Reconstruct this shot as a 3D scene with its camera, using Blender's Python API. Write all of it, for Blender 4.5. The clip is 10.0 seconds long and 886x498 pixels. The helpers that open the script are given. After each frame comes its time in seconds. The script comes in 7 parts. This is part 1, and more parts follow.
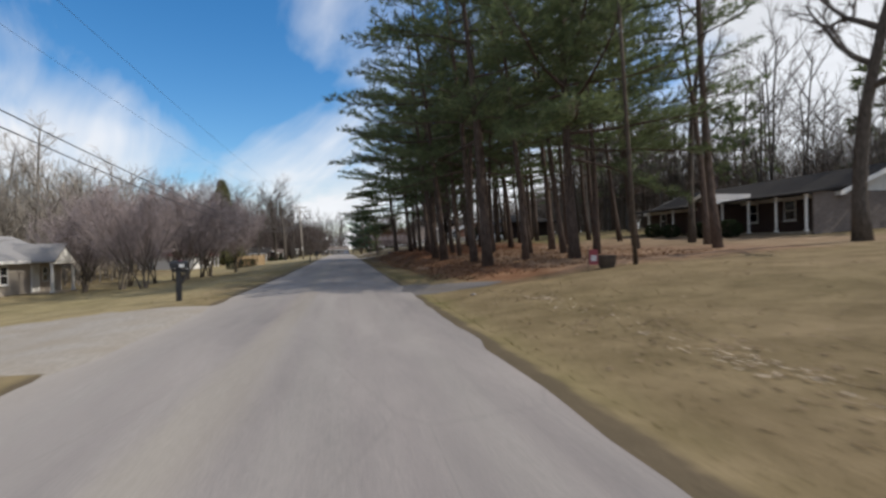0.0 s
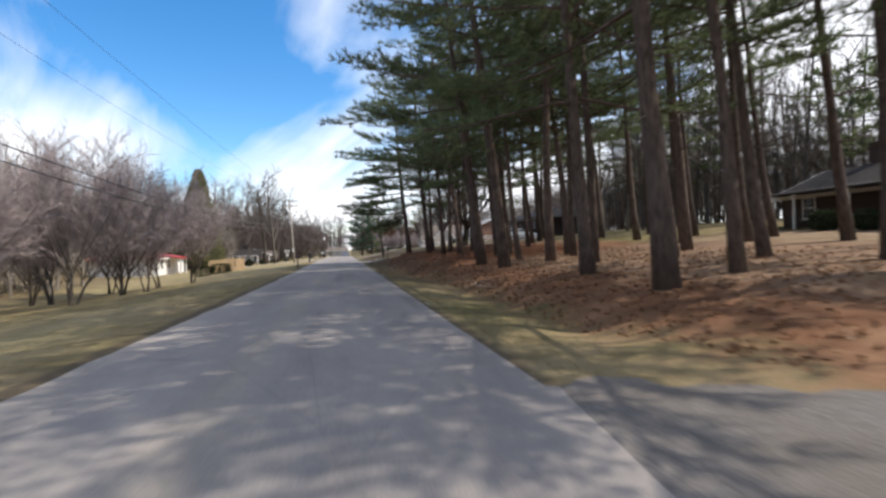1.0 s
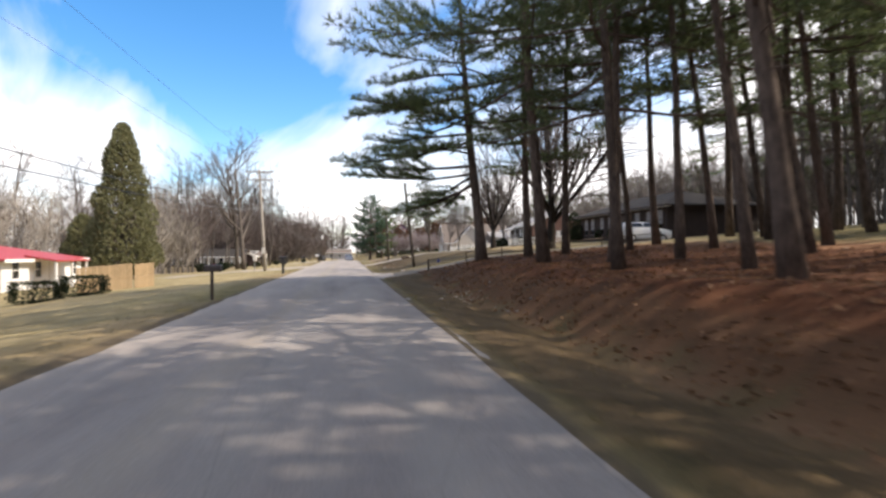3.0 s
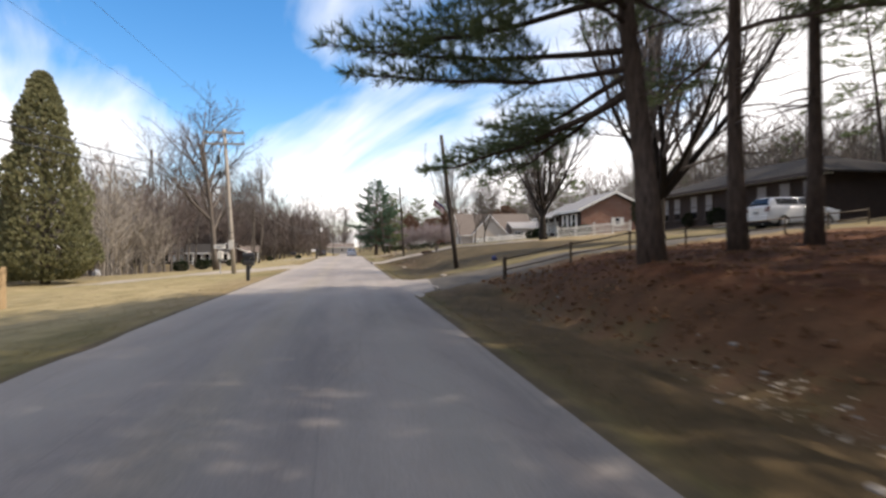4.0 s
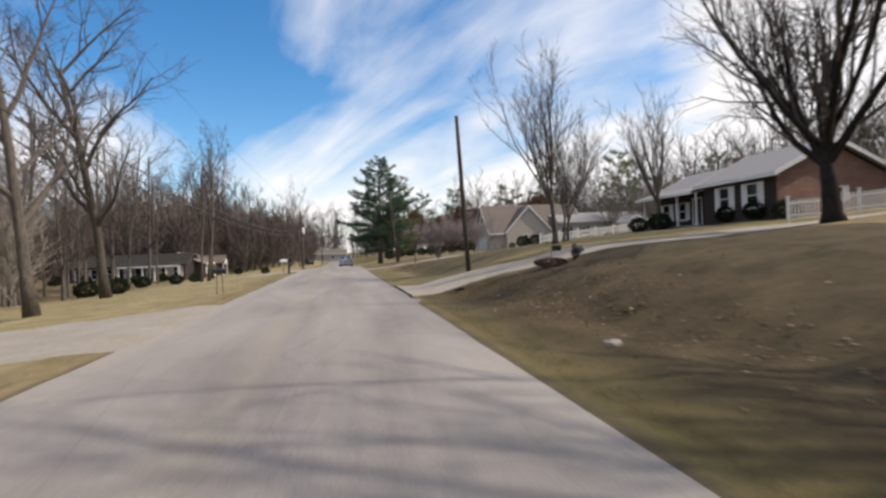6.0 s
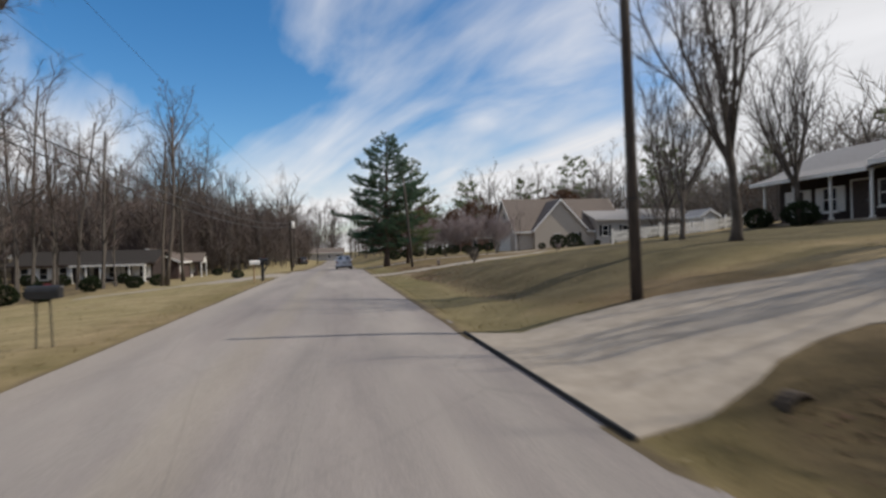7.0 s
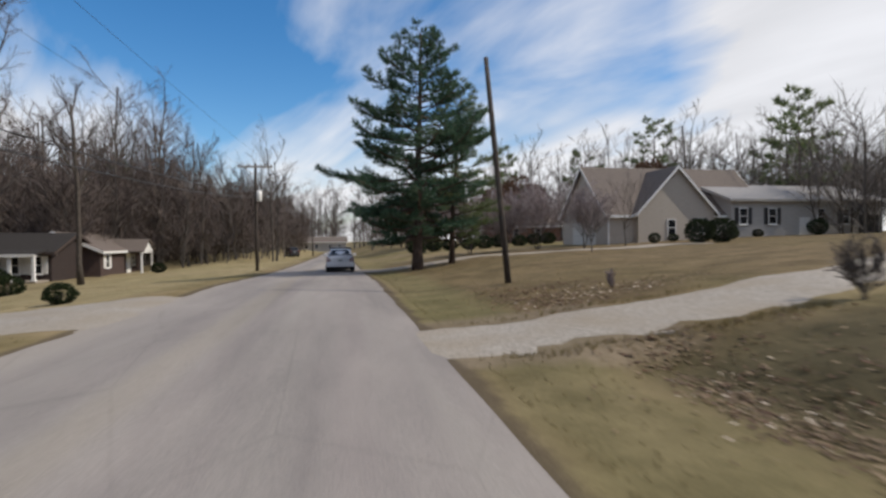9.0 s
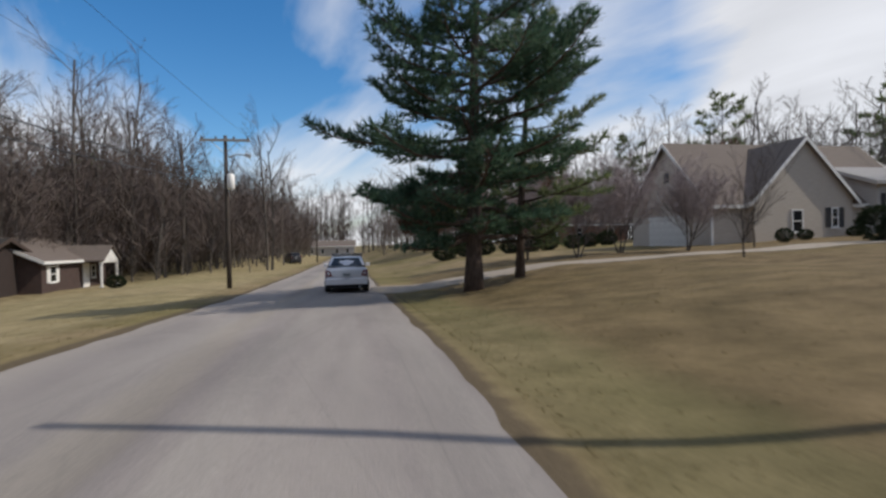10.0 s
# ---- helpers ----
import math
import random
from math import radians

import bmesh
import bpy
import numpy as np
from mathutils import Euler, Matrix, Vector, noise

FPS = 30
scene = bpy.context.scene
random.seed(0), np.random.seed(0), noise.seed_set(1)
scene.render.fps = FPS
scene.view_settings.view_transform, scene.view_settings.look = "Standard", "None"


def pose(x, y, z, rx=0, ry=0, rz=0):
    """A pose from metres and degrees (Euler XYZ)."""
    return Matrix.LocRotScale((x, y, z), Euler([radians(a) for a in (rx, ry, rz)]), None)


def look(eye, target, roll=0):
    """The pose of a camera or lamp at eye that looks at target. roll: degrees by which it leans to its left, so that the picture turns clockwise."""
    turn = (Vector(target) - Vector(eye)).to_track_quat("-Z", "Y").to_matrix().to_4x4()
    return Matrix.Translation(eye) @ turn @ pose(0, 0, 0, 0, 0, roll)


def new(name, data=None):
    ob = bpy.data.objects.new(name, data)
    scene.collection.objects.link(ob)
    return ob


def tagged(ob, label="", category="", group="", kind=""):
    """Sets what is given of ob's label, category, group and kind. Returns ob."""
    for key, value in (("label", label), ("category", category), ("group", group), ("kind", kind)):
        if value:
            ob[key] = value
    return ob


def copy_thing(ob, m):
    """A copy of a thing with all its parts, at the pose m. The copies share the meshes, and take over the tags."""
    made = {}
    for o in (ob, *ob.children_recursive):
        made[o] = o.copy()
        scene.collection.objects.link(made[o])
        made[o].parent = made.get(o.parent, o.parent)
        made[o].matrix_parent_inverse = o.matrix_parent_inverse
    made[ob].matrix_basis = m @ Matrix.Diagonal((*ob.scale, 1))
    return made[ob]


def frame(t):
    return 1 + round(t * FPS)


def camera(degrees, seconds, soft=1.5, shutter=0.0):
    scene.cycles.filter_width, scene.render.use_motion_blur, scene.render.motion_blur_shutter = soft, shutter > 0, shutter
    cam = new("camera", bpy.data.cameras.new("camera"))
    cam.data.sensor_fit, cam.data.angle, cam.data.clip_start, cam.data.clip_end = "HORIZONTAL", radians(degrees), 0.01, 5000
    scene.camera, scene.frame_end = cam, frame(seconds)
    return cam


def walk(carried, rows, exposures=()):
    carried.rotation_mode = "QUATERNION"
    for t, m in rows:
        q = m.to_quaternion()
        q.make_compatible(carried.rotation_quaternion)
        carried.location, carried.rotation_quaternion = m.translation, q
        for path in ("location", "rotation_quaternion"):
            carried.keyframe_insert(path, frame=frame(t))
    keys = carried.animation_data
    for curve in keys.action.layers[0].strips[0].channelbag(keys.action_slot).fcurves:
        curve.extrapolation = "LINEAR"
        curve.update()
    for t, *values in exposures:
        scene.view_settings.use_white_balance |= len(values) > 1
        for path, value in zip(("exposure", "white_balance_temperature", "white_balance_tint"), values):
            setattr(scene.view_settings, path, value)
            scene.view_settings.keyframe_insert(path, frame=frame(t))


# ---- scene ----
cam = camera(80.0, 10.0, soft=2.6, shutter=0.25)
PATH = [
    (0.0, pose(-0.172, -0.000, 1.486, 89.776, 1.236, -10.620)),
    (0.5, pose(-0.258, 7.779, 1.508, 90.060, 0.907, -10.809)),
    (1.0, pose(-0.116, 15.588, 1.504, 89.861, 1.479, -10.700)),
    (1.5, pose(-0.075, 23.330, 1.493, 89.860, 1.712, -10.739)),
    (2.0, pose(0.151, 30.982, 1.504, 90.210, 1.321, -10.600)),
    (3.5, pose(0.117, 54.115, 1.507, 90.333, 0.122, -10.269)),
    (4.0, pose(0.066, 61.544, 1.479, 89.633, 0.742, -10.091)),
    (4.5, pose(0.046, 68.925, 1.496, 89.760, 0.347, -10.000)),
    (5.0, pose(-0.190, 76.142, 1.508, 90.150, 0.954, -9.988)),
    (6.5, pose(-0.120, 96.604, 1.495, 89.929, 2.551, -11.264)),
    (7.0, pose(-0.122, 103.184, 1.503, 90.034, 1.487, -11.305)),
    (7.5, pose(0.156, 109.678, 1.501, 89.612, 2.217, -10.921)),
    (8.0, pose(0.297, 115.981, 1.504, 89.808, 3.016, -11.256)),
    (8.5, pose(0.462, 122.191, 1.508, 89.673, 1.100, -11.309)),
    (9.0, pose(0.663, 128.396, 1.508, 89.103, 0.450, -10.848)),
    (9.5, pose(0.693, 134.504, 1.496, 89.548, 0.379, -10.405)),
    (10.0, pose(0.700, 140.574, 1.491, 89.424, 1.126, -10.008)),
]
# seconds, stops, kelvin, tint
LIGHT = ((0, 0.07, 6500, 10), (0.6, 0.32, 6500, 10), (1.2, 0.79, 6550, 12), (2.2, 1.02, 6880, 14), (4.0, 0.78, 7120, 14), (4.5, 0.6, 7150, 14), (5.0, 0.44, 7100, 14), (6.3, 0.24, 6850, 12), (7.0, -0.04, 6750, 11), (8.2, 0.08, 6700, 12), (9.5, -0.04, 6550, 11), (10, -0.06, 6500, 11))
walk(cam, PATH, LIGHT)

# ---- sky, sun ----
SUN_TO = Vector((0.975, -0.2, 0)).normalized()
SUN_HIGH = radians(45)
world = bpy.data.worlds.new("sky")
scene.world = world
world.use_nodes = True
wt = world.node_tree
wt.nodes.clear()


def wnode(kind, **kw):
    n = wt.nodes.new(kind)
    for k, v in kw.items():
        n.inputs[k].default_value = v
    return n


w_out = wnode("ShaderNodeOutputWorld")
w_sky = wt.nodes.new("ShaderNodeTexSky")
w_sky.sky_type = "NISHITA"
w_sky.sun_disc = False
w_sky.sun_elevation = SUN_HIGH
w_sky.sun_rotation = math.atan2(SUN_TO.x, SUN_TO.y)
w_sky.air_density, w_sky.dust_density, w_sky.ozone_density = 1.0, 0.2, 2.5
w_bg = wnode("ShaderNodeBackground", Strength=0.138)
w_cl = wnode("ShaderNodeBackground", Strength=0.85)
w_cl.inputs["Color"].default_value = (0.94, 0.96, 1.0, 1)
w_mix = wnode("ShaderNodeMixShader")
w_tc = wnode("ShaderNodeTexCoord")
w_sep = wnode("ShaderNodeSeparateXYZ")
wt.links.new(w_tc.outputs["Generated"], w_sep.inputs[0])


def wmath(op, a, b=None):
    n = wt.nodes.new("ShaderNodeMath")
    n.operation = op
    for i, v in enumerate((a, b)):
        if v is None:
            continue
        if isinstance(v, (int, float)):
            n.inputs[i].default_value = v
        else:
            wt.links.new(v, n.inputs[i])
    return n.outputs[0]


# cloud layer: the direction laid out on a flat deck
deck = wmath("ADD", wmath("MAXIMUM", w_sep.outputs["Z"], 0.0), 0.22)
w_vec = wnode("ShaderNodeCombineXYZ")
wt.links.new(wmath("DIVIDE", w_sep.outputs["X"], deck), w_vec.inputs[0])
wt.links.new(wmath("DIVIDE", w_sep.outputs["Y"], deck), w_vec.inputs[1])
def wdot(sock, v):
    n = wt.nodes.new("ShaderNodeVectorMath")
    n.operation = "DOT_PRODUCT"
    wt.links.new(sock, n.inputs[0])
    n.inputs[1].default_value = Vector(v)
    return n.outputs["Value"]


# long streaks that run away ahead and to the left
w_run = wnode("ShaderNodeCombineXYZ")
wt.links.new(wmath("MULTIPLY", wdot(w_vec.outputs[0], (-0.42, 0.91, 0)), 0.62), w_run.inputs[0])
wt.links.new(wmath("MULTIPLY", wdot(w_vec.outputs[0], (0.91, 0.42, 0)), 1.75), w_run.inputs[1])
w_run.inputs[2].default_value = 3.1
w_noise = wnode("ShaderNodeTexNoise", Scale=1.5, Detail=7.0, Roughness=0.52, Distortion=0.5)
wt.links.new(w_run.outputs[0], w_noise.inputs["Vector"])
w_big = wnode("ShaderNodeTexNoise", Scale=1.1, Detail=3.0, Roughness=0.5)
wt.links.new(w_vec.outputs[0], w_big.inputs["Vector"])
w_fac = wmath("ADD", wmath("MULTIPLY", w_noise.outputs["Fac"], 0.62), wmath("MULTIPLY", w_big.outputs["Fac"], 0.38))
# a clear patch ahead to the left, more cloud away from it and low down
w_dir = w_tc.outputs["Generated"]
w_clear = wdot(w_dir, Vector((-0.20, 0.91, 0.36)).normalized())
away = wmath("MULTIPLY", wmath("MINIMUM", wmath("SUBTRACT", 1.0, w_clear), 0.20), 0.75)
patch = wmath("MULTIPLY", wmath("MAXIMUM", wmath("SUBTRACT", w_clear, 0.965), 0.0), -2.2)
# one heaped white cloud over the lawns to the right
heap = wmath("MULTIPLY", wmath("MAXIMUM", wmath("SUBTRACT", wdot(w_dir, Vector((0.76, 0.575, 0.33)).normalized()), 0.95), 0.0), 9.0)
bank = wmath("MULTIPLY", wmath("MAXIMUM", wmath("SUBTRACT", wdot(w_dir, Vector((-0.47, 0.86, 0.2)).normalized()), 0.965), 0.0), 2.6)
heap = wmath("ADD", heap, bank)
low = wmath("MULTIPLY", wmath("MAXIMUM", wmath("SUBTRACT", 0.28, w_sep.outputs["Z"]), 0.0), 1.0)
cover = wmath("ADD", wmath("ADD", wmath("ADD", wmath("SUBTRACT", wmath("MULTIPLY", w_fac, 1.15), 0.19), away), wmath("ADD", low, patch)), heap)
w_ramp = wt.nodes.new("ShaderNodeValToRGB")
w_ramp.color_ramp.elements[0].position = 0.37
w_ramp.color_ramp.elements[1].position = 0.70
w_ramp.color_ramp.elements[1].color = (0.96, 0.96, 0.96, 1)
wt.links.new(cover, w_ramp.inputs[0])
w_hsv = wnode("ShaderNodeHueSaturation", Saturation=1.35, Value=1.0)
wt.links.new(w_sky.outputs[0], w_hsv.inputs["Color"])
wt.links.new(w_hsv.outputs[0], w_bg.inputs["Color"])
w_tone = wnode("ShaderNodeMapRange", **{"From Min": 0.3, "From Max": 0.68, "To Min": 0.7, "To Max": 0.98})
wt.links.new(w_fac, w_tone.inputs["Value"])
wt.links.new(w_tone.outputs[0], w_cl.inputs["Strength"])
wt.links.new(w_ramp.outputs[0], w_mix.inputs[0])
wt.links.new(w_bg.outputs[0], w_mix.inputs[1])
wt.links.new(w_cl.outputs[0], w_mix.inputs[2])
wt.links.new(w_mix.outputs[0], w_out.inputs[0])

sun_data = bpy.data.lights.new("sun", "SUN")
sun_data.energy, sun_data.angle, sun_data.color = 3.6, radians(0.6), (1.0, 0.93, 0.82)
sun = new("sun", sun_data)
sun.matrix_world = look(SUN_TO * 60 + Vector((0, 70, 60 * math.tan(SUN_HIGH))), (0, 70, 0))


# ---- materials ----
def shader(name):
    m = bpy.data.materials.new(name)
    m.use_nodes = True
    t = m.node_tree
    return m, t, t.nodes["Principled BSDF"]


def tnode(t, kind, ins=None, operation="", feature="", interpolation_type=""):
    n = t.nodes.new(kind)
    for k, v in (ins or {}).items():
        if hasattr(v, "links"):
            t.links.new(v, n.inputs[k])
        else:
            n.inputs[k].default_value = v
    if operation:
        n.operation = operation
    if feature:
        n.feature = feature
    if interpolation_type:
        n.interpolation_type = interpolation_type
    return n


def ramp(t, fac, stops):
    n = t.nodes.new("ShaderNodeValToRGB")
    while len(n.color_ramp.elements) < len(stops):
        n.color_ramp.elements.new(0.5)
    for e, (p, c) in zip(n.color_ramp.elements, stops):
        e.position, e.color = p, (*c, 1) if len(c) == 3 else c
    t.links.new(fac, n.inputs[0])
    return n.outputs[0]


def mixc(t, fac, a, b, blend="MIX"):
    n = t.nodes.new("ShaderNodeMix")
    n.data_type, n.blend_type = "RGBA", blend
    for sock, v in ((n.inputs[0], fac), (n.inputs[6], a), (n.inputs[7], b)):
        if hasattr(v, "links"):
            t.links.new(v, sock)
        else:
            sock.default_value = v if isinstance(v, (int, float)) else (*v, 1)
    return n.outputs[2]


def noise_tex(t, vec, scale, detail=4.0, rough=0.55, dist=0.0):
    return tnode(t, "ShaderNodeTexNoise", {"Vector": vec, "Scale": scale, "Detail": detail, "Roughness": rough, "Distortion": dist}).outputs["Fac"]


def bump(t, bsdf, height, strength, distance=0.02):
    n = tnode(t, "ShaderNodeBump", {"Height": height, "Strength": strength, "Distance": distance})
    t.links.new(n.outputs[0], bsdf.inputs["Normal"])


def simple(name, dark, light, rough=0.7, scale=6.0, stretch=(1, 1, 1), metallic=0.0, relief=0.25, vary=0.0, spec=0.5):
    """Two-scale mottled surface in the object's own space."""
    m, t, b = shader(name)
    tc = tnode(t, "ShaderNodeTexCoord")
    mp = tnode(t, "ShaderNodeMapping", {"Vector": tc.outputs["Object"], "Scale": stretch})
    n1 = noise_tex(t, mp.outputs[0], scale, 6.0)
    n2 = noise_tex(t, mp.outputs[0], scale * 0.13, 2.0)
    mid = tuple((p + q) / 2 for p, q in zip(dark, light))
    fine = ramp(t, n1, [(0.3, dark), (0.7, light)])
    col = mixc(t, ramp(t, n2, [(0.35, (0, 0, 0)), (0.65, (0.45, 0.45, 0.45))]), fine, mid)
    if vary:
        info = tnode(t, "ShaderNodeObjectInfo")
        hv = tnode(t, "ShaderNodeHueSaturation", {"Color": col, "Value": tnode(t, "ShaderNodeMapRange", {"Value": info.outputs["Random"], "To Min": 1 - vary, "To Max": 1 + vary}).outputs[0]})
        col = hv.outputs[0]
    t.links.new(col, b.inputs["Base Color"])
    b.inputs["Roughness"].default_value = rough
    b.inputs["Metallic"].default_value = metallic
    b.inputs["Specular IOR Level"].default_value = spec
    if relief:
        bump(t, b, n1, relief)
    return m


def leafy(name, dark, light, shine=0.25):
    """Leaves and needles: colour varies leaf by leaf, some light comes through."""
    m, t, b = shader(name)
    g = tnode(t, "ShaderNodeNewGeometry")
    info = tnode(t, "ShaderNodeObjectInfo")
    n = noise_tex(t, g.outputs["Position"], 0.7, 3.0)
    add = tnode(t, "ShaderNodeMath", {0: g.outputs["Random Per Island"], 1: n}, operation="ADD")
    half = tnode(t, "ShaderNodeMath", {0: add.outputs[0], 1: 0.5}, operation="MULTIPLY")
    col = ramp(t, half.outputs[0], [(0.25, dark), (0.75, light)])
    hv = tnode(t, "ShaderNodeHueSaturation", {"Color": col, "Value": tnode(t, "ShaderNodeMapRange", {"Value": info.outputs["Random"], "To Min": 0.8, "To Max": 1.2}).outputs[0]})
    t.links.new(hv.outputs[0], b.inputs["Base Color"])
    b.inputs["Roughness"].default_value = 0.6
    b.inputs["Specular IOR Level"].default_value = 0.25
    tr = tnode(t, "ShaderNodeBsdfTranslucent", {"Color": hv.outputs[0]})
    mx = tnode(t, "ShaderNodeMixShader", {0: shine, 1: b.outputs[0], 2: tr.outputs[0]})
    t.links.new(mx.outputs[0], t.nodes["Material Output"].inputs[0])
    return m


M = {}
M["pine_bark"] = simple("pine_bark", (0.035, 0.027, 0.023), (0.15, 0.112, 0.092), 0.9, 5, (3, 3, 0.6), relief=0.8, vary=0.2)
M["grey_bark"] = simple("grey_bark", (0.04, 0.034, 0.029), (0.15, 0.127, 0.108), 0.9, 5, (3, 3, 0.6), relief=0.7, vary=0.2)
# grey bark darkened so that the maples' backlit shade is in its colour
M["backlit_bark"] = simple("backlit_bark", (0.012, 0.010, 0.009), (0.042, 0.034, 0.028), 0.9, 5, (3, 3, 0.6), relief=0.7, vary=0.2)
M["twig"] = simple("twig", (0.055, 0.046, 0.042), (0.145, 0.122, 0.11), 0.9, 3, relief=0, vary=0.2)
M["woods_twig"] = simple("woods_twig", (0.055, 0.046, 0.040), (0.14, 0.118, 0.10), 0.95, 3, relief=0, vary=0.1)
M["woods_red"] = simple("woods_twig_red", (0.062, 0.046, 0.041), (0.15, 0.115, 0.10), 0.95, 3, relief=0, vary=0.1)
M["pale_wood"] = simple("pale_woods_wood", (0.12, 0.105, 0.09), (0.26, 0.23, 0.195), 0.95, 3, (2, 2, 0.5), relief=0, vary=0.1)
M["woods_haze"] = simple("woods_twig_brown", (0.10, 0.083, 0.07), (0.22, 0.185, 0.16), 0.95, 3, relief=0, vary=0.1)
M["woods_west"] = simple("woods_twig_pale", (0.19, 0.165, 0.135), (0.38, 0.335, 0.28), 0.95, 3, relief=0, vary=0.1)
M["woods_wood"] = simple("woods_wood", (0.05, 0.043, 0.037), (0.13, 0.112, 0.095), 0.95, 3, (2, 2, 0.5), relief=0, vary=0.1)
M["twig_red"] = simple("twig_red", (0.21, 0.172, 0.17), (0.40, 0.335, 0.33), 0.9, 3, relief=0, vary=0.15)
for k_dull in ("pine_bark", "grey_bark", "backlit_bark"):
    for n_dull in M[k_dull].node_tree.nodes:
        if n_dull.type == "BSDF_PRINCIPLED":
            n_dull.inputs["Specular IOR Level"].default_value = 0.12
M["needles"] = leafy("needles", (0.075, 0.105, 0.05), (0.17, 0.2, 0.095), 0.58)
M["pine_big"] = leafy("needles_blue", (0.036, 0.08, 0.052), (0.105, 0.17, 0.105), 0.42)
M["cedar"] = leafy("cedar_leaf", (0.135, 0.14, 0.075), (0.30, 0.29, 0.155), 0.5)
M["shrub"] = leafy("shrub_leaf", (0.010, 0.018, 0.007), (0.035, 0.05, 0.018))
M["dry_leaf"] = leafy("dry_leaf", (0.12, 0.078, 0.045), (0.36, 0.265, 0.17))
M["pale_leaf"] = leafy("pale_leaf", (0.42, 0.34, 0.25), (0.72, 0.62, 0.5))
M["dry_grass"] = leafy("dry_grass", (0.10, 0.085, 0.03), (0.27, 0.21, 0.10))
M["brown_leaf"] = leafy("brown_leaf", (0.07, 0.035, 0.022), (0.17, 0.095, 0.06))
M["dead_brush"] = leafy("dead_brush", (0.06, 0.036, 0.025), (0.16, 0.105, 0.075))
M["straw"] = leafy("pine_straw", (0.12, 0.06, 0.03), (0.24, 0.13, 0.07))
M["white"] = simple("white_paint", (0.66, 0.65, 0.62), (0.82, 0.81, 0.78), 0.55, 4, relief=0.05)
M["white_dirty"] = simple("weathered_white", (0.5, 0.48, 0.44), (0.72, 0.70, 0.65), 0.7, 5, relief=0.1)
# pale grey for the sky's reflection painted on window panels
M["blind"] = simple("sky_panel_grey", (0.2, 0.19, 0.2), (0.3, 0.29, 0.3), 0.8, 3, (1, 1, 8), relief=0.2)
M["pole"] = simple("pole_wood", (0.024, 0.019, 0.016), (0.085, 0.066, 0.053), 0.9, 6, (4, 4, 0.4), relief=0.5)
M["pole_pale"] = simple("pale_pole_wood", (0.22, 0.19, 0.16), (0.40, 0.36, 0.31), 0.9, 6, (4, 4, 0.4), relief=0.5)
# wood tone lowered to hold the shade on the rail fence
M["fence_wood"] = simple("fence_wood", (0.03, 0.021, 0.014), (0.085, 0.06, 0.04), 0.85, 6, (1, 1, 1), relief=0.4)
M["tan_wood"] = simple("tan_wood", (0.34, 0.23, 0.12), (0.50, 0.36, 0.21), 0.8, 5, (3, 3, 0.5), relief=0.3, vary=0.12)
M["grey_shingle"] = simple("grey_shingle", (0.17, 0.165, 0.165), (0.30, 0.29, 0.285), 0.9, 14, (1, 1, 1), relief=0.5)
M["brown_shingle"] = simple("brown_shingle", (0.085, 0.066, 0.055), (0.17, 0.138, 0.118), 0.9, 14, relief=0.5)
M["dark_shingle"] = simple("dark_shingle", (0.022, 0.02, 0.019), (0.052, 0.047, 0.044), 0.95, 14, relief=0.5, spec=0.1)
M["red_roof"] = simple("red_metal_roof", (0.30, 0.035, 0.03), (0.42, 0.06, 0.05), 0.45, 4, relief=0.05)
M["siding"] = simple("beige_siding", (0.38, 0.33, 0.275), (0.49, 0.435, 0.37), 0.7, 5, (0.4, 0.4, 4), relief=0.2)
M["siding_grey"] = simple("grey_siding", (0.34, 0.32, 0.30), (0.46, 0.44, 0.41), 0.7, 5, (0.4, 0.4, 4), relief=0.2)
M["shutter"] = simple("dark_shutter", (0.02, 0.02, 0.022), (0.05, 0.05, 0.052), 0.6, 8, relief=0.1)
M["black"] = simple("black_plastic", (0.008, 0.008, 0.009), (0.022, 0.022, 0.024), 0.5, 8, relief=0.1)
M["iron"] = simple("dark_iron", (0.03, 0.03, 0.03), (0.07, 0.068, 0.065), 0.5, 8, metallic=0.6, relief=0.1)
M["steel"] = simple("galvanised", (0.35, 0.35, 0.36), (0.5, 0.5, 0.51), 0.45, 8, metallic=0.7, relief=0.05)
M["rust_brown"] = simple("brown_paint", (0.035, 0.025, 0.02), (0.075, 0.05, 0.04), 0.6, 8, relief=0.1)
M["concrete"] = simple("concrete", (0.225, 0.19, 0.15), (0.34, 0.295, 0.24), 0.9, 3, relief=0.25)
M["soil"] = simple("dark_soil", (0.022, 0.016, 0.011), (0.085, 0.062, 0.042), 0.95, 9, relief=0.8)
M["stone"] = simple("pale_stone", (0.16, 0.14, 0.12), (0.38, 0.34, 0.30), 0.9, 6, relief=0.6, vary=0.25)
M["flag_red"] = simple("flag_red", (0.2, 0.035, 0.045), (0.27, 0.055, 0.065), 0.8, 6, relief=0.0)
M["flag_white"] = simple("flag_white", (0.42, 0.40, 0.40), (0.54, 0.52, 0.51), 0.8, 6, relief=0.0)
M["flag_blue"] = simple("flag_blue", (0.03, 0.04, 0.14), (0.05, 0.06, 0.18), 0.8, 6, relief=0.0)
M["car_white"] = simple("silver_white_paint", (0.58, 0.58, 0.61), (0.64, 0.64, 0.67), 0.25, 2, metallic=0.15, relief=0.0)
M["car_bright"] = simple("white_car_paint", (0.76, 0.76, 0.76), (0.82, 0.82, 0.82), 0.25, 2, relief=0.0)
M["car_red"] = simple("red_paint", (0.38, 0.02, 0.02), (0.45, 0.03, 0.03), 0.3, 2, relief=0.0)
M["car_dark"] = simple("dark_paint", (0.02, 0.02, 0.022), (0.035, 0.035, 0.04), 0.3, 2, relief=0.0)
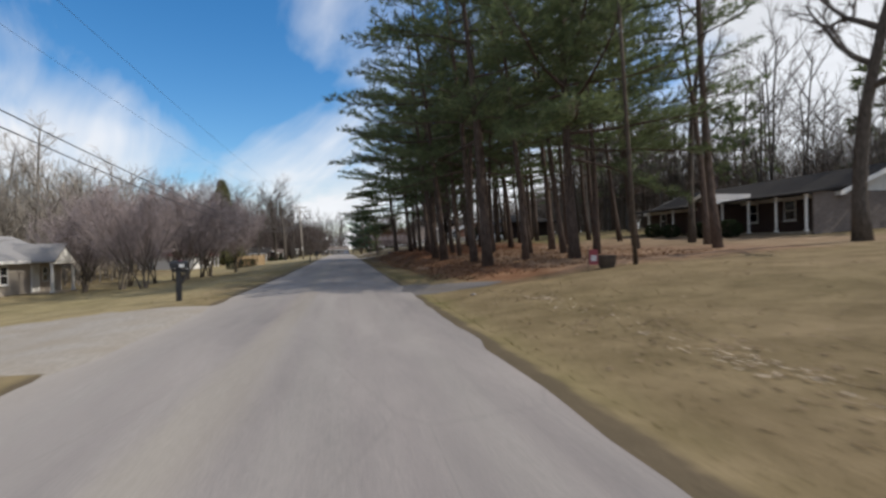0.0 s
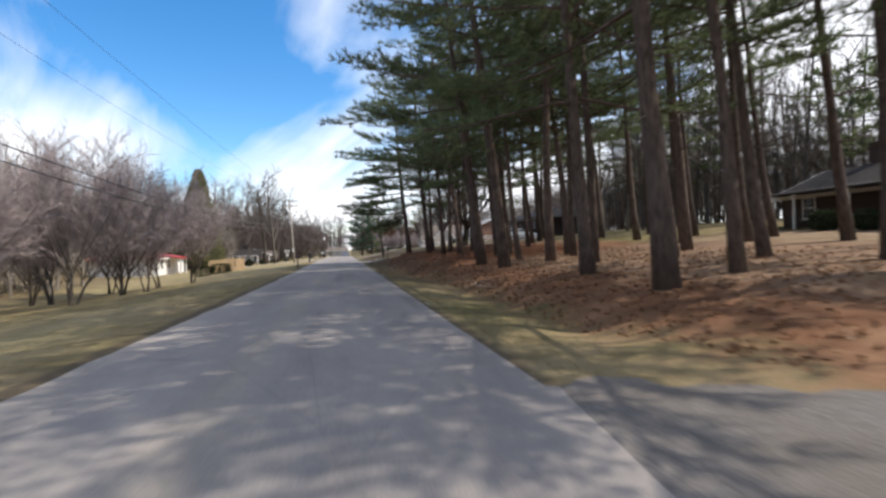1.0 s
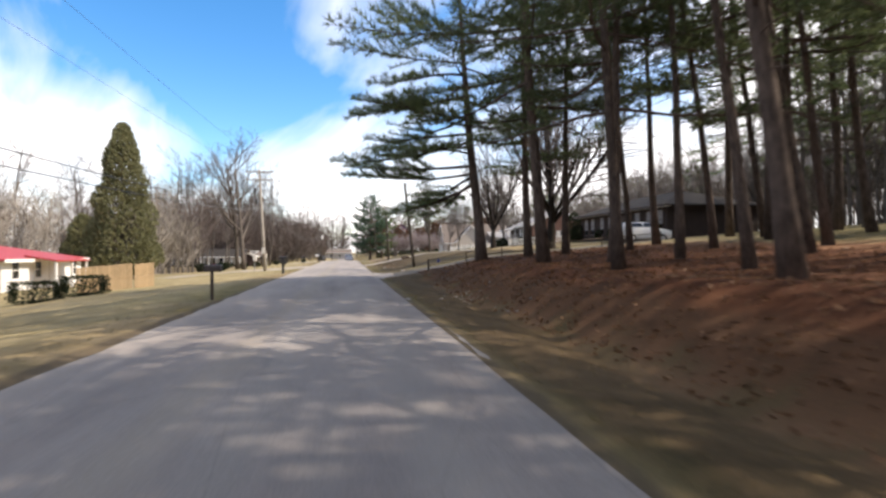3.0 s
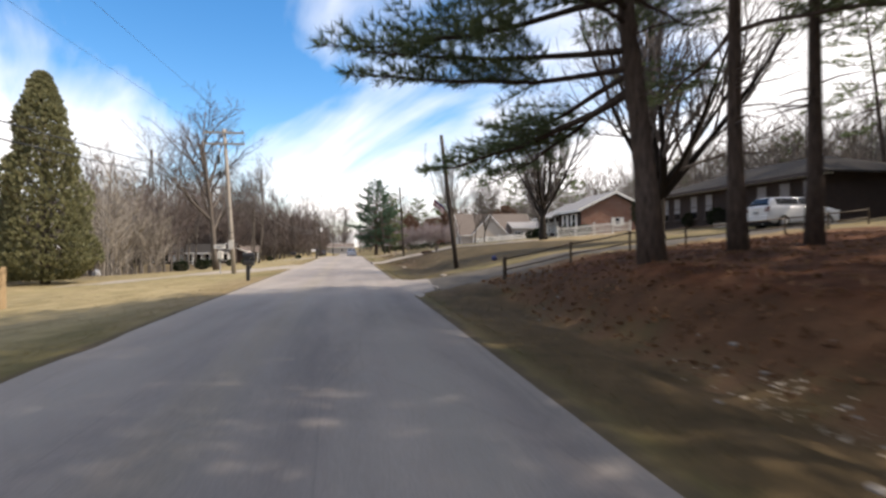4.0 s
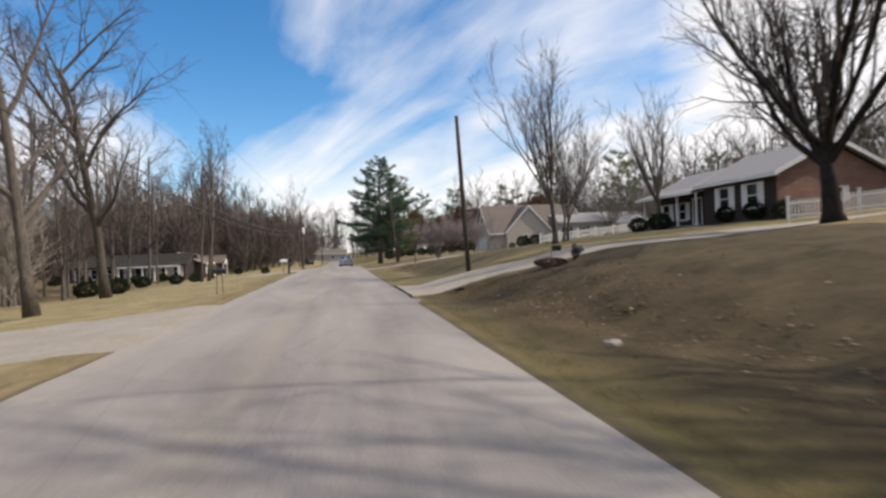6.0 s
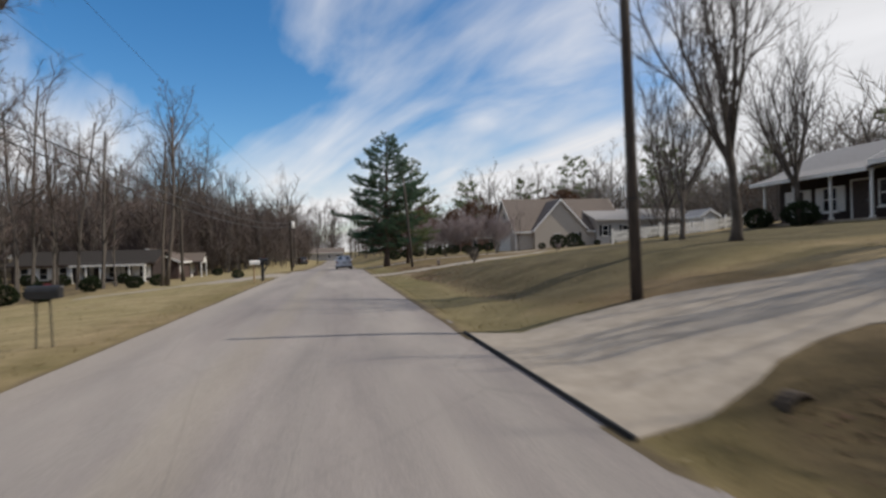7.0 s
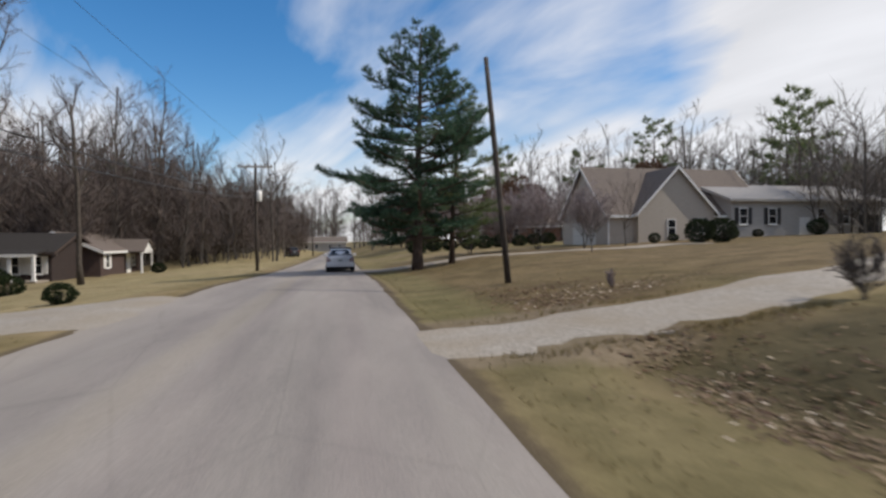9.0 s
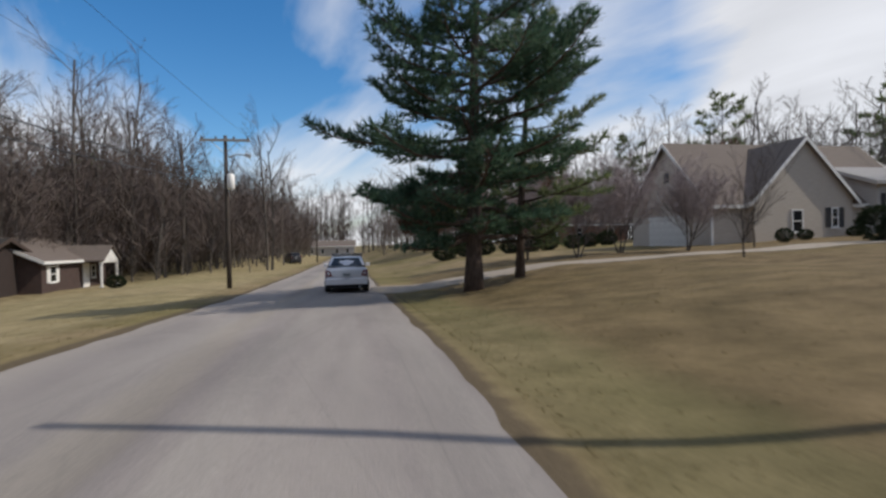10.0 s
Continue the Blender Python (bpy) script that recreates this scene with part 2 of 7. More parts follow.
M["rubber"] = simple("rubber", (0.012, 0.012, 0.012), (0.028, 0.028, 0.028), 0.85, 20, relief=0.2)
M["chrome"] = simple("wheel_metal", (0.45, 0.45, 0.46), (0.6, 0.6, 0.61), 0.3, 4, metallic=0.9, relief=0.0)
M["tail_red"] = simple("red_lens", (0.13, 0.014, 0.012), (0.18, 0.02, 0.016), 0.15, 4, relief=0.0)
M["plate"] = simple("plate_grey", (0.35, 0.37, 0.38), (0.45, 0.47, 0.48), 0.5, 20, relief=0.0)
M["dark_void"] = simple("underside", (0.006, 0.006, 0.006), (0.014, 0.014, 0.014), 0.9, 6, relief=0.0)


def make_glass():
    m, t, b = shader("window_glass")
    b.inputs["Base Color"].default_value = (0.012, 0.014, 0.017, 1)
    b.inputs["Roughness"].default_value = 0.06
    b.inputs["Specular IOR Level"].default_value = 0.4
    return m


M["glass"] = make_glass()


def make_brick(name, c1, c2, mortar):
    m, t, b = shader(name)
    tc = tnode(t, "ShaderNodeTexCoord")
    sep = tnode(t, "ShaderNodeSeparateXYZ", {0: tc.outputs["Object"]})
    su = tnode(t, "ShaderNodeMath", {0: sep.outputs[0], 1: sep.outputs[1]}, operation="ADD")
    cv = tnode(t, "ShaderNodeCombineXYZ", {0: su.outputs[0], 1: sep.outputs[2]})
    br = tnode(t, "ShaderNodeTexBrick", {"Vector": cv.outputs[0], "Color1": (*c1, 1), "Color2": (*c2, 1), "Mortar": (*mortar, 1), "Scale": 1.0,
                                         "Mortar Size": 0.008, "Brick Width": 0.21, "Row Height": 0.075})
    n = noise_tex(t, tc.outputs["Object"], 1.3, 4.0)
    col = mixc(t, ramp(t, n, [(0.3, (0.0, 0.0, 0.0)), (0.75, (0.35, 0.35, 0.35))]), br.outputs["Color"], tuple(0.6 * v for v in c1))
    t.links.new(col, b.inputs["Base Color"])
    b.inputs["Roughness"].default_value = 0.9
    bump(t, b, br.outputs["Fac"], -0.4, 0.01)
    return m


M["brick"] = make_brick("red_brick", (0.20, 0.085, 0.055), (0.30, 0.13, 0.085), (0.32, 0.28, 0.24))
# near-black brick copy: the shade on house fronts is put into its colour
M["brick_shaded"] = make_brick("shaded_brick", (0.022, 0.013, 0.011), (0.04, 0.022, 0.018), (0.045, 0.038, 0.034))
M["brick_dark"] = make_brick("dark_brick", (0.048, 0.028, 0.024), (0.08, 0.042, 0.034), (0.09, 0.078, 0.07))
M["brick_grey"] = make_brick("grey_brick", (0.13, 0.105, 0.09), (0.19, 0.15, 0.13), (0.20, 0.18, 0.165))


def make_road():
    """Chip seal: pale stone chips in tar, paler wheel tracks, tar patches, sealed cracks."""
    m, t, b = shader("chip_seal")
    g = tnode(t, "ShaderNodeNewGeometry")
    pos = g.outputs["Position"]
    sep = tnode(t, "ShaderNodeSeparateXYZ", {0: pos})
    flat = tnode(t, "ShaderNodeMapping", {"Vector": pos, "Scale": (1.0, 0.22, 1.0)})
    broad = noise_tex(t, flat.outputs[0], 0.55, 5.0, 0.6, 0.4)
    streak = noise_tex(t, tnode(t, "ShaderNodeMapping", {"Vector": pos, "Scale": (1.0, 0.03, 1.0)}).outputs[0], 1.6, 3.0)
    chips = noise_tex(t, pos, 55.0, 3.0, 0.7)
    vor = tnode(t, "ShaderNodeTexVoronoi", {"Vector": pos, "Scale": 70.0})
    base = ramp(t, broad, [(0.3, (0.170, 0.152, 0.147)), (0.52, (0.245, 0.218, 0.205)), (0.72, (0.325, 0.290, 0.264))])
    base = mixc(t, ramp(t, streak, [(0.35, (0, 0, 0)), (0.7, (0.5, 0.5, 0.5))]), base, (0.30, 0.28, 0.25))
    wob = tnode(t, "ShaderNodeMath", {0: broad, 1: 0.9, 2: sep.outputs[0]}, operation="MULTIPLY_ADD").outputs[0]
    edge = tnode(t, "ShaderNodeMapRange", {"Value": wob, "From Min": -2.3, "From Max": -3.4}, interpolation_type="SMOOTHSTEP").outputs[0]
    base = mixc(t, tnode(t, "ShaderNodeMath", {0: edge, 1: 0.55}, operation="MULTIPLY").outputs[0], base, (0.36, 0.32, 0.275))
    off = tnode(t, "ShaderNodeMath", {0: tnode(t, "ShaderNodeMath", {0: wob, 1: 0.95}, operation="ADD").outputs[0]}, operation="ABSOLUTE").outputs[0]
    mid = tnode(t, "ShaderNodeMapRange", {"Value": off, "From Min": 0.45, "From Max": 0.1}, interpolation_type="SMOOTHSTEP").outputs[0]
    base = mixc(t, tnode(t, "ShaderNodeMath", {0: mid, 1: 0.16}, operation="MULTIPLY").outputs[0], base, (0.34, 0.29, 0.19))
    base = mixc(t, 0.5, base, ramp(t, chips, [(0.3, (0.45, 0.45, 0.45)), (0.7, (1.35, 1.33, 1.3))]), "MULTIPLY")
    crack = tnode(t, "ShaderNodeTexVoronoi", {"Vector": tnode(t, "ShaderNodeMapping", {"Vector": pos, "Scale": (0.5, 0.16, 1)}).outputs[0], "Scale": 1.0}, feature="DISTANCE_TO_EDGE")
    cr = ramp(t, crack.outputs["Distance"], [(0.0, (0.16, 0.16, 0.16)), (0.005, (0, 0, 0))])
    base = mixc(t, cr, base, (0.05, 0.048, 0.046))
    t.links.new(base, b.inputs["Base Color"])
    b.inputs["Roughness"].default_value = 0.88
    b.inputs["Specular IOR Level"].default_value = 0.3
    bump(t, b, vor.outputs["Distance"], 0.5, 0.006)
    return m


M["road"] = make_road()


def make_gravel(name, dark, light, dust):
    m, t, b = shader(name)
    pos = tnode(t, "ShaderNodeNewGeometry").outputs["Position"]
    v = tnode(t, "ShaderNodeTexVoronoi", {"Vector": pos, "Scale": 28.0})
    n = noise_tex(t, pos, 0.8, 5.0)
    col = mixc(t, ramp(t, n, [(0.35, (0, 0, 0)), (0.7, (0.7, 0.7, 0.7))]), ramp(t, tnode(t, "ShaderNodeSeparateColor", {0: v.outputs["Color"]}).outputs[0], [(0, dark), (1, light)]), dust)
    t.links.new(col, b.inputs["Base Color"])
    b.inputs["Roughness"].default_value = 0.95
    bump(t, b, v.outputs["Distance"], 0.5, 0.015)
    return m


M["gravel"] = make_gravel("gravel_drive", (0.22, 0.195, 0.165), (0.37, 0.335, 0.29), (0.25, 0.205, 0.15))
# darker gravel copy: the tree shade over one apron is in its colour
M["shaded_gravel"] = make_gravel("shaded_gravel", (0.09, 0.08, 0.075), (0.16, 0.145, 0.135), (0.11, 0.09, 0.07))
# worn tar, darkened further to hold the tree shade over the drive
M["shaded_tar"] = simple("shaded_tar", (0.04, 0.034, 0.028), (0.105, 0.088, 0.07), 0.95, 2.2, relief=0.5)


def make_ground():
    """Winter lawn: tan and olive patches; fallen pine needles under the grove; bare soil along the ditch."""
    m, t, b = shader("winter_ground")
    pos = tnode(t, "ShaderNodeNewGeometry").outputs["Position"]
    sep = tnode(t, "ShaderNodeSeparateXYZ", {0: pos})
    n_big = noise_tex(t, pos, 0.10, 4.0, 0.6)
    n_mid = noise_tex(t, pos, 0.9, 5.0, 0.65)
    n_fine = noise_tex(t, pos, 22.0, 4.0, 0.75)
    tan = ramp(t, n_mid, [(0.3, (0.15, 0.115, 0.058)), (0.7, (0.28, 0.215, 0.125))])
    green = ramp(t, n_mid, [(0.3, (0.10, 0.088, 0.034)), (0.7, (0.20, 0.165, 0.075))])
    base = mixc(t, ramp(t, n_big, [(0.42, (0, 0, 0)), (0.60, (1, 1, 1))]), tan, green)
    west = tnode(t, "ShaderNodeMapRange", {"Value": sep.outputs[0], "From Min": -4.2, "From Max": -6.5}, interpolation_type="SMOOTHSTEP").outputs[0]
    base = mixc(t, tnode(t, "ShaderNodeMath", {0: west, 1: 0.65}, operation="MULTIPLY").outputs[0], base, ramp(t, n_mid, [(0.3, (0.21, 0.172, 0.088)), (0.7, (0.36, 0.30, 0.17))]))
    # soil, straw and leaf bands; some dark ones also hold painted shade
    straw = ramp(t, n_mid, [(0.28, (0.085, 0.038, 0.019)), (0.5, (0.165, 0.08, 0.042)), (0.75, (0.27, 0.16, 0.093))])

    def band(sock, lo, hi, soft, wob):
        wv = tnode(t, "ShaderNodeMath", {0: n_mid, 1: 0.5}, operation="SUBTRACT").outputs[0]
        s = tnode(t, "ShaderNodeMath", {0: wv, 1: wob, 2: sock}, operation="MULTIPLY_ADD").outputs[0]
        up = tnode(t, "ShaderNodeMapRange", {"Value": s, "From Min": lo - soft, "From Max": lo + soft}, interpolation_type="SMOOTHSTEP").outputs[0]
        dn = tnode(t, "ShaderNodeMapRange", {"Value": s, "From Min": hi - soft, "From Max": hi + soft, "To Min": 1.0, "To Max": 0.0}, interpolation_type="SMOOTHSTEP").outputs[0]
        return tnode(t, "ShaderNodeMath", {0: up, 1: dn}, operation="MULTIPLY").outputs[0]

    def both(a, c):
        return tnode(t, "ShaderNodeMath", {0: a, 1: c}, operation="MULTIPLY").outputs[0]

    X, Y = sep.outputs[0], sep.outputs[1]
    grove = both(band(X, 4.6, 19.0, 1.0, 5.0), band(Y, 17.5, 80.0, 2.0, 6.0))
    base = mixc(t, grove, base, straw)
    pale = both(band(X, 8.0, 26.0, 1.4, 4.0), band(Y, 17.5, 46.0, 3.0, 5.0))
    base = mixc(t, tnode(t, "ShaderNodeMath", {0: pale, 1: 0.7}, operation="MULTIPLY").outputs[0], base, ramp(t, n_mid, [(0.3, (0.19, 0.125, 0.08)), (0.7, (0.30, 0.215, 0.15))]))
    # red clay, its tone lowered further to hold the pines' shade
    clay = both(band(X, 4.9, 16.0, 0.5, 2.4), band(Y, 46.0, 78.5, 2.0, 5.0))
    base = mixc(t, tnode(t, "ShaderNodeMath", {0: clay, 1: 0.8}, operation="MULTIPLY").outputs[0], base, ramp(t, n_mid, [(0.3, (0.036, 0.011, 0.005)), (0.55, (0.085, 0.028, 0.011)), (0.75, (0.16, 0.064, 0.029))]))
    front = both(band(X, 2.6, 40.0, 0.4, 1.0), band(Y, -40.0, 17.0, 1.5, 4.0))
    base = mixc(t, tnode(t, "ShaderNodeMath", {0: front, 1: 0.7}, operation="MULTIPLY").outputs[0], base, ramp(t, n_mid, [(0.3, (0.115, 0.082, 0.042)), (0.7, (0.215, 0.16, 0.09))]))
    dirt = both(band(X, 2.9, 6.5, 0.3, 1.0), band(Y, 76.8, 84.2, 0.5, 1.6))
    base = mixc(t, tnode(t, "ShaderNodeMath", {0: dirt, 1: 0.85}, operation="MULTIPLY").outputs[0], base, ramp(t, n_mid, [(0.3, (0.05, 0.04, 0.031)), (0.7, (0.13, 0.108, 0.085))]))
    fresh = both(band(X, 2.2, 4.3, 0.3, 0.9), band(Y, 110.0, 160.0, 2.0, 5.0))
    dull = both(band(X, 2.2, 4.3, 0.3, 0.9), band(Y, 40.0, 108.5, 2.0, 3.0))
    base = mixc(t, tnode(t, "ShaderNodeMath", {0: dull, 1: 0.75}, operation="MULTIPLY").outputs[0], base, ramp(t, n_mid, [(0.3, (0.042, 0.034, 0.015)), (0.7, (0.105, 0.08, 0.037))]))
    base = mixc(t, tnode(t, "ShaderNodeMath", {0: fresh, 1: 0.6}, operation="MULTIPLY").outputs[0], base, ramp(t, n_mid, [(0.3, (0.088, 0.08, 0.037)), (0.7, (0.17, 0.15, 0.073))]))
    leaf = both(band(X, 4.2, 7.6, 0.8, 3.0), band(Y, 93.0, 141.0, 3.0, 8.0))
    base = mixc(t, tnode(t, "ShaderNodeMath", {0: leaf, 1: 0.55}, operation="MULTIPLY").outputs[0], base, ramp(t, n_mid, [(0.3, (0.09, 0.055, 0.03)), (0.7, (0.19, 0.13, 0.075))]))
    # browner verge beside the grove, with the pines' shade painted in
    shaded_verge = both(band(X, 2.4, 6.0, 0.4, 1.6), band(Y, 44.0, 79.0, 2.0, 4.0))
    base = mixc(t, tnode(t, "ShaderNodeMath", {0: shaded_verge, 1: 0.55}, operation="MULTIPLY").outputs[0], base, ramp(t, n_mid, [(0.3, (0.06, 0.036, 0.02)), (0.7, (0.14, 0.085, 0.048))]))
    # brown leafy banks, with slope and twig shade also painted into the colour
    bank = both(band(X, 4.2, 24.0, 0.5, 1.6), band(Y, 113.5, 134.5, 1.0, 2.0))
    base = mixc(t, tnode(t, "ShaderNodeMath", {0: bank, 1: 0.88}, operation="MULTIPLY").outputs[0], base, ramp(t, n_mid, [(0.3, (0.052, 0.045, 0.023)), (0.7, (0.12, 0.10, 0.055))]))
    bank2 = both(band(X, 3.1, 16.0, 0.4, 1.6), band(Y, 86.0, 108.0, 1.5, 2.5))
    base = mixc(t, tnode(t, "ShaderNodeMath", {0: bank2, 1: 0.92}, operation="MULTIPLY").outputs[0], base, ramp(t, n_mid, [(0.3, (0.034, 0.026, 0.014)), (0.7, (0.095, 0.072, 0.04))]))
    brown = both(band(X, 3.9, 40.0, 0.5, 1.6), band(Y, 137.5, 172.0, 2.0, 4.0))
    base = mixc(t, tnode(t, "ShaderNodeMath", {0: brown, 1: 0.75}, operation="MULTIPLY").outputs[0], base, ramp(t, n_mid, [(0.3, (0.075, 0.054, 0.028)), (0.7, (0.17, 0.123, 0.066))]))
    soil = both(band(X, 1.9, 5.4, 0.3, 1.2), band(Y, 134.4, 138.1, 0.35, 1.6))
    base = mixc(t, tnode(t, "ShaderNodeMath", {0: soil, 1: 0.8}, operation="MULTIPLY").outputs[0], base, ramp(t, n_mid, [(0.3, (0.13, 0.10, 0.068)), (0.7, (0.24, 0.19, 0.135))]))
    verge = band(X, -4.0, 2.14, 0.10, 0.5)
    base = mixc(t, tnode(t, "ShaderNodeMath", {0: verge, 1: 0.8}, operation="MULTIPLY").outputs[0], base, (0.085, 0.066, 0.045))
    under = band(X, -1500.0, -24.0, 5.0, 10.0)
    base = mixc(t, tnode(t, "ShaderNodeMath", {0: under, 1: 0.7}, operation="MULTIPLY").outputs[0], base, ramp(t, n_mid, [(0.3, (0.07, 0.05, 0.03)), (0.7, (0.15, 0.11, 0.07))]))
    base = mixc(t, 0.5, base, ramp(t, n_fine, [(0.25, (0.45, 0.45, 0.45)), (0.75, (1.45, 1.42, 1.38))]), "MULTIPLY")
    t.links.new(base, b.inputs["Base Color"])
    b.inputs["Roughness"].default_value = 0.95
    b.inputs["Specular IOR Level"].default_value = 0.15
    bump(t, b, n_fine, 0.55, 0.028)
    return m


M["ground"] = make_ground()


# ---- mesh helpers ----
class Buf:
    """Vertices and faces gathered for one mesh."""

    def __init__(self):
        self.v, self.f = [], []

    def add(self, vs, fs):
        o = len(self.v)
        self.v.extend(tuple(p) for p in vs)
        self.f.extend(tuple(i + o for i in q) for q in fs)

    def box(self, x0, y0, z0, x1, y1, z1):
        self.add([(x0, y0, z0), (x1, y0, z0), (x1, y1, z0), (x0, y1, z0), (x0, y0, z1), (x1, y0, z1), (x1, y1, z1), (x0, y1, z1)],
                 [(0, 3, 2, 1), (4, 5, 6, 7), (0, 1, 5, 4), (1, 2, 6, 5), (2, 3, 7, 6), (3, 0, 4, 7)])

    def bbox(self, x0, y0, z0, x1, y1, z1, c=0.02):
        """A box with its upright and top edges cut off."""
        ring = lambda s: [(x0 + s + c, y0 + s), (x1 - s - c, y0 + s), (x1 - s, y0 + s + c), (x1 - s, y1 - s - c), (x1 - s - c, y1 - s), (x0 + s + c, y1 - s), (x0 + s, y1 - s - c), (x0 + s, y0 + s + c)]
        vs = [(*p, z0) for p in ring(0)] + [(*p, z1 - c) for p in ring(0)] + [(*p, z1) for p in ring(c)]
        fs = [tuple(range(7, -1, -1)), tuple(range(16, 24))]
        for k in (0, 8):
            fs += [(k + i, k + (i + 1) % 8, k + 8 + (i + 1) % 8, k + 8 + i) for i in range(8)]
        self.add(vs, fs)

    def tube(self, pts, radii, sides=6, cap=True):
        pts = [Vector(p) for p in pts]
        o = len(self.v)
        for i, p in enumerate(pts):
            d = (pts[min(i + 1, len(pts) - 1)] - pts[max(i - 1, 0)]).normalized()
            a = d.cross(Vector((0.31, 0.17, 0.93)) if abs(d.z) < 0.9 else Vector((1, 0, 0))).normalized()
            b2 = d.cross(a)
            for k in range(sides):
                an = 2 * math.pi * k / sides
                self.v.append(tuple(p + (a * math.cos(an) + b2 * math.sin(an)) * radii[i]))
        for i in range(len(pts) - 1):
            for k in range(sides):
                k2 = (k + 1) % sides
                self.f.append((o + i * sides + k, o + i * sides + k2, o + (i + 1) * sides + k2, o + (i + 1) * sides + k))
        if cap:
            self.f.append(tuple(o + k for k in range(sides - 1, -1, -1)))
            self.f.append(tuple(o + (len(pts) - 1) * sides + k for k in range(sides)))

    def ribbon(self, pts, widths, side):
        """A thin twig as one bent strip."""
        o = len(self.v)
        for p, w in zip(pts, widths):
            self.v.append(tuple(p + side * w))
            self.v.append(tuple(p - side * w))
        for i in range(len(pts) - 1):
            self.f.append((o + 2 * i, o + 2 * i + 1, o + 2 * i + 3, o + 2 * i + 2))

    def prism(self, poly, axis_vec):
        """A flat polygon pushed along a vector."""
        n = len(poly)
        a = [Vector(p) for p in poly]
        d = Vector(axis_vec)
        self.add(a + [p + d for p in a], [tuple(range(n - 1, -1, -1)), tuple(range(n, 2 * n))] + [(i, (i + 1) % n, n + (i + 1) % n, n + i) for i in range(n)])

    def mesh(self, name, mat, smooth=False):
        me = bpy.data.meshes.new(name)
        me.from_pydata(self.v, [], self.f)
        me.materials.append(mat)
        if smooth:
            me.polygons.foreach_set("use_smooth", [True] * len(me.polygons))
        me.update()
        return me


def fix(me):
    bm = bmesh.new()
    bm.from_mesh(me)
    bmesh.ops.recalc_face_normals(bm, faces=bm.faces)
    bm.to_mesh(me)
    bm.free()
    return me


def part(name, buf, mat, parent, label="", smooth=False, at=None, kind=""):
    me = buf if isinstance(buf, bpy.types.Mesh) else fix(buf.mesh(name, mat, smooth))
    ob = new(name, me)
    ob.parent = parent
    if at is not None:
        ob.matrix_basis = at
    return tagged(ob, label, kind=kind)


def thing(name, m, label, category, group="", kind=""):
    ob = new(name)
    ob.empty_display_size = 0.2
    ob.matrix_basis = m
    return tagged(ob, label, category, group, kind)


# ---- the lie of the land ----
def lerp_table(tab, y):
    if y <= tab[0][0]: return tab[0][1:]
    for a, b in zip(tab, tab[1:]):
        if y <= b[0]:
            k = (y - a[0]) / (b[0] - a[0]); k = k * k * (3 - 2 * k)
            return [p + (q - p) * k for p, q in zip(a[1:], b[1:])]
    return tab[-1][1:]
RISE = [(-20, .09, .07, -.07), (20, .115, .055, -.08), (40, .12, .075, -.09), (60, .15, .09, -.11), (72, .2, .08, -.09), (90, .18, .08, -.07),
        (105, .225, .07, -.07), (120, .225, .068, -.08), (135, .12, .10, -.09), (145, .10, .07, -.10), (160, .06, .05, -.11), (190, .05, .05, -.12), (240, .03, .03, -.05)]
def rise(x, y):
    s1, s2, s3 = lerp_table(RISE, y)
    if x >= 0:
        d = max(0, x - 3.0)
        z = s1 * min(d, 6) + s2 * min(max(d - 6, 0), 26) + .4 * s2 * min(max(d - 32, 0), 120)
    else:
        d = max(0, -x - 5.0)
        z = s3 * min(d, 15) + .04 * min(max(0, d - 24), 80)
    return z


def ditch(x, y):
    """The drain along the road and the rough bank under the pines."""
    k = 0.0
    if 22 < y < 77:
        k = -0.34 * math.exp(-((x - 4.3) / 0.9) ** 2) * min(1, (y - 22) / 3, (77 - y) / 3)
        if 44 < y:
            reach = min(1, (y - 44) / 4, (77 - y) / 3)
            k += reach * (0.34 + 0.5 * noise.noise((x * 0.3, y * 0.17, 9.0))) * math.exp(-((x - 6.9) / 1.25) ** 2) - 0.16 * reach * math.exp(-((x - 4.6) / 0.7) ** 2)
            k += 0.22 * math.exp(-((x - 6.3) / 0.8) ** 2) * noise.noise((x * 0.5, y * 0.22, 3.0))
    elif 87 < y < 107.2 or 115 < y < 135:
        lo, hi = (87, 107.2) if y < 110 else (115, 135)
        mid = 4.8 - (0.7 * min(1.0, max(0.0, (y - 101) / 4)) if y < 110 else 0.0)
        k = -0.30 * math.exp(-((x - mid) / 1.0) ** 2) * min(1, (y - lo) / 2, (hi - y) / 0.8)
    return k


def dip(x, y):
    """The road runs gently downhill past the last drive."""
    side = min(1.0, max(0.0, (x + 14) / 8), max(0.0, (10 - x) / 6))
    return side * float(np.interp(y, (148, 162, 185, 225, 300), (0, -0.42, -0.8, -1.25, -1.6)))


MOUTHS = ((15.2, 22), (77.5, 87), (106, 113.2), (134, 139.6), (160, 167))


def land(x, y):
    z = rise(x, y) + ditch(x, y) + dip(x, y)
    if x < -18:
        z -= 3.4 * math.exp(-((x + 44) / 13) ** 2 - ((y - 150) / 20) ** 2)
    off = max(0.0, x - 2.2, -4.2 - x)
    z += (0.05 * noise.noise((x * 0.9, y * 0.9, 0.0)) + 0.10 * noise.noise((x * 0.23, y * 0.23, 5.0))) * min(1, off / 1.5)
    if 1.9 < x < 3.2 and not any(a < y < b for a, b in MOUTHS):
        z -= (0.05 if y < 16 else 0.015) * math.exp(-((x - 2.42) / 0.22) ** 2)
    inside = min(x + 4.0, 2.1 - x)
    return z - (0.012 if inside < 0.25 else 0.06)


def on_land(x, y, sink=0.0, **kw):
    return pose(x, y, land(x, y) - sink, **kw)


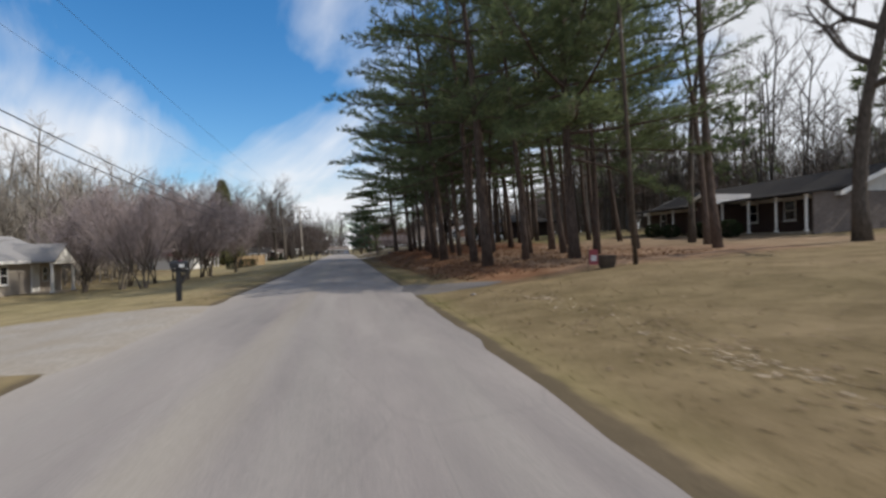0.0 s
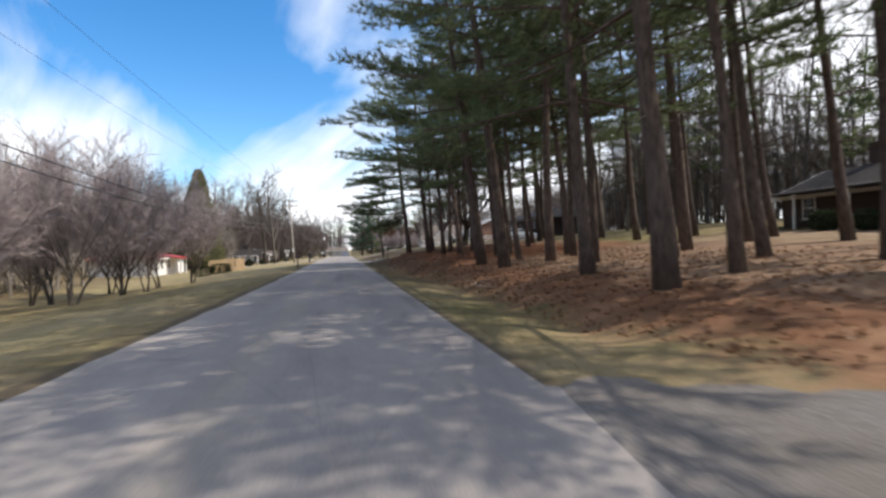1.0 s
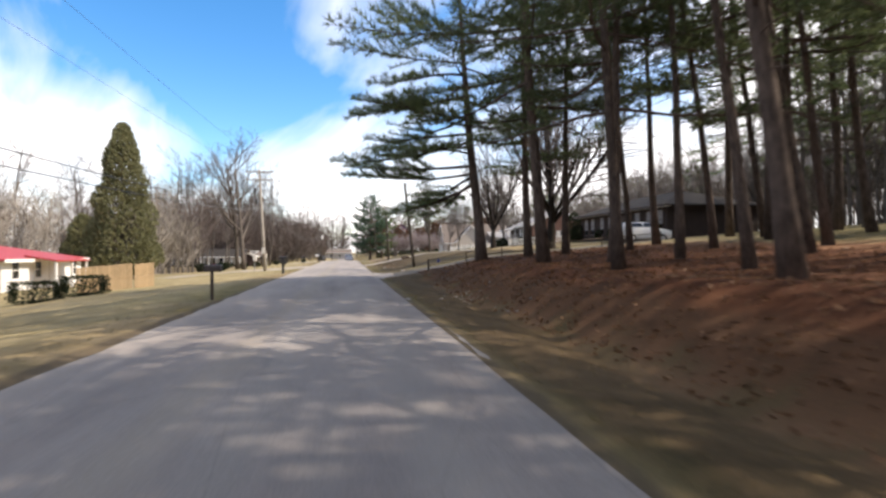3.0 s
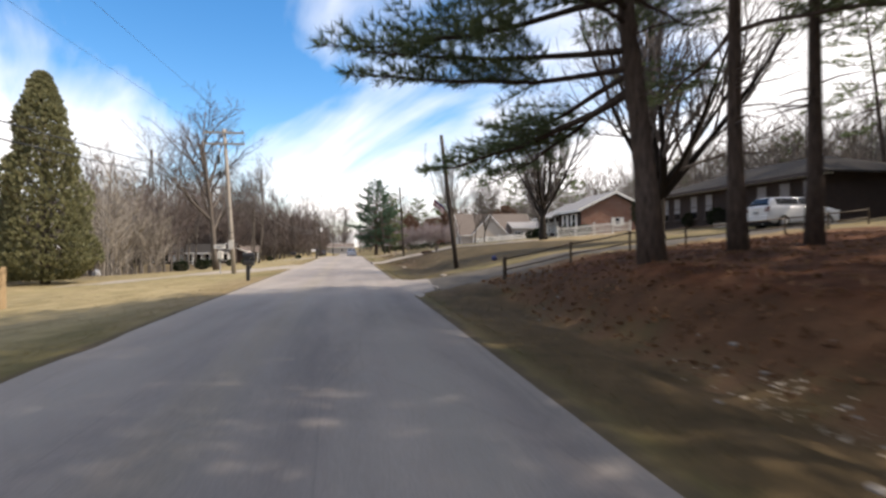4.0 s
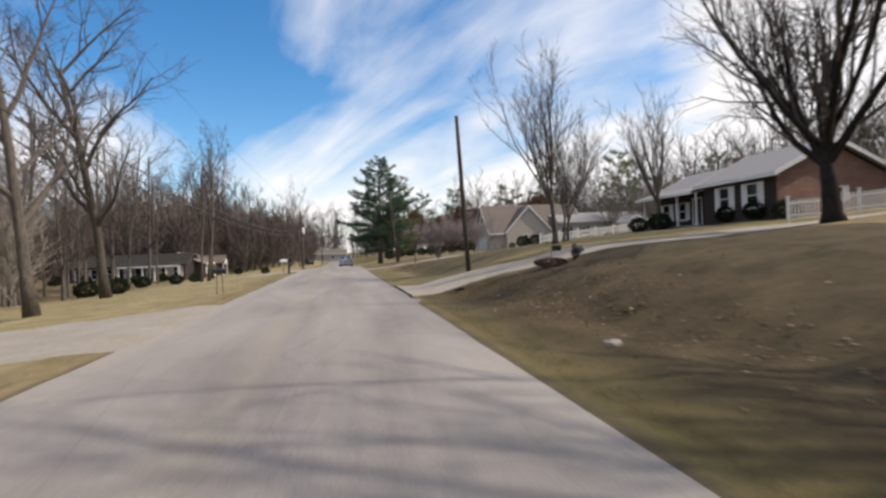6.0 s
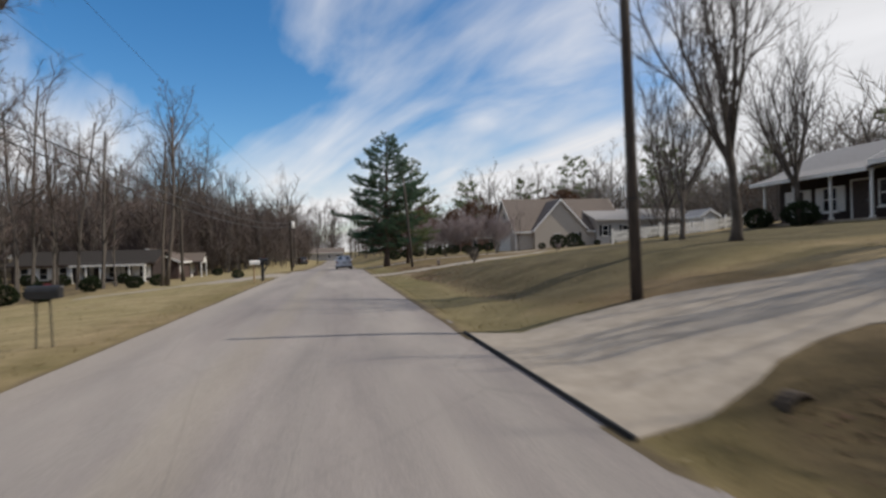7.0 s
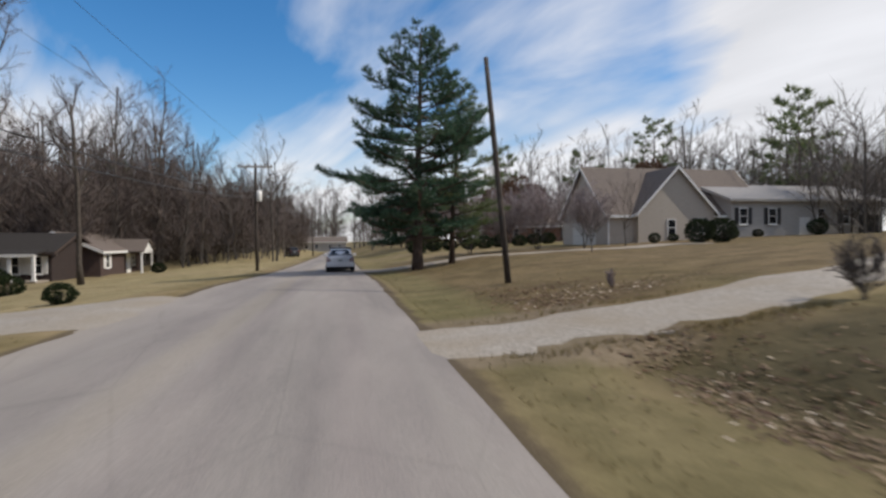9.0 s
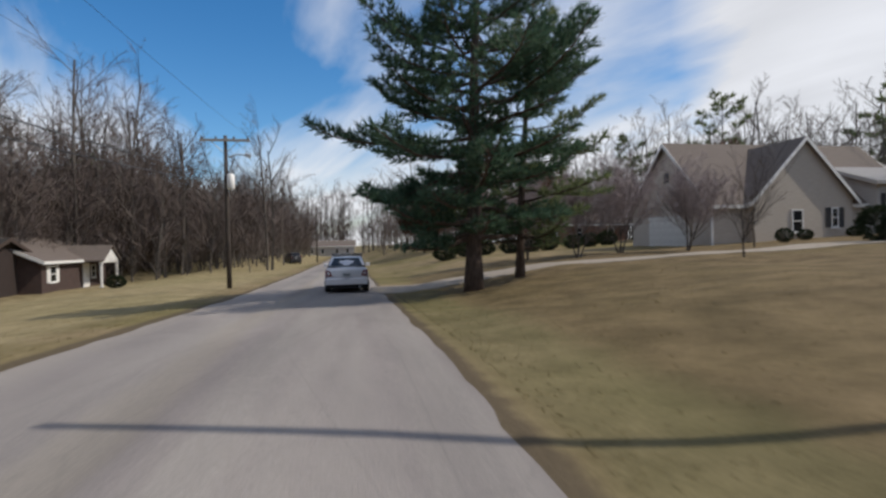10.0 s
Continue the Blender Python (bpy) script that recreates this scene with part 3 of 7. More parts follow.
def build_ground():
    xs = [-1500, -600, -260, -150, -100, -75, -58, -46, -42, -38, -35, -32, -29.5, -27, -25, -23, -20, -18, -16] + [round(-14.5 + 0.5 * i, 2) for i in range(19)] + [-4.6, -4.3, -3.95, -3.6, -2, 0, 1.3, 1.7, 2.0, 2.35, 2.7]
    xs += [round(3.1 + 0.4 * i, 2) for i in range(40)] + [19.6, 20.5, 21.5, 23, 25, 27, 29, 31, 33, 36, 40, 46, 54, 64, 80, 110, 160, 300, 700, 1500]
    ys = [-400, -150, -60, -30, -18] + [round(-12 + 0.75 * i, 2) for i in range(275)] + [196, 200, 206, 214, 225, 240, 260, 290, 340, 450, 700, 1500]
    b = Buf()
    for y in ys:
        for x in xs:
            b.v.append((x, y, land(x, y) - (0.12 if on_drive(x, y, -0.7) else 0.0)))
    n = len(xs)
    for j in range(len(ys) - 1):
        for i in range(n - 1):
            b.f.append((j * n + i, j * n + i + 1, (j + 1) * n + i + 1, (j + 1) * n + i))
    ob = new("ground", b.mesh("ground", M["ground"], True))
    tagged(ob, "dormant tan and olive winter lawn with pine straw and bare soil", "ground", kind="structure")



RIGHT_EDGE = [(-60, 1.8), (4, 1.82), (12, 1.95), (22, 2.1), (110, 2.1), (130, 2.05), (145, 1.95), (170, 2.0), (300, 2.0)]
LEFT_EDGE = [(-60, -3.9), (20, -3.8), (32, -3.65), (55, -3.7), (80, -3.95), (110, -4.1), (130, -3.9), (150, -3.7), (300, -3.7)]


def strip(name, centre, widths, mat, lift, label, category, thick=0.05, ragged=0.12, seed=0, step=0.6, level=None):
    """A paved strip along a line, lying on the land, with worn edges."""
    pts, wide = [], []
    for j in range(len(centre) - 1):
        a, c = Vector(centre[j]), Vector(centre[j + 1])
        k = max(1, int((c - a).length / step))
        pts += [a.lerp(c, i / k) for i in range(k)]
        wide += [widths[j] + (widths[j + 1] - widths[j]) * i / k for i in range(k)]
    pts.append(Vector(centre[-1]))
    wide.append(widths[-1])
    b = Buf()
    total = len(pts) - 1
    cross = 7
    for i, p in enumerate(pts):
        d = (pts[min(i + 1, total)] - pts[max(i - 1, 0)]).normalized()
        nrm = Vector((-d.y, d.x))
        w = wide[i]
        e0 = ragged * noise.noise((p.x * 0.8 + seed, p.y * 0.8, 1.7)) + 0.5 * ragged * noise.noise((p.x * 3, p.y * 3, 2.7 + seed))
        e1 = ragged * noise.noise((p.x * 0.8 + seed, p.y * 0.8, 8.7)) + 0.5 * ragged * noise.noise((p.x * 3, p.y * 3, 7.7 + seed))
        for k in range(cross):
            s = k / (cross - 1)
            off = (-w / 2 - e0) * (1 - s) + (w / 2 + e1) * s
            q = p + nrm * off
            if level is not None:
                q = Vector(((lerp_table(LEFT_EDGE, p.y)[0] + e0) * (1 - s) + (lerp_table(RIGHT_EDGE, p.y)[0] + e1) * s, p.y))
            z = (level + dip(0, p.y) + 0.03 * math.sin(math.pi * s)) if level is not None else land(q.x, q.y) - min(0.0, ditch(q.x, q.y))
            up = lift
            b.v.append((q.x, q.y, z + up - (0.02 if k in (0, cross - 1) else 0)))
        lf, rt = b.v[-cross], b.v[-1]
        b.v += [lf, (lf[0], lf[1], lf[2] - thick), rt, (rt[0], rt[1], rt[2] - thick)]
    m = cross + 4
    for i in range(total):
        o, o2 = i * m, (i + 1) * m
        for k in range(cross - 1):
            b.f.append((o + k, o + k + 1, o2 + k + 1, o2 + k))
        b.f.append((o + cross + 1, o + cross, o2 + cross, o2 + cross + 1))
        b.f.append((o + cross + 2, o + cross + 3, o2 + cross + 3, o2 + cross + 2))
    for o in (0, total * m):
        rim = [b.v[o + k] for k in range(cross)]
        b.add(rim + [b.v[o + cross + 3], b.v[o + cross + 1]], [tuple(range(cross + 2))])
    me = fix(b.mesh(name, mat, True))
    me.polygons.foreach_set("use_smooth", [abs(p.normal.z) > 0.7 for p in me.polygons])
    ob = new(name, me)
    return tagged(ob, label, category, kind="structure")


ROAD_L, ROAD_R = -4.0, 2.1
strip("road", [((ROAD_L + ROAD_R) / 2, -60), ((ROAD_L + ROAD_R) / 2, 240), ((ROAD_L + ROAD_R) / 2 - 4, 300)], [ROAD_R - ROAD_L] * 3, M["road"], 0.0,
      "pale grey worn chip-seal country road without markings", "road", thick=0.08, level=0.0, step=0.75)
# drives and aprons, clear of the road's edge
DRIVES = [
    ([(2.08, 109.65), (2.75, 109.65), (3.4, 109.75), (4.1, 109.88), (5.2, 109.85), (6.4, 109.35), (7.7, 108.4), (9.2, 107.9), (11.5, 107.5), (16, 107.2), (24, 106.8)], [5.5, 5.0, 4.55, 4.2, 3.75, 3.2, 2.9, 2.9, 2.9, 3.0, 3.2], "concrete", "pale broom-finished concrete driveway"),
    ([(1.4, 18.9), (2.6, 18.7), (3.4, 18.4), (4.3, 18.1), (5.2, 17.8)], [5.6, 4.37, 3.5, 2.32, 0.5], "shaded_gravel", "worn gravel apron, shade painted into its grey, petering out in leaf litter"),
    ([(3.05, 81.2), (4.0, 81.2), (5.2, 81.4), (9, 81.9), (17, 83.2), (25, 86.5)], [5.6, 4.6, 3.8, 3.0, 3.2, 5.0], "shaded_tar", "worn tarred driveway beside a rail fence, tree shade in its dark colour"),
    ([(1.4, 136.2), (3.3, 136.2), (5.7, 136.15), (7.4, 136.3), (12, 137.3), (17, 139.5)], [2.4, 2.28, 2.17, 2.11, 2.39, 2.6], "gravel", "pale gravel driveway"),
    ([(1.4, 163.5), (3, 163.8), (6.4, 164.6), (11, 164.6), (19, 163.0), (26, 161.5)], [5.0, 4.67, 3.97, 2.68, 2.6, 2.6], "concrete", "narrow pale concrete driveway"),
    ([(-3.2, 11.5), (-5.5, 11.5), (-8, 12.0), (-14, 13), (-20, 15)], [9.0, 8.68, 8.16, 5.16, 4.0], "gravel", "pale gravel driveway apron"),
    ([(-3.2, 104.0), (-5.2, 104.0), (-7, 103.5), (-14, 103), (-20, 103)], [9.0, 8.53, 8.08, 4.07, 3.4], "gravel", "pale gravel driveway apron"),
    ([(-3.0, 141.5), (-5.2, 141.6), (-7, 142.0), (-14, 143), (-20, 145)], [6.5, 6.25, 6.04, 3.56, 3.2], "gravel", "pale gravel driveway apron"),
]
strip("road_flare", [(1.6, 81.3), (2.1, 81.3), (2.6, 81.3), (3.1, 81.25)], [10.4, 9.6, 6.6, 5.6], M["road"], 0.015, "pale flared road edge at a driveway mouth", "road", thick=0.1, ragged=0.06)
for line, wide, surf, lab in DRIVES:
    strip("driveway", line, wide, M[surf], 0.035 if surf == "concrete" else 0.012, lab, "driveway", thick=0.3 if surf == "concrete" else 0.12, ragged=0.32 if "gravel" in surf else 0.05)


# pale concrete lip where the tarred drive meets the road
strip("kerb", [(3.08, 79.3), (3.12, 80.2), (3.08, 81.2), (3.13, 82.2), (3.08, 83.2)], [0.1, 0.16, 0.1, 0.17, 0.08], M["gravel"], 0.03, "low broken gritty lip across a driveway mouth", "kerb", thick=0.15, ragged=0.09, step=0.3)


# tarred joint between the road and the concrete drive
joint = Buf()
for k in range(21):
    y0 = 106.88 + 0.265 * k
    w0, w1 = (0.014 + 0.008 * noise.noise((y0 * 2.1, 0, 4)) for y0 in (y0, y0 + 0.26))
    joint.add([(2.085 - w0, y0, 0.03), (2.085 + w0, y0, 0.03), (2.085 + w1, y0 + 0.26, 0.03), (2.085 - w1, y0 + 0.26, 0.03),
               (2.085 - w0, y0, -0.05), (2.085 + w0, y0, -0.05), (2.085 + w1, y0 + 0.26, -0.05), (2.085 - w1, y0 + 0.26, -0.05)],
              [(0, 1, 2, 3), (0, 4, 5, 1), (1, 5, 6, 2), (2, 6, 7, 3), (3, 7, 4, 0)])
tagged(new("tar_joint", fix(joint.mesh("tar_joint", M["rubber"]))), "black tarred joint between road and concrete drive", "joint", kind="structure")


def on_drive(x, y, more=0.1):
    p = Vector((x, y))
    for line, wide, surf, lab in DRIVES:
        for k in range(len(line) - 1):
            a, c = Vector(line[k]), Vector(line[k + 1])
            f = max(0, min(1, (p - a).dot(c - a) / (c - a).length_squared))
            if (p - a.lerp(c, f)).length < (wide[k] + (wide[k + 1] - wide[k]) * f) / 2 + more:
                return True
    return False


build_ground()


# ---- trees and shrubs ----
def rand_dir(rng):
    while True:
        v = Vector((rng.uniform(-1, 1), rng.uniform(-1, 1), rng.uniform(-1, 1)))
        if 0.05 < v.length < 1:
            return v.normalized()


def grow(rng, bufs, p, d, length, r, level, kids, spec):
    """One limb and all that springs from it. bufs: the mesh of each level."""
    n = spec.get("segs", (7, 5, 3, 2, 1))[level]
    pts, dirs = [p.copy()], [d.copy()]
    for i in range(n):
        d = (d + rand_dir(rng) * spec["wander"][level] + Vector((0, 0, spec["up"][level]))).normalized()
        p = p + d * (length / n)
        pts.append(p.copy())
        dirs.append(d.copy())
    end = 0.45 if level == 0 else 0.3
    radii = [max(r * (1 - (1 - end) * i / n), spec["thin"]) for i in range(n + 1)]
    if level == 0:
        radii[0] *= 1.35
    if level < spec.get("flat", 3):
        bufs[level].tube(pts, radii, spec.get("sides", (9, 6, 4, 3, 3))[level], cap=level == 0)
    else:
        side = dirs[0].cross(rand_dir(rng)).normalized()
        if n == 1:
            bufs[level].add([pts[0] + side * radii[0], pts[0] - side * radii[0], pts[1]], [(0, 1, 2)])
        else:
            bufs[level].ribbon(pts, radii, side)
    if level >= len(kids):
        return
    for k in range(kids[level]):
        f = spec["first"][level] + (1 - spec["first"][level]) * (k + rng.random() * 0.8) / kids[level]
        i = min(int(f * n), n - 1)
        q = pts[i].lerp(pts[i + 1], f * n - i)
        side = dirs[i + 1].cross(rand_dir(rng)).normalized()
        an = radians(rng.uniform(*spec["angle"][level]))
        dd = (dirs[i + 1] * math.cos(an) + side * math.sin(an)).normalized()
        ln = length * rng.uniform(*spec["share"][level]) * (1.0 - spec["taper"] * f)
        grow(rng, bufs, q, dd, ln, radii[i] * rng.uniform(0.5, 0.7), level + 1, kids, spec)


BARE = dict(wander=(0.10, 0.16, 0.2, 0.22, 0.2), up=(0.04, 0.10, 0.10, 0.06, 0.04), first=(0.30, 0.25, 0.2, 0.15, 0.1),
            angle=((28, 55), (25, 50), (25, 55), (25, 60)), share=((0.45, 0.65), (0.4, 0.6), (0.4, 0.6), (0.4, 0.7)), taper=0.35, thin=0.008)
FORKED = dict(BARE, first=(0.62, 0.15, 0.2, 0.15, 0.1), up=(0.0, 0.16, 0.14, 0.08, 0.04), angle=((18, 45), (18, 40), (22, 45), (25, 55)),
              share=((1.5, 2.3), (0.4, 0.6), (0.4, 0.6), (0.4, 0.7)), taper=0.1)
UPRIGHT = dict(FORKED, angle=((10, 30), (14, 30), (18, 40), (20, 50)), up=(0.0, 0.2, 0.18, 0.1, 0.05))
BROAD = dict(FORKED, share=((2.6, 4.0), (0.45, 0.65), (0.4, 0.6), (0.4, 0.7)), angle=((14, 66), (16, 40), (22, 45), (25, 55)), up=(0.0, 0.2, 0.16, 0.08, 0.04))
TALL = dict(BARE, first=(0.45, 0.3, 0.2, 0.15, 0.1), angle=((25, 48), (25, 50), (25, 55), (25, 60)), share=((0.3, 0.45), (0.4, 0.55), (0.4, 0.6), (0.4, 0.7)))


def bare_tree_meshes(seed, height, radius, kids, spec, lean=(0, 0)):
    rng = random.Random(seed)
    wood, twigs = Buf(), Buf()
    grow(rng, [wood, wood, twigs, twigs, twigs], Vector((0, 0, -0.15)), Vector((lean[0], lean[1], 1)).normalized(), height, radius, 0, kids, spec)
    return wood, twigs


def bare_tree(seed, m, height, radius, kids, spec, label, lean=(0, 0), bark="grey_bark", twig="twig", stems=1, name="bare_tree", group=""):
    ob = thing(name, m, label, "tree", group)
    wood, twigs = bare_tree_meshes(seed, height, radius, kids, spec, lean)
    for s in range(1, stems):
        an = 2 * math.pi * s / stems
        w2, t2 = bare_tree_meshes(seed + 50 * s, height * 0.93, radius * 0.85, kids, spec, (0.28 * math.cos(an), 0.28 * math.sin(an)))
        for src, dst in ((w2, wood), (t2, twigs)):
            dst.add([(x + 0.15 * math.cos(an), y + 0.15 * math.sin(an), z) for x, y, z in src.v], src.f)
    part("trunk", wood.mesh("trunk", M[bark], True), None, ob)
    part("crown", twigs.mesh("crown", M[twig], False), None, ob, kind="stuff")
    return ob


def tuft(buf, rng, p, d, size, n, width=0.05, spread=0.75):
    o = len(buf.v)
    for i in range(n):
        a = (d + rand_dir(rng) * spread).normalized()
        s = a.cross(rand_dir(rng)).normalized() * (width * size)
        tip = p + a * size * rng.uniform(0.7, 1.15)
        mid = p + a * size * 0.25
        buf.v += [tuple(p + s), tuple(tip), tuple(mid - s * 1.3)]
        buf.f.append((o, o + 1, o + 2))
        o += 3


def needle_limb(rng, wood, leaf, p, d, length, r, size, dens, blades, rise_up, side_share=0.45, wide=0.05):
    """A pine limb with side shoots, dressed with needle tufts over its outer part."""
    n = 6
    pts, dd = [p.copy()], d.copy()
    for i in range(n):
        dd = (dd + rand_dir(rng) * 0.14 + Vector((0, 0, rise_up * (i / n - 0.25)))).normalized()
        p = p + dd * (length / n)
        pts.append(p.copy())
    wood.tube(pts, [max(r * (1 - 0.85 * i / n), 0.012) for i in range(n + 1)], 5, cap=False)

    def along(f):
        i = min(int(f * n), n - 1)
        return pts[i].lerp(pts[i + 1], f * n - i), (pts[i + 1] - pts[i]).normalized()

    shoots = max(3, int(length * dens))
    for k in range(shoots):
        f = 0.28 + 0.70 * (k + rng.random()) / shoots
        q, ax = along(min(f, 0.99))
        sd = ax.cross(Vector((0, 0, 1))).normalized() * (1 if k % 2 else -1)
        sd = (sd * 0.8 + ax * 0.6 + Vector((0, 0, 0.18)) + rand_dir(rng) * 0.25).normalized()
        ln = length * side_share * (1.05 - f) * rng.uniform(0.6, 1.1) + 0.25
        e = q + sd * ln
        wood.ribbon([q, q.lerp(e, 0.5) + Vector((0, 0, 0.03)), e], [0.016, 0.012, 0.008], Vector((0, 0, 1)))
        steps = max(2, int(ln / (size * 0.55)))
        for s in range(steps):
            tuft(leaf, rng, q.lerp(e, (s + 0.6) / steps), (sd + Vector((0, 0, 0.35))).normalized(), size, blades, wide)
    tuft(leaf, rng, pts[-1], dd, size * 1.1, blades + 4, wide)


def pine(seed, height, radius, bare, reach, limbs, size=0.34, dens=4.0, blades=9, lean=(0, 0), conical=0.0, rise_up=0.25, low=-0.05, stubs=8, leaf="needles", belly=9.0, wide=0.05, extra=(), bushy=0.22, lift=1.0):
    """Trunk and crown meshes of a pine. bare: the share of the trunk with no live limbs."""
    rng = random.Random(seed)
    trunk, wood, lf = Buf(), Buf(), Buf()
    n = 9
    pts, p, d = [Vector((0, 0, -0.2))], Vector((0, 0, -0.2)), Vector((lean[0], lean[1], 1)).normalized()
    for i in range(n):
        d = (d + rand_dir(rng) * 0.035 + Vector((-lean[0] * 0.1, -lean[1] * 0.1, 0))).normalized()
        p = p + d * ((height + 0.2) / n)
        pts.append(p.copy())
    radii = [radius * (1 - 0.88 * (i / n) ** 1.1) for i in range(n + 1)]
    radii[0] *= 1.3
    trunk.tube(pts, radii, 11)

    def at(f):
        i = min(int(f * n), n - 1)
        return pts[i].lerp(pts[i + 1], f * n - i), radii[i] + (radii[i + 1] - radii[i]) * (f * n - i)

    an = rng.random() * 6.28
    for k in range(limbs):
        f = bare + (0.985 - bare) * ((k + rng.random()) / limbs) ** lift
        q, rr = at(f)
        an += 2.4 + rng.uniform(-0.5, 0.5)
        up = low + 0.75 * ((f - bare) / (1 - bare)) ** 1.6
        g = (f - bare) / (1 - bare)
        ln = reach * ((1 - g) * conical + (1 - conical) * math.sqrt(max(0.03, 1 - g * g * 0.94))) * rng.uniform(0.65, 1.1) * min(1, 0.4 + g * belly) + 0.3
        dv = Vector((math.cos(an), math.sin(an), up)).normalized()
        needle_limb(rng, wood, lf, q, dv, ln, max(0.02, rr * 0.42), size, dens, blades, rise_up, wide=wide)
    for hgt, tip, rr in extra:
        q, _ = at(hgt / height)
        dv = Vector(tip) - q
        needle_limb(rng, wood, lf, q, dv.normalized(), dv.length, rr, size, dens * 1.5, blades, 0.1, side_share=bushy, wide=wide)
    for k in range(stubs):
        f = rng.uniform(0.2, bare) if bare > 0.25 else 0.2
        q, rr = at(f)
        a2 = rng.random() * 6.28
        dv = Vector((math.cos(a2), math.sin(a2), rng.uniform(-0.2, 0.3))).normalized()
        ln = rng.uniform(0.5, 2.2)
        wood.tube([q, q + dv * ln * 0.5 + Vector((0, 0, -0.05)), q + dv * ln + Vector((0, 0, -0.2))], [0.03, 0.02, 0.008], 4, cap=False)
    return (trunk.mesh("trunk", M["pine_bark"], True), wood.mesh("branchwork", M["pine_bark"], False), lf.mesh("foliage", M[leaf], False))


def pine_thing(meshes, m, label, group=""):
    ob = thing("pine_tree", m, label, "tree", group)
    for nm, me in zip(("trunk", "branchwork", "foliage"), meshes):
        part(nm, me, None, ob, kind="" if nm == "trunk" else "stuff")
    return ob


def cone_evergreen(seed, m, height, width, label, mat="cedar", leaves=24000, size=0.42, name="cedar_tree"):
    rng = random.Random(seed)
    ob = thing(name, m, label, "tree")
    trunk, wood, lf = Buf(), Buf(), Buf()
    trunk.tube([(0, 0, -0.2), (0.05, 0, height * 0.5), (0, 0, height * 0.97)], [height * 0.022, height * 0.014, 0.02], 8)
    for k in range(130):
        f = rng.uniform(0.05, 0.95)
        a = rng.random() * 6.28
        ln = width * 0.5 * (1 - f) ** 0.75 * rng.uniform(0.7, 1.05)
        wood.tube([(0, 0, f * height), (math.cos(a) * ln * 0.6, math.sin(a) * ln * 0.6, f * height + ln * 0.5), (math.cos(a) * ln, math.sin(a) * ln, f * height + ln)], [0.04, 0.025, 0.01], 3, cap=False)
    for k in range(leaves // 6):
        f = rng.random() ** 1.25 * 0.97 + 0.02
        a = rng.random() * 6.28
        lump = 1 + 0.28 * noise.noise((math.cos(a) * 1.6 + seed, math.sin(a) * 1.6, f * 7))
        rr = width * 0.5 * (1 - f) ** 0.6 * lump * math.sqrt(rng.uniform(0.35, 1.0)) * min(1, 0.45 + f * 5)
        q = Vector((math.cos(a) * rr, math.sin(a) * rr, f * height))
        tuft(lf, rng, q, Vector((math.cos(a) * 0.5, math.sin(a) * 0.5, 0.9)), size, 6, 0.24, 0.6)
    part("trunk", trunk.mesh("trunk", M["grey_bark"], True), None, ob)
    part("branchwork", wood.mesh("branchwork", M["grey_bark"]), None, ob, kind="stuff")
    part("foliage", lf.mesh("foliage", M[mat]), None, ob, kind="stuff")
    return ob


def shrub_meshes(seed, sx, sy, sz, leaves=2600, size=0.11, mat="shrub", boxy=False):
    rng = random.Random(seed)
    wood, lf = Buf(), Buf()
    for k in range(14):
        d = rand_dir(rng)
        d.z = abs(d.z) + 0.25
        e = Vector((d.x * sx * 0.4, d.y * sy * 0.4, min(d.z, 1) * sz * 0.8))
        wood.tube([(d.x * 0.05, d.y * 0.05, -0.08), e * 0.5, e], [0.025, 0.018, 0.008], 4, cap=False)
    for k in range(leaves // 4):
        d = rand_dir(rng)
        if boxy:
            mx = max(abs(d.x), abs(d.y), abs(d.z))
            d = d / mx
            d = d * (0.92 + 0.08 * rng.random())
        lump = 1 + 0.13 * noise.noise((d.x * 2.2 + seed, d.y * 2.2, d.z * 2.2))
        f = rng.uniform(0.72, 1.0) * lump
        q = Vector((d.x * sx * 0.5 * f, d.y * sy * 0.5 * f, sz * 0.5 * (1 + d.z * f)))
        if q.z < 0.02:
            continue
        tuft(lf, rng, q, d.normalized(), size, 4, 0.3, 0.9)
    return wood.mesh("stems", M["grey_bark"]), lf.mesh("leaves", M[mat])


def shrub(m, meshes, label, name="shrub", group="", category="shrub"):
    ob = thing(name, m, label, category, group)
    part("stems", meshes[0], None, ob, kind="stuff")
    part("leaves", meshes[1], None, ob, kind="stuff")
    return ob


# the pine grove beside the road
NEEDLE = dict(size=0.41, blades=9, wide=0.05)
EDGE_PINES = [pine(11, 17.5, 0.23, 0.28, 7.3, 22, lift=0.8, dens=2.9, lean=(-0.03, 0.0), low=-0.10, rise_up=0.12, **NEEDLE), pine(12, 19.0, 0.24, 0.31, 6.9, 22, lift=0.8, dens=2.9, lean=(0.0, 0.02), low=-0.12, rise_up=0.12, **NEEDLE)]
TALL_PINES = [pine(21, 19.0, 0.20, 0.38, 5.2, 28, lift=0.72, dens=2.7, **NEEDLE), pine(22, 20.0, 0.17, 0.42, 4.9, 27, lift=0.72, dens=2.7, lean=(-0.03, 0.0), **NEEDLE), pine(23, 18.0, 0.21, 0.36, 5.2, 28, lift=0.72, dens=2.7, lean=(0.0, 0.03), **NEEDLE)]
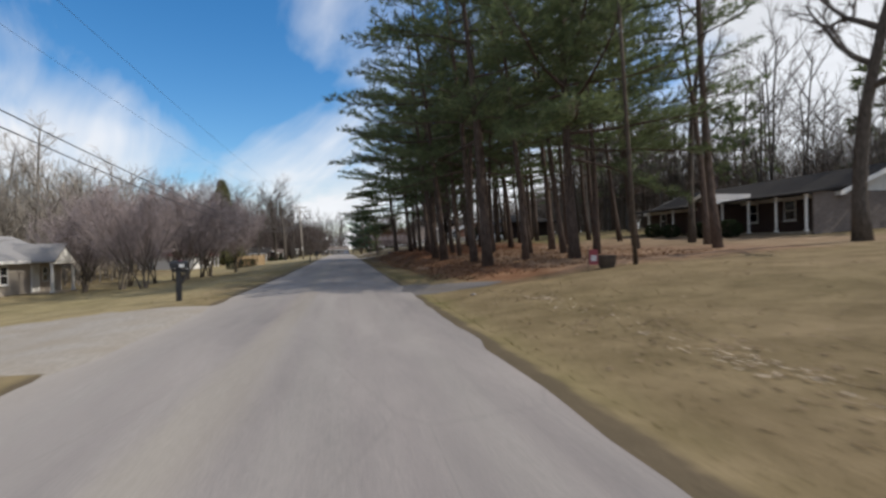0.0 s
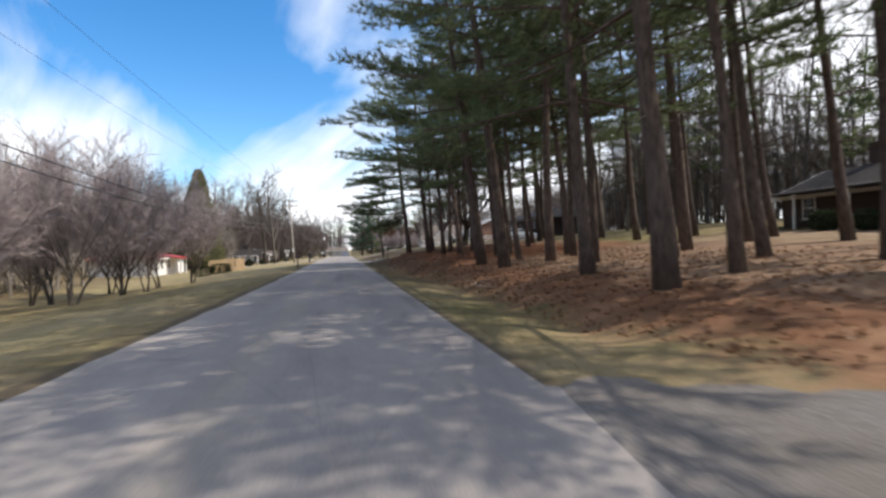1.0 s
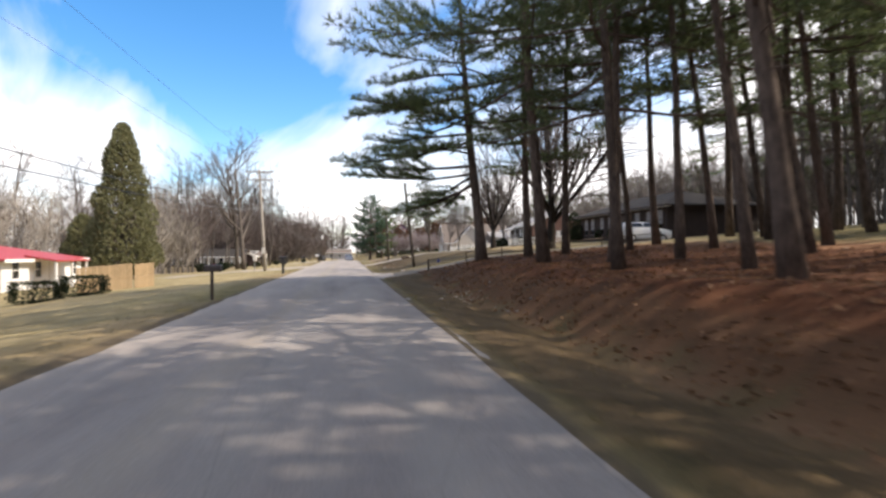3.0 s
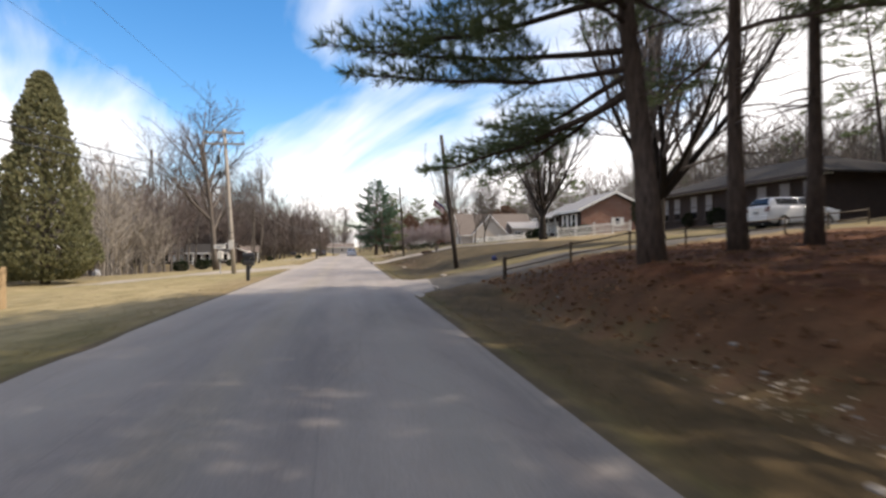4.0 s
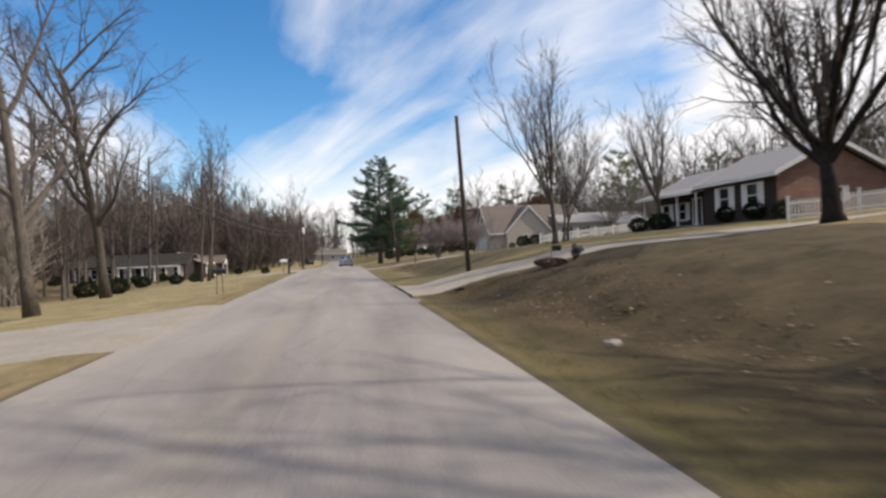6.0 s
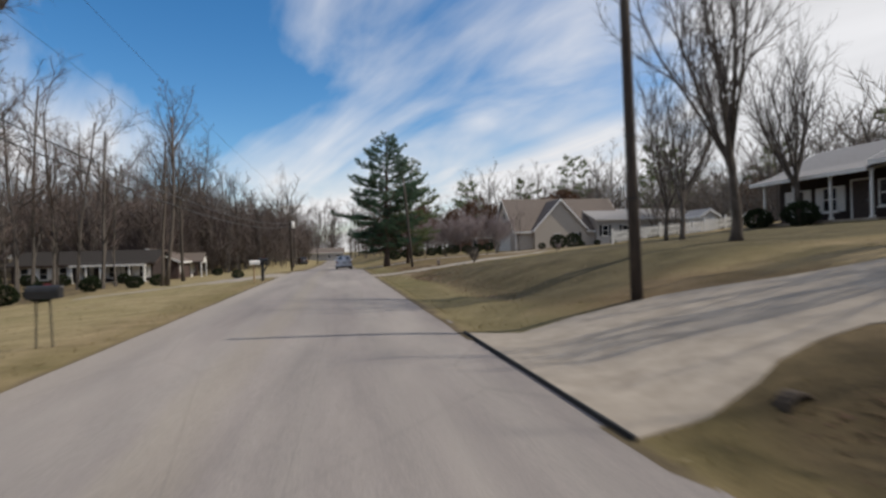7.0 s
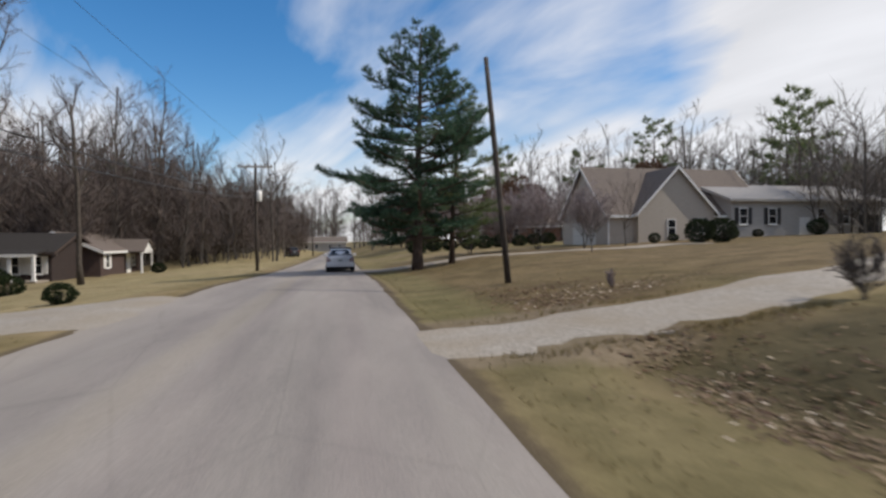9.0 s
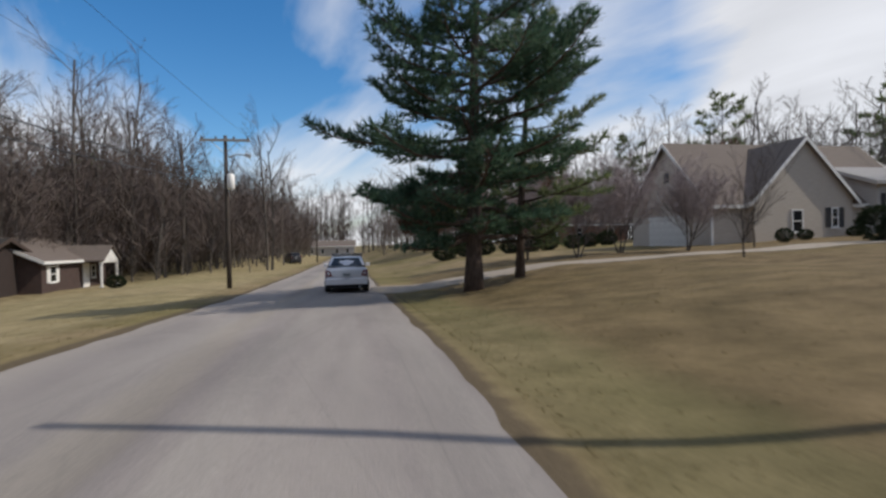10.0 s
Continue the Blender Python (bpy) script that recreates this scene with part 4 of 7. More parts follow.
# several pines at x 19-26, y 66-76 are added out of view for shade
GROVE = [(14.2, 71.0, 3), (17.5, 63.0, 2), (18.2, 75.0, 4), (41.0, 84.0, 2), (42.0, 90.0, 3), (40.5, 95.0, 4), (43.0, 80.0, 2), (14.6, 61.0, 1), (20.5, 69.0, 0), (7.2, 26.6, 1), (9.4, 27.0, 3), (12.9, 30.0, 4), (13.2, 26.4, 2), (11.9, 33.2, 3), (7.7, 31.6, 0), (9.4, 34.6, 2), (7.3, 39.3, 1), (9.6, 39.4, 4), (11.6, 41.2, 3),
         (7.4, 43.8, 0), (9.4, 43.4, 3), (12.3, 43.4, 4), (10.2, 50.2, 2), (10.6, 48.9, 4), (8.2, 47.8, 0), (11.0, 59.2, 3), (8.8, 55.5, 1), (11.5, 67.4, 2), (9.8, 64.5, 4), (8.3, 67.6, 1),
         (11.6, 73.0, 4), (9.6, 73.2, 0), (8.8, 62.3, 0), (11.7, 63.3, 3), (14.8, 36.5, 2), (15.4, 48.0, 4), (14.5, 56.0, 3), (26.0, 70.5, 4), (22.5, 62.0, 4), (19.6, 66.6, 2), (22.0, 71.0, 3), (24.6, 67.4, 4), (23.6, 75.6, 2), (19.4, 33.0, 4), (21.6, 39.0, 2), (22.6, 46.5, 3), (20.2, 49.5, 4), (18.8, 37.5, 3), (24.0, 54.0, 2), (21.4, 57.0, 4), (19.6, 26.0, 2), (16.8, 28.5, 4), (18.5, 42.0, 2), (15.5, 66.5, 3), (19.0, 56.0, 3), (17.5, 22.5, 3)]
PINE_LABEL = "tall pine with a bare reddish-brown trunk and dark green crown"
pine_src = [pine_thing(ms, pose(0, 0, -60), PINE_LABEL if i > 1 else "spreading roadside pine with long drooping dark green limbs", "pine grove") for i, ms in enumerate(EDGE_PINES + TALL_PINES)]
grng = random.Random(4)
used = set()
for gx, gy, kind_i in GROVE:
    s = grng.uniform(0.88, 1.12) if gy > 24.5 else 1.2
    mm = on_land(gx, gy) @ pose(0, 0, 0, grng.uniform(-3.0, 3.0), -grng.uniform(1.5, 6.0), 0) @ pose(0, 0, 0, 0, 0, grng.uniform(0, 360)) @ Matrix.Scale(s, 4)
    if kind_i in used:
        ob = copy_thing(pine_src[kind_i], mm)
        ob.matrix_basis = mm
    else:
        used.add(kind_i)
        pine_src[kind_i].matrix_basis = mm

# the pine at the end of the grove, with long limbs reaching over the road
gz = land(6.9, 72.6)
end_pine = pine(13, 17.0, 0.27, 0.34, 6.4, 30, size=0.36, dens=3.6, blades=14, wide=0.035, low=-0.08, rise_up=0.14, stubs=5,
                extra=[(5.0, (-6.3, 2.0, 5.7 - gz), 0.09), (4.6, (-6.2, 2.6, 4.9 - gz), 0.08), (6.2, (-7.2, 1.8, 6.6 - gz), 0.09), (4.1, (-4.6, 4.6, 3.6 - gz), 0.10), (7.4, (-6.0, -1.0, 8.2 - gz), 0.08), (8.4, (-6.4, 1.0, 9.3 - gz), 0.08), (9.6, (-5.4, -1.6, 10.4 - gz), 0.08), (5.6, (-4.6, -2.2, 6.6 - gz), 0.07), (4.5, (-3.7, 4.6, 3.9 - gz), 0.08), (4.2, (-3.0, 5.0, 3.4 - gz), 0.07)], bushy=0.34)
pine_thing(end_pine, on_land(6.9, 72.6, ry=-2.5), "roadside pine with long low limbs reaching over the road", "pine grove")

# the long limbs towards lower y are added to shade road and apron
first_pine = pine(14, 19.0, 0.26, 0.32, 6.8, 24, size=0.40, dens=3.0, blades=11, wide=0.042, low=-0.08, rise_up=0.14, stubs=5, bushy=0.42,
                  extra=[(5.6, (6.2, -2.6, 4.4), 0.1), (6.2, (5.4, -4.2, 5.6), 0.09), (5.0, (4.4, -3.0, 3.2), 0.08), (7.5, (1.0, -8.2, 7.8), 0.1), (8.4, (-4.6, -7.0, 8.4), 0.1),
                         (9.4, (-1.8, -8.6, 9.6), 0.1), (10.2, (3.0, -7.8, 10.2), 0.1), (7.0, (-5.6, -5.6, 6.4), 0.09), (11.5, (-4.0, -6.6, 11.8), 0.09), (12.2, (2.0, -7.0, 12.6), 0.09), (6.6, (-3.0, -7.4, 6.0), 0.09)])
pine_thing(first_pine, on_land(10.8, 23.9, ry=-2), "spreading pine at the end of the grove with low yellow-green limbs", "pine grove")

# the wide pine that stands alone near the road
pine_thing(pine(31, 13.4, 0.30, 0.14, 6.6, 84, size=0.36, dens=5.0, blades=11, wide=0.058, belly=2.2, conical=0.72, rise_up=0.42, low=-0.02, stubs=0, leaf="pine_big"),
           on_land(4.9, 158.4), "broad dark green white pine with upswept tiered limbs on the lawn")
pine_thing(pine(32, 11.0, 0.18, 0.12, 4.6, 54, size=0.36, dens=4.4, blades=9, wide=0.055, belly=3.0, conical=0.6, rise_up=0.35, stubs=0), on_land(7.5, 161.2), "smaller green pine beside a larger one")

# maples and other bare trees that stand alone
bare_tree(101, on_land(16.8, 88.3), 3.3, 0.5, (11, 8, 6, 6), BROAD, "large bare maple with a short trunk and wide arching limbs", bark="backlit_bark")
bare_tree(102, on_land(16.8, 105.4), 3.2, 0.36, (13, 8, 5, 7), dict(FORKED, share=((1.9, 2.9), (0.4, 0.6), (0.4, 0.6), (0.4, 0.7)), angle=((14, 62), (18, 40), (22, 45), (25, 55))), "bare maple with a rounded fan of limbs", bark="backlit_bark")
bare_tree(103, on_land(11.1, 116.4), 3.0, 0.17, (9, 6, 5, 6), UPRIGHT, "tall bare maple with many upright limbs")
bare_tree(115, on_land(15.25, 124.6), 2.6, 0.13, (8, 6, 6, 9), UPRIGHT, "bare forking tree on a sloping lawn")
bare_tree(116, on_land(17.7, 129.4), 2.6, 0.12, (7, 6, 6, 9), UPRIGHT, "bare forking tree on a sloping lawn")
bare_tree(104, on_land(25.0, 128.0), 3.2, 0.22, (8, 6, 6, 9), UPRIGHT, "bare tree with upright forking limbs behind a lawn")
bare_tree(105, on_land(-15.9, 129.6), 15.0, 0.30, (11, 7, 6, 9), dict(BARE, share=((0.4, 0.64), (0.45, 0.65), (0.4, 0.6), (0.4, 0.7)), wander=(0.12, 0.24, 0.26, 0.24, 0.2)), "tall old bare tree with crooked limbs on the lawn")
bare_tree(106, on_land(-14.6, 152.5), 15.0, 0.16, (9, 6, 6, 9), TALL, "tall slender bare tree by a drive")
bare_tree(107, on_land(-16.8, 158.5), 14.0, 0.15, (8, 6, 6, 9), TALL, "tall slender bare tree by a drive")
bare_tree(108, on_land(-18.6, 172.4), 13.5, 0.20, (8, 6, 6, 9), TALL, "tall slender bare tree by a drive")
bare_tree(109, on_land(-12.0, 113.2), 12.0, 0.24, (9, 6, 6, 9), BARE, "bare tree with knobbly forked limbs")
bare_tree(117, on_land(21.1, 29.4), 14.0, 0.2, (8, 6, 6, 9), TALL, "tall bare tree before a porch")
bare_tree(110, on_land(21.9, 19.1), 13.0, 0.32, (9, 6, 6, 9), dict(BARE, first=(0.5, 0.25, 0.2, 0.15, 0.1), angle=((35, 75), (25, 50), (25, 55), (25, 60))), "large bare tree in a front lawn")
bare_tree(111, on_land(22.0, 165.5), 2.0, 0.05, (6, 5, 4), FORKED, "small bare ornamental tree in a lawn", name="young_tree")
bare_tree(112, on_land(16.0, 159.0), 0.95, 0.05, (6, 5, 4), FORKED, "small bare ornamental tree in a lawn", name="young_tree")
bare_tree(118, on_land(8.1, 134.75), 0.32, 0.04, (10, 7, 5), FORKED, "bare bush of thin brown twigs beside a drive", name="bare_bush")
bare_tree(113, on_land(14.6, 138.9 - 2.2), 0.2, 0.04, (8, 6, 5), FORKED, "low bare bush of thin twigs beside a drive", name="bare_bush", twig="twig_red")
bare_tree(119, on_land(7.35, 106.1), 0.22, 0.03, (9, 7, 6), FORKED, "small upright tangle of thin brown twigs in a brush heap", name="bare_bush")
bare_tree(114, on_land(6.9, 139.8), 0.16, 0.03, (9, 7, 5), UPRIGHT, "small pointed brown dead bush on a lawn", name="bare_bush", bark="fence_wood", twig="twig_red")

# the row of multi-stemmed bare trees with dense mauve twigs
row_rng = random.Random(9)
ROW = [(-11.3, 57.8), (-14.4, 60.6), (-15.2, 55.6), (-12.2, 51.5), (-11.8, 46.5), (-15.6, 47.5), (-11.5, 40.5), (-14.8, 38.5), (-12.0, 34.5), (-19.5, 44.0), (-20.0, 54.0), (-18.5, 62.0), (-21.5, 49.0)]
row_src = [bare_tree(200 + i, pose(0, 0, -60), 1.7, 0.085, (6, 7, 7, 19), dict(FORKED, thin=0.0075, share=((2.0, 3.0), (0.4, 0.6), (0.4, 0.6), (0.4, 0.7))), "bare multi-stemmed tree with a dense haze of mauve twigs", stems=3, bark="grey_bark", twig="twig_red", group="row of bare trees") for i in range(2)]
for i, (rx_, ry_) in enumerate(ROW):
    mm = on_land(rx_, ry_, rz=row_rng.uniform(0, 360)) @ Matrix.Scale(row_rng.uniform(0.9, 1.15), 4)
    if i < 2:
        row_src[i].matrix_basis = mm
    else:
        copy_thing(row_src[i % 2], mm).matrix_basis = mm

for rx_, ry_, sc in ((13.2, 168.2, 0.7), (16.4, 169.4, 0.8), (19.8, 168.0, 0.72), (11.2, 171.0, 0.75)):
    mm = on_land(rx_, ry_, rz=row_rng.uniform(0, 360)) @ Matrix.Scale(sc, 4)
    copy_thing(row_src[0], mm).matrix_basis = mm

cone_evergreen(301, on_land(-22.8, 106.5), 16.2, 7.8, "tall cone-shaped cedar with olive and brown foliage", leaves=42000, size=0.34)
cone_evergreen(302, on_land(-29.0, 112.0), 7.0, 5.6, "rounded olive-green cedar at the edge of woods", leaves=9000)


# ---- woods behind, as one mass of bare trees ----
def low_tree(seed, height, kids, spec):
    """Corners, triangles and, for each one, 0 for wood and 1 for twigs."""
    w, tw = bare_tree_meshes(seed, height, height * 0.0085, kids, spec)

    def tris(f):
        return [t for q in f if len(q) < 5 for t in ([q] if len(q) == 3 else [q[:3], (q[0], q[2], q[3])])]

    wt3, tt3 = tris(w.f), tris(tw.f)
    o = len(w.v)
    all_t = wt3 + [tuple(i + o for i in t) for t in tt3]
    return np.array(w.v + tw.v), np.array(all_t), (np.arange(len(all_t)) >= len(wt3)).astype(int)


LOW = [low_tree(400 + i, 14.0 + i, (9, 7, 15), dict(TALL, thin=0.011, flat=2, wander=(0.07, 0.12, 0.16, 0.2, 0.2), first=(0.18, 0.2, 0.12, 0.1, 0.1), segs=(5, 3, 2, 1, 1), sides=(5, 3, 3, 3, 3))) for i in range(5)]
LOW_FAR = [low_tree(410 + i, 14.0 + i, (8, 6, 12), dict(TALL, thin=0.014, flat=1, wander=(0.05, 0.1, 0.12, 0.15, 0.15), first=(0.18, 0.2, 0.12, 0.1, 0.1), segs=(4, 2, 2, 1, 1), sides=(3, 3, 3, 3, 3))) for i in range(4)]
BRUSH = [low_tree(420 + i, 3.4, (12, 16), dict(TALL, thin=0.011, flat=1, wander=(0.08, 0.12, 0.16, 0.2, 0.2), segs=(4, 2, 1, 1, 1), sides=(4, 3, 3, 3, 3), first=(0.05, 0.15, 0.1, 0.1, 0.1), share=((0.5, 0.9), (0.4, 0.7), (0.4, 0.6), (0.4, 0.7)))) for i in range(3)]


def woods(name, spots, mat, label, seed, kinds, wood="woods_wood"):
    rng = np.random.RandomState(seed)
    vs, fs, ms, o = [], [], [], 0
    for x, y, s in spots:
        v, q, fine = kinds[rng.randint(len(kinds))]
        a = rng.uniform(0, 6.28)
        c, sn = math.cos(a), math.sin(a)
        w = rng.uniform(0.9, 1.35)
        p = np.stack([(v[:, 0] * c - v[:, 1] * sn) * s * w + x, (v[:, 0] * sn + v[:, 1] * c) * s * w + y, v[:, 2] * s + land(x, y)], 1)
        vs.append(p)
        fs.append(q + o)
        ms.append(fine)
        o += len(v)
    me = bpy.data.meshes.new(name)
    me.from_pydata(np.concatenate(vs).tolist(), [], np.concatenate(fs).tolist())
    me.materials.append(M[wood])
    me.materials.append(mat)
    me.polygons.foreach_set("material_index", np.concatenate(ms).tolist())
    tagged(new(name, me), label, "woods", kind="stuff")


wr = random.Random(17)
WEST_CLEAR = ((-32, 36, 56), (-33, 76, 118), (-44, 172, 191))
BRUSH_CLEAR = ((-30, 140, 152), (-43, 152, 172), (-50, 172, 191))


def west_ok(x, y, more=()):
    if abs((x + 18) * 0.83 + (y - 103) * 0.555) < 4 and y < 158:
        return False
    return not any(x > lim and lo < y < hi for lim, lo, hi in WEST_CLEAR + more)


spots_l = [(-25 - 36 * wr.random() ** 1.3, wr.uniform(20, 240), wr.uniform(0.55, 1.0)) for _ in range(390)]
spots_l = [(x, y, s * (1.3 if y > 145 else 0.72 if y > 98 else 0.95)) for x, y, s in spots_l]
woods("woods_west", [s for s in spots_l if west_ok(s[0], s[1]) and s[1] < 138], M["woods_west"], "bare pale grey winter woods behind the houses", 1, LOW, "pale_wood")
woods("woods_west", [s for s in spots_l if west_ok(s[0], s[1]) and s[1] >= 138], M["woods_red"], "bare brown winter woods behind low houses", 7, LOW)
spots_r = [(wr.uniform(44, 80), wr.uniform(20, 190), wr.uniform(0.4, 0.66)) for _ in range(250)] + [(wr.uniform(30, 78), wr.uniform(188, 250), wr.uniform(0.7, 1.1)) for _ in range(90)] \
    + [(wr.uniform(38, 50), wr.uniform(24, 74), wr.uniform(0.75, 1.1)) for _ in range(40)] + [(wr.uniform(27, 37), wr.uniform(50, 72), wr.uniform(0.8, 1.1)) for _ in range(18)] + [(wr.uniform(38, 48), wr.uniform(74, 97), wr.uniform(0.75, 1.05)) for _ in range(22)]
woods("woods_east", spots_r, M["woods_haze"], "bare grey-brown winter woods on the rise behind the houses", 2, LOW_FAR)
spots_f = [(wr.uniform(-75, -8), wr.uniform(200, 290), wr.uniform(0.7, 1.05)) for _ in range(120)] + [(wr.uniform(6, 80), wr.uniform(215, 300), wr.uniform(0.6, 1.0)) for _ in range(80)] \
    + [(wr.uniform(-40, 40), wr.uniform(306, 345), wr.uniform(1.0, 1.45)) for _ in range(80)]
woods("woods_north", spots_f, M["woods_red"], "bare reddish-brown winter woods at the end of the road", 3, LOW_FAR)
brush_w = [(-24.5 - 40 * wr.random() ** 1.6, wr.uniform(15, 250), wr.uniform(1.1, 3.0)) for _ in range(880)]
woods("thicket", [s for s in brush_w if west_ok(s[0], s[1]) and s[1] < 138], M["woods_west"], "dense grey-brown underbrush at the edge of the woods", 4, BRUSH, "pale_wood")
brush_v = [(-26 - 30 * wr.random() ** 1.5, wr.uniform(188, 245), wr.uniform(1.8, 3.6)) for _ in range(160)] + [(-9.5 - 20 * wr.random(), wr.uniform(196, 290), wr.uniform(1.2, 3.4)) for _ in range(200)]
woods("thicket", [s for s in brush_w if west_ok(s[0], s[1], BRUSH_CLEAR) and s[1] >= 138] + brush_v, M["woods_red"], "dense dark brown underbrush at the edge of the woods", 8, BRUSH)
brush_n = [(wr.uniform(-70, -9), wr.uniform(205, 280), wr.uniform(1.2, 2.6)) for _ in range(170)] + [(wr.uniform(7, 75), wr.uniform(212, 280), wr.uniform(1.0, 2.4)) for _ in range(190)] + [(wr.uniform(-30, 30), wr.uniform(306, 320), 2.4) for _ in range(50)]
woods("thicket", brush_n, M["woods_red"], "dense reddish-brown underbrush at the edge of the woods", 5, BRUSH)
brush_e = [(42 + 36 * wr.random() ** 1.4, wr.uniform(10, 215), wr.uniform(1.3, 2.8)) for _ in range(620)]
woods("thicket", brush_e, M["woods_haze"], "dense brown underbrush on the rise", 6, BRUSH)

def leafy_tree(seed, m, height, width, label):
    """A tree that keeps its brown leaves: trunk and an uneven crown of leaf clumps."""
    rng = random.Random(seed)
    ob = thing("oak_tree", m, label, "tree", "brown oaks")
    wood, tw = bare_tree_meshes(seed, height * 0.62, height * 0.02, (9, 6), dict(BARE, first=(0.25, 0.2, 0.2, 0.1, 0.1)))
    part("trunk", wood.mesh("trunk", M["grey_bark"], True), None, ob)
    lf = Buf()
    lumps = [(rand_dir(rng), rng.uniform(0.22, 0.4)) for _ in range(22)]
    for d, r in lumps:
        c = Vector((d.x * width * 0.34, d.y * width * 0.34, height * (0.60 + 0.27 * d.z)))
        for k in range(110):
            e = rand_dir(rng)
            tuft(lf, rng, c + e * (r * width * 0.5 * rng.uniform(0.5, 1.0)), e, 0.5, 3, 0.22, 0.8)
    part("foliage", lf.mesh("foliage", M["brown_leaf"]), None, ob, kind="stuff")
    part("twigs", tw.mesh("twigs", M["twig"]), None, ob, kind="stuff")
    return ob


for ox, oy, oh, ow in ((16.0, 206.0, 9.5, 9.0), (22.0, 199.0, 8.0, 7.5), (30.0, 212.0, 11.0, 10.0), (11.0, 214.0, 9.0, 8.0), (38.0, 190.0, 10.0, 9.0), (58.0, 165.0, 9.0, 9.0)):
    leafy_tree(int(ox * 10), on_land(ox, oy), oh, ow, "rounded tree with reddish-brown dead leaves still on")

far_pines = [pine(41, 15, 0.2, 0.35, 4.2, 24, size=0.8, dens=1.5, blades=7, wide=0.1), pine(42, 13, 0.2, 0.3, 3.8, 22, size=0.8, dens=1.5, blades=7, wide=0.1)]
FAR_PINES = [(44, 82), (47, 96), (45, 108), (50, 115), (52, 88), (48, 120), (55, 102), (50, 76), (57, 112), (46, 128), (50, 178), (56, 186), (44, 196), (63, 170), (70, 196), (38, 205), (60, 150), (28, 215), (54, 128), (48, 60), (52, 42), (44, 30), (40, 74), (46, 90), (-30, 212), (14, 222), (22, 232), (44, 52), (38, 62), (36, 24), (47, 70)]
far_src = [pine_thing(ms, pose(0, 0, -60), "distant dark green pine among bare woods", "far pines") for ms in far_pines]
for i, (fx, fy) in enumerate(FAR_PINES):
    mm = on_land(fx, fy, rz=wr.uniform(0, 360)) @ Matrix.Scale(wr.uniform(0.85, 1.15) * (0.58 if fx > 36 and 100 < fy < 140 else 1.0), 4)
    if i < 2:
        far_src[i].matrix_basis = mm
    else:
        copy_thing(far_src[i % 2], mm).matrix_basis = mm


# ---- houses ----
def volume(parent, u0, u1, d0, d1, eave, pitch, axis, wall, roof, over=0.45, hip=0.0, trim="white", gable_mat=None):
    """Walls, roof, fascia of one block. Front at d0. axis: the ridge runs along 'u' or 'd'. hip: how far the ridge ends are drawn in."""
    wb, rb = Buf(), Buf()
    wb.box(u0, d0, -0.8, u1, d1, eave)
    part("wall", wb, M[wall], parent)
    half = (d1 - d0) / 2 if axis == "u" else (u1 - u0) / 2
    top = eave + half * pitch
    ez = eave - over * pitch

    def P(a, c, z):
        return (a, c, z) if axis == "u" else (c, a, z)

    a0, a1, c0, c1 = (u0, u1, d0, d1) if axis == "u" else (d0, d1, u0, u1)
    cm = (c0 + c1) / 2
    A0, A1 = a0 - over, a1 + over
    if hip:
        h = half + over
        rb.prism([P(A0, c0 - over, ez), P(A1, c0 - over, ez), P(A1 - h, cm, top), P(A0 + h, cm, top)], (0, 0, 0.12))
        rb.prism([P(A0, c1 + over, ez), P(A1, c1 + over, ez), P(A1 - h, cm, top), P(A0 + h, cm, top)], (0, 0, 0.12))
        rb.prism([P(A0, c0 - over, ez), P(A0, c1 + over, ez), P(A0 + h, cm, top)], (0, 0, 0.12))
        rb.prism([P(A1, c0 - over, ez), P(A1, c1 + over, ez), P(A1 - h, cm, top)], (0, 0, 0.12))
    else:
        rb.prism([P(A0, c0 - over, ez), P(A1, c0 - over, ez), P(A1, cm, top), P(A0, cm, top)], (0, 0, 0.14))
        rb.prism([P(A0, c1 + over, ez), P(A1, c1 + over, ez), P(A1, cm, top), P(A0, cm, top)], (0, 0, 0.14))
        for aa, dd in ((a0, 0.12), (a1 - 0.12, 0.12)):
            gb = Buf()
            gb.prism([P(aa, c0, eave), P(aa, c1, eave), P(aa, cm, top - 0.02)], P(dd, 0, 0))
            part("gable", gb, M[gable_mat or wall], parent)
        for aa in (A0 - 0.03, A1):
            for cc in (c0 - over, c1 + over):
                fb = Buf()
                fb.prism([P(aa, cc, ez - 0.12), P(aa, cc, ez + 0.15), P(aa, cm, top + 0.15), P(aa, cm, top - 0.14)], P(0.03, 0, 0))
                part("barge_board", fb, M[trim], parent)
    for cc in (c0 - over - 0.03, c1 + over):
        fb = Buf()
        fb.prism([P(A0, cc, ez - 0.10), P(A1, cc, ez - 0.10), P(A1, cc, ez + 0.13), P(A0, cc, ez + 0.13)], P(0, 0.03, 0))
        part("fascia", fb, M[trim], parent)
    sb = Buf()
    sb.prism([P(A0 + 0.05, c0 - over + 0.02, ez - 0.03), P(A1 - 0.05, c0 - over + 0.02, ez - 0.03), P(A1 - 0.05, c0, ez - 0.03), P(A0 + 0.05, c0, ez - 0.03)], (0, 0, -0.03))
    part("soffit", sb, M["white_dirty"], parent)
    part("roof", rb, M[roof], parent)
    return top


FACES = {"front": lambda u, d, z: pose(u, d, z), "left": lambda u, d, z: pose(u, d, z, 0, 0, -90), "right": lambda u, d, z: pose(u, d, z, 0, 0, 90)}
cache = {}


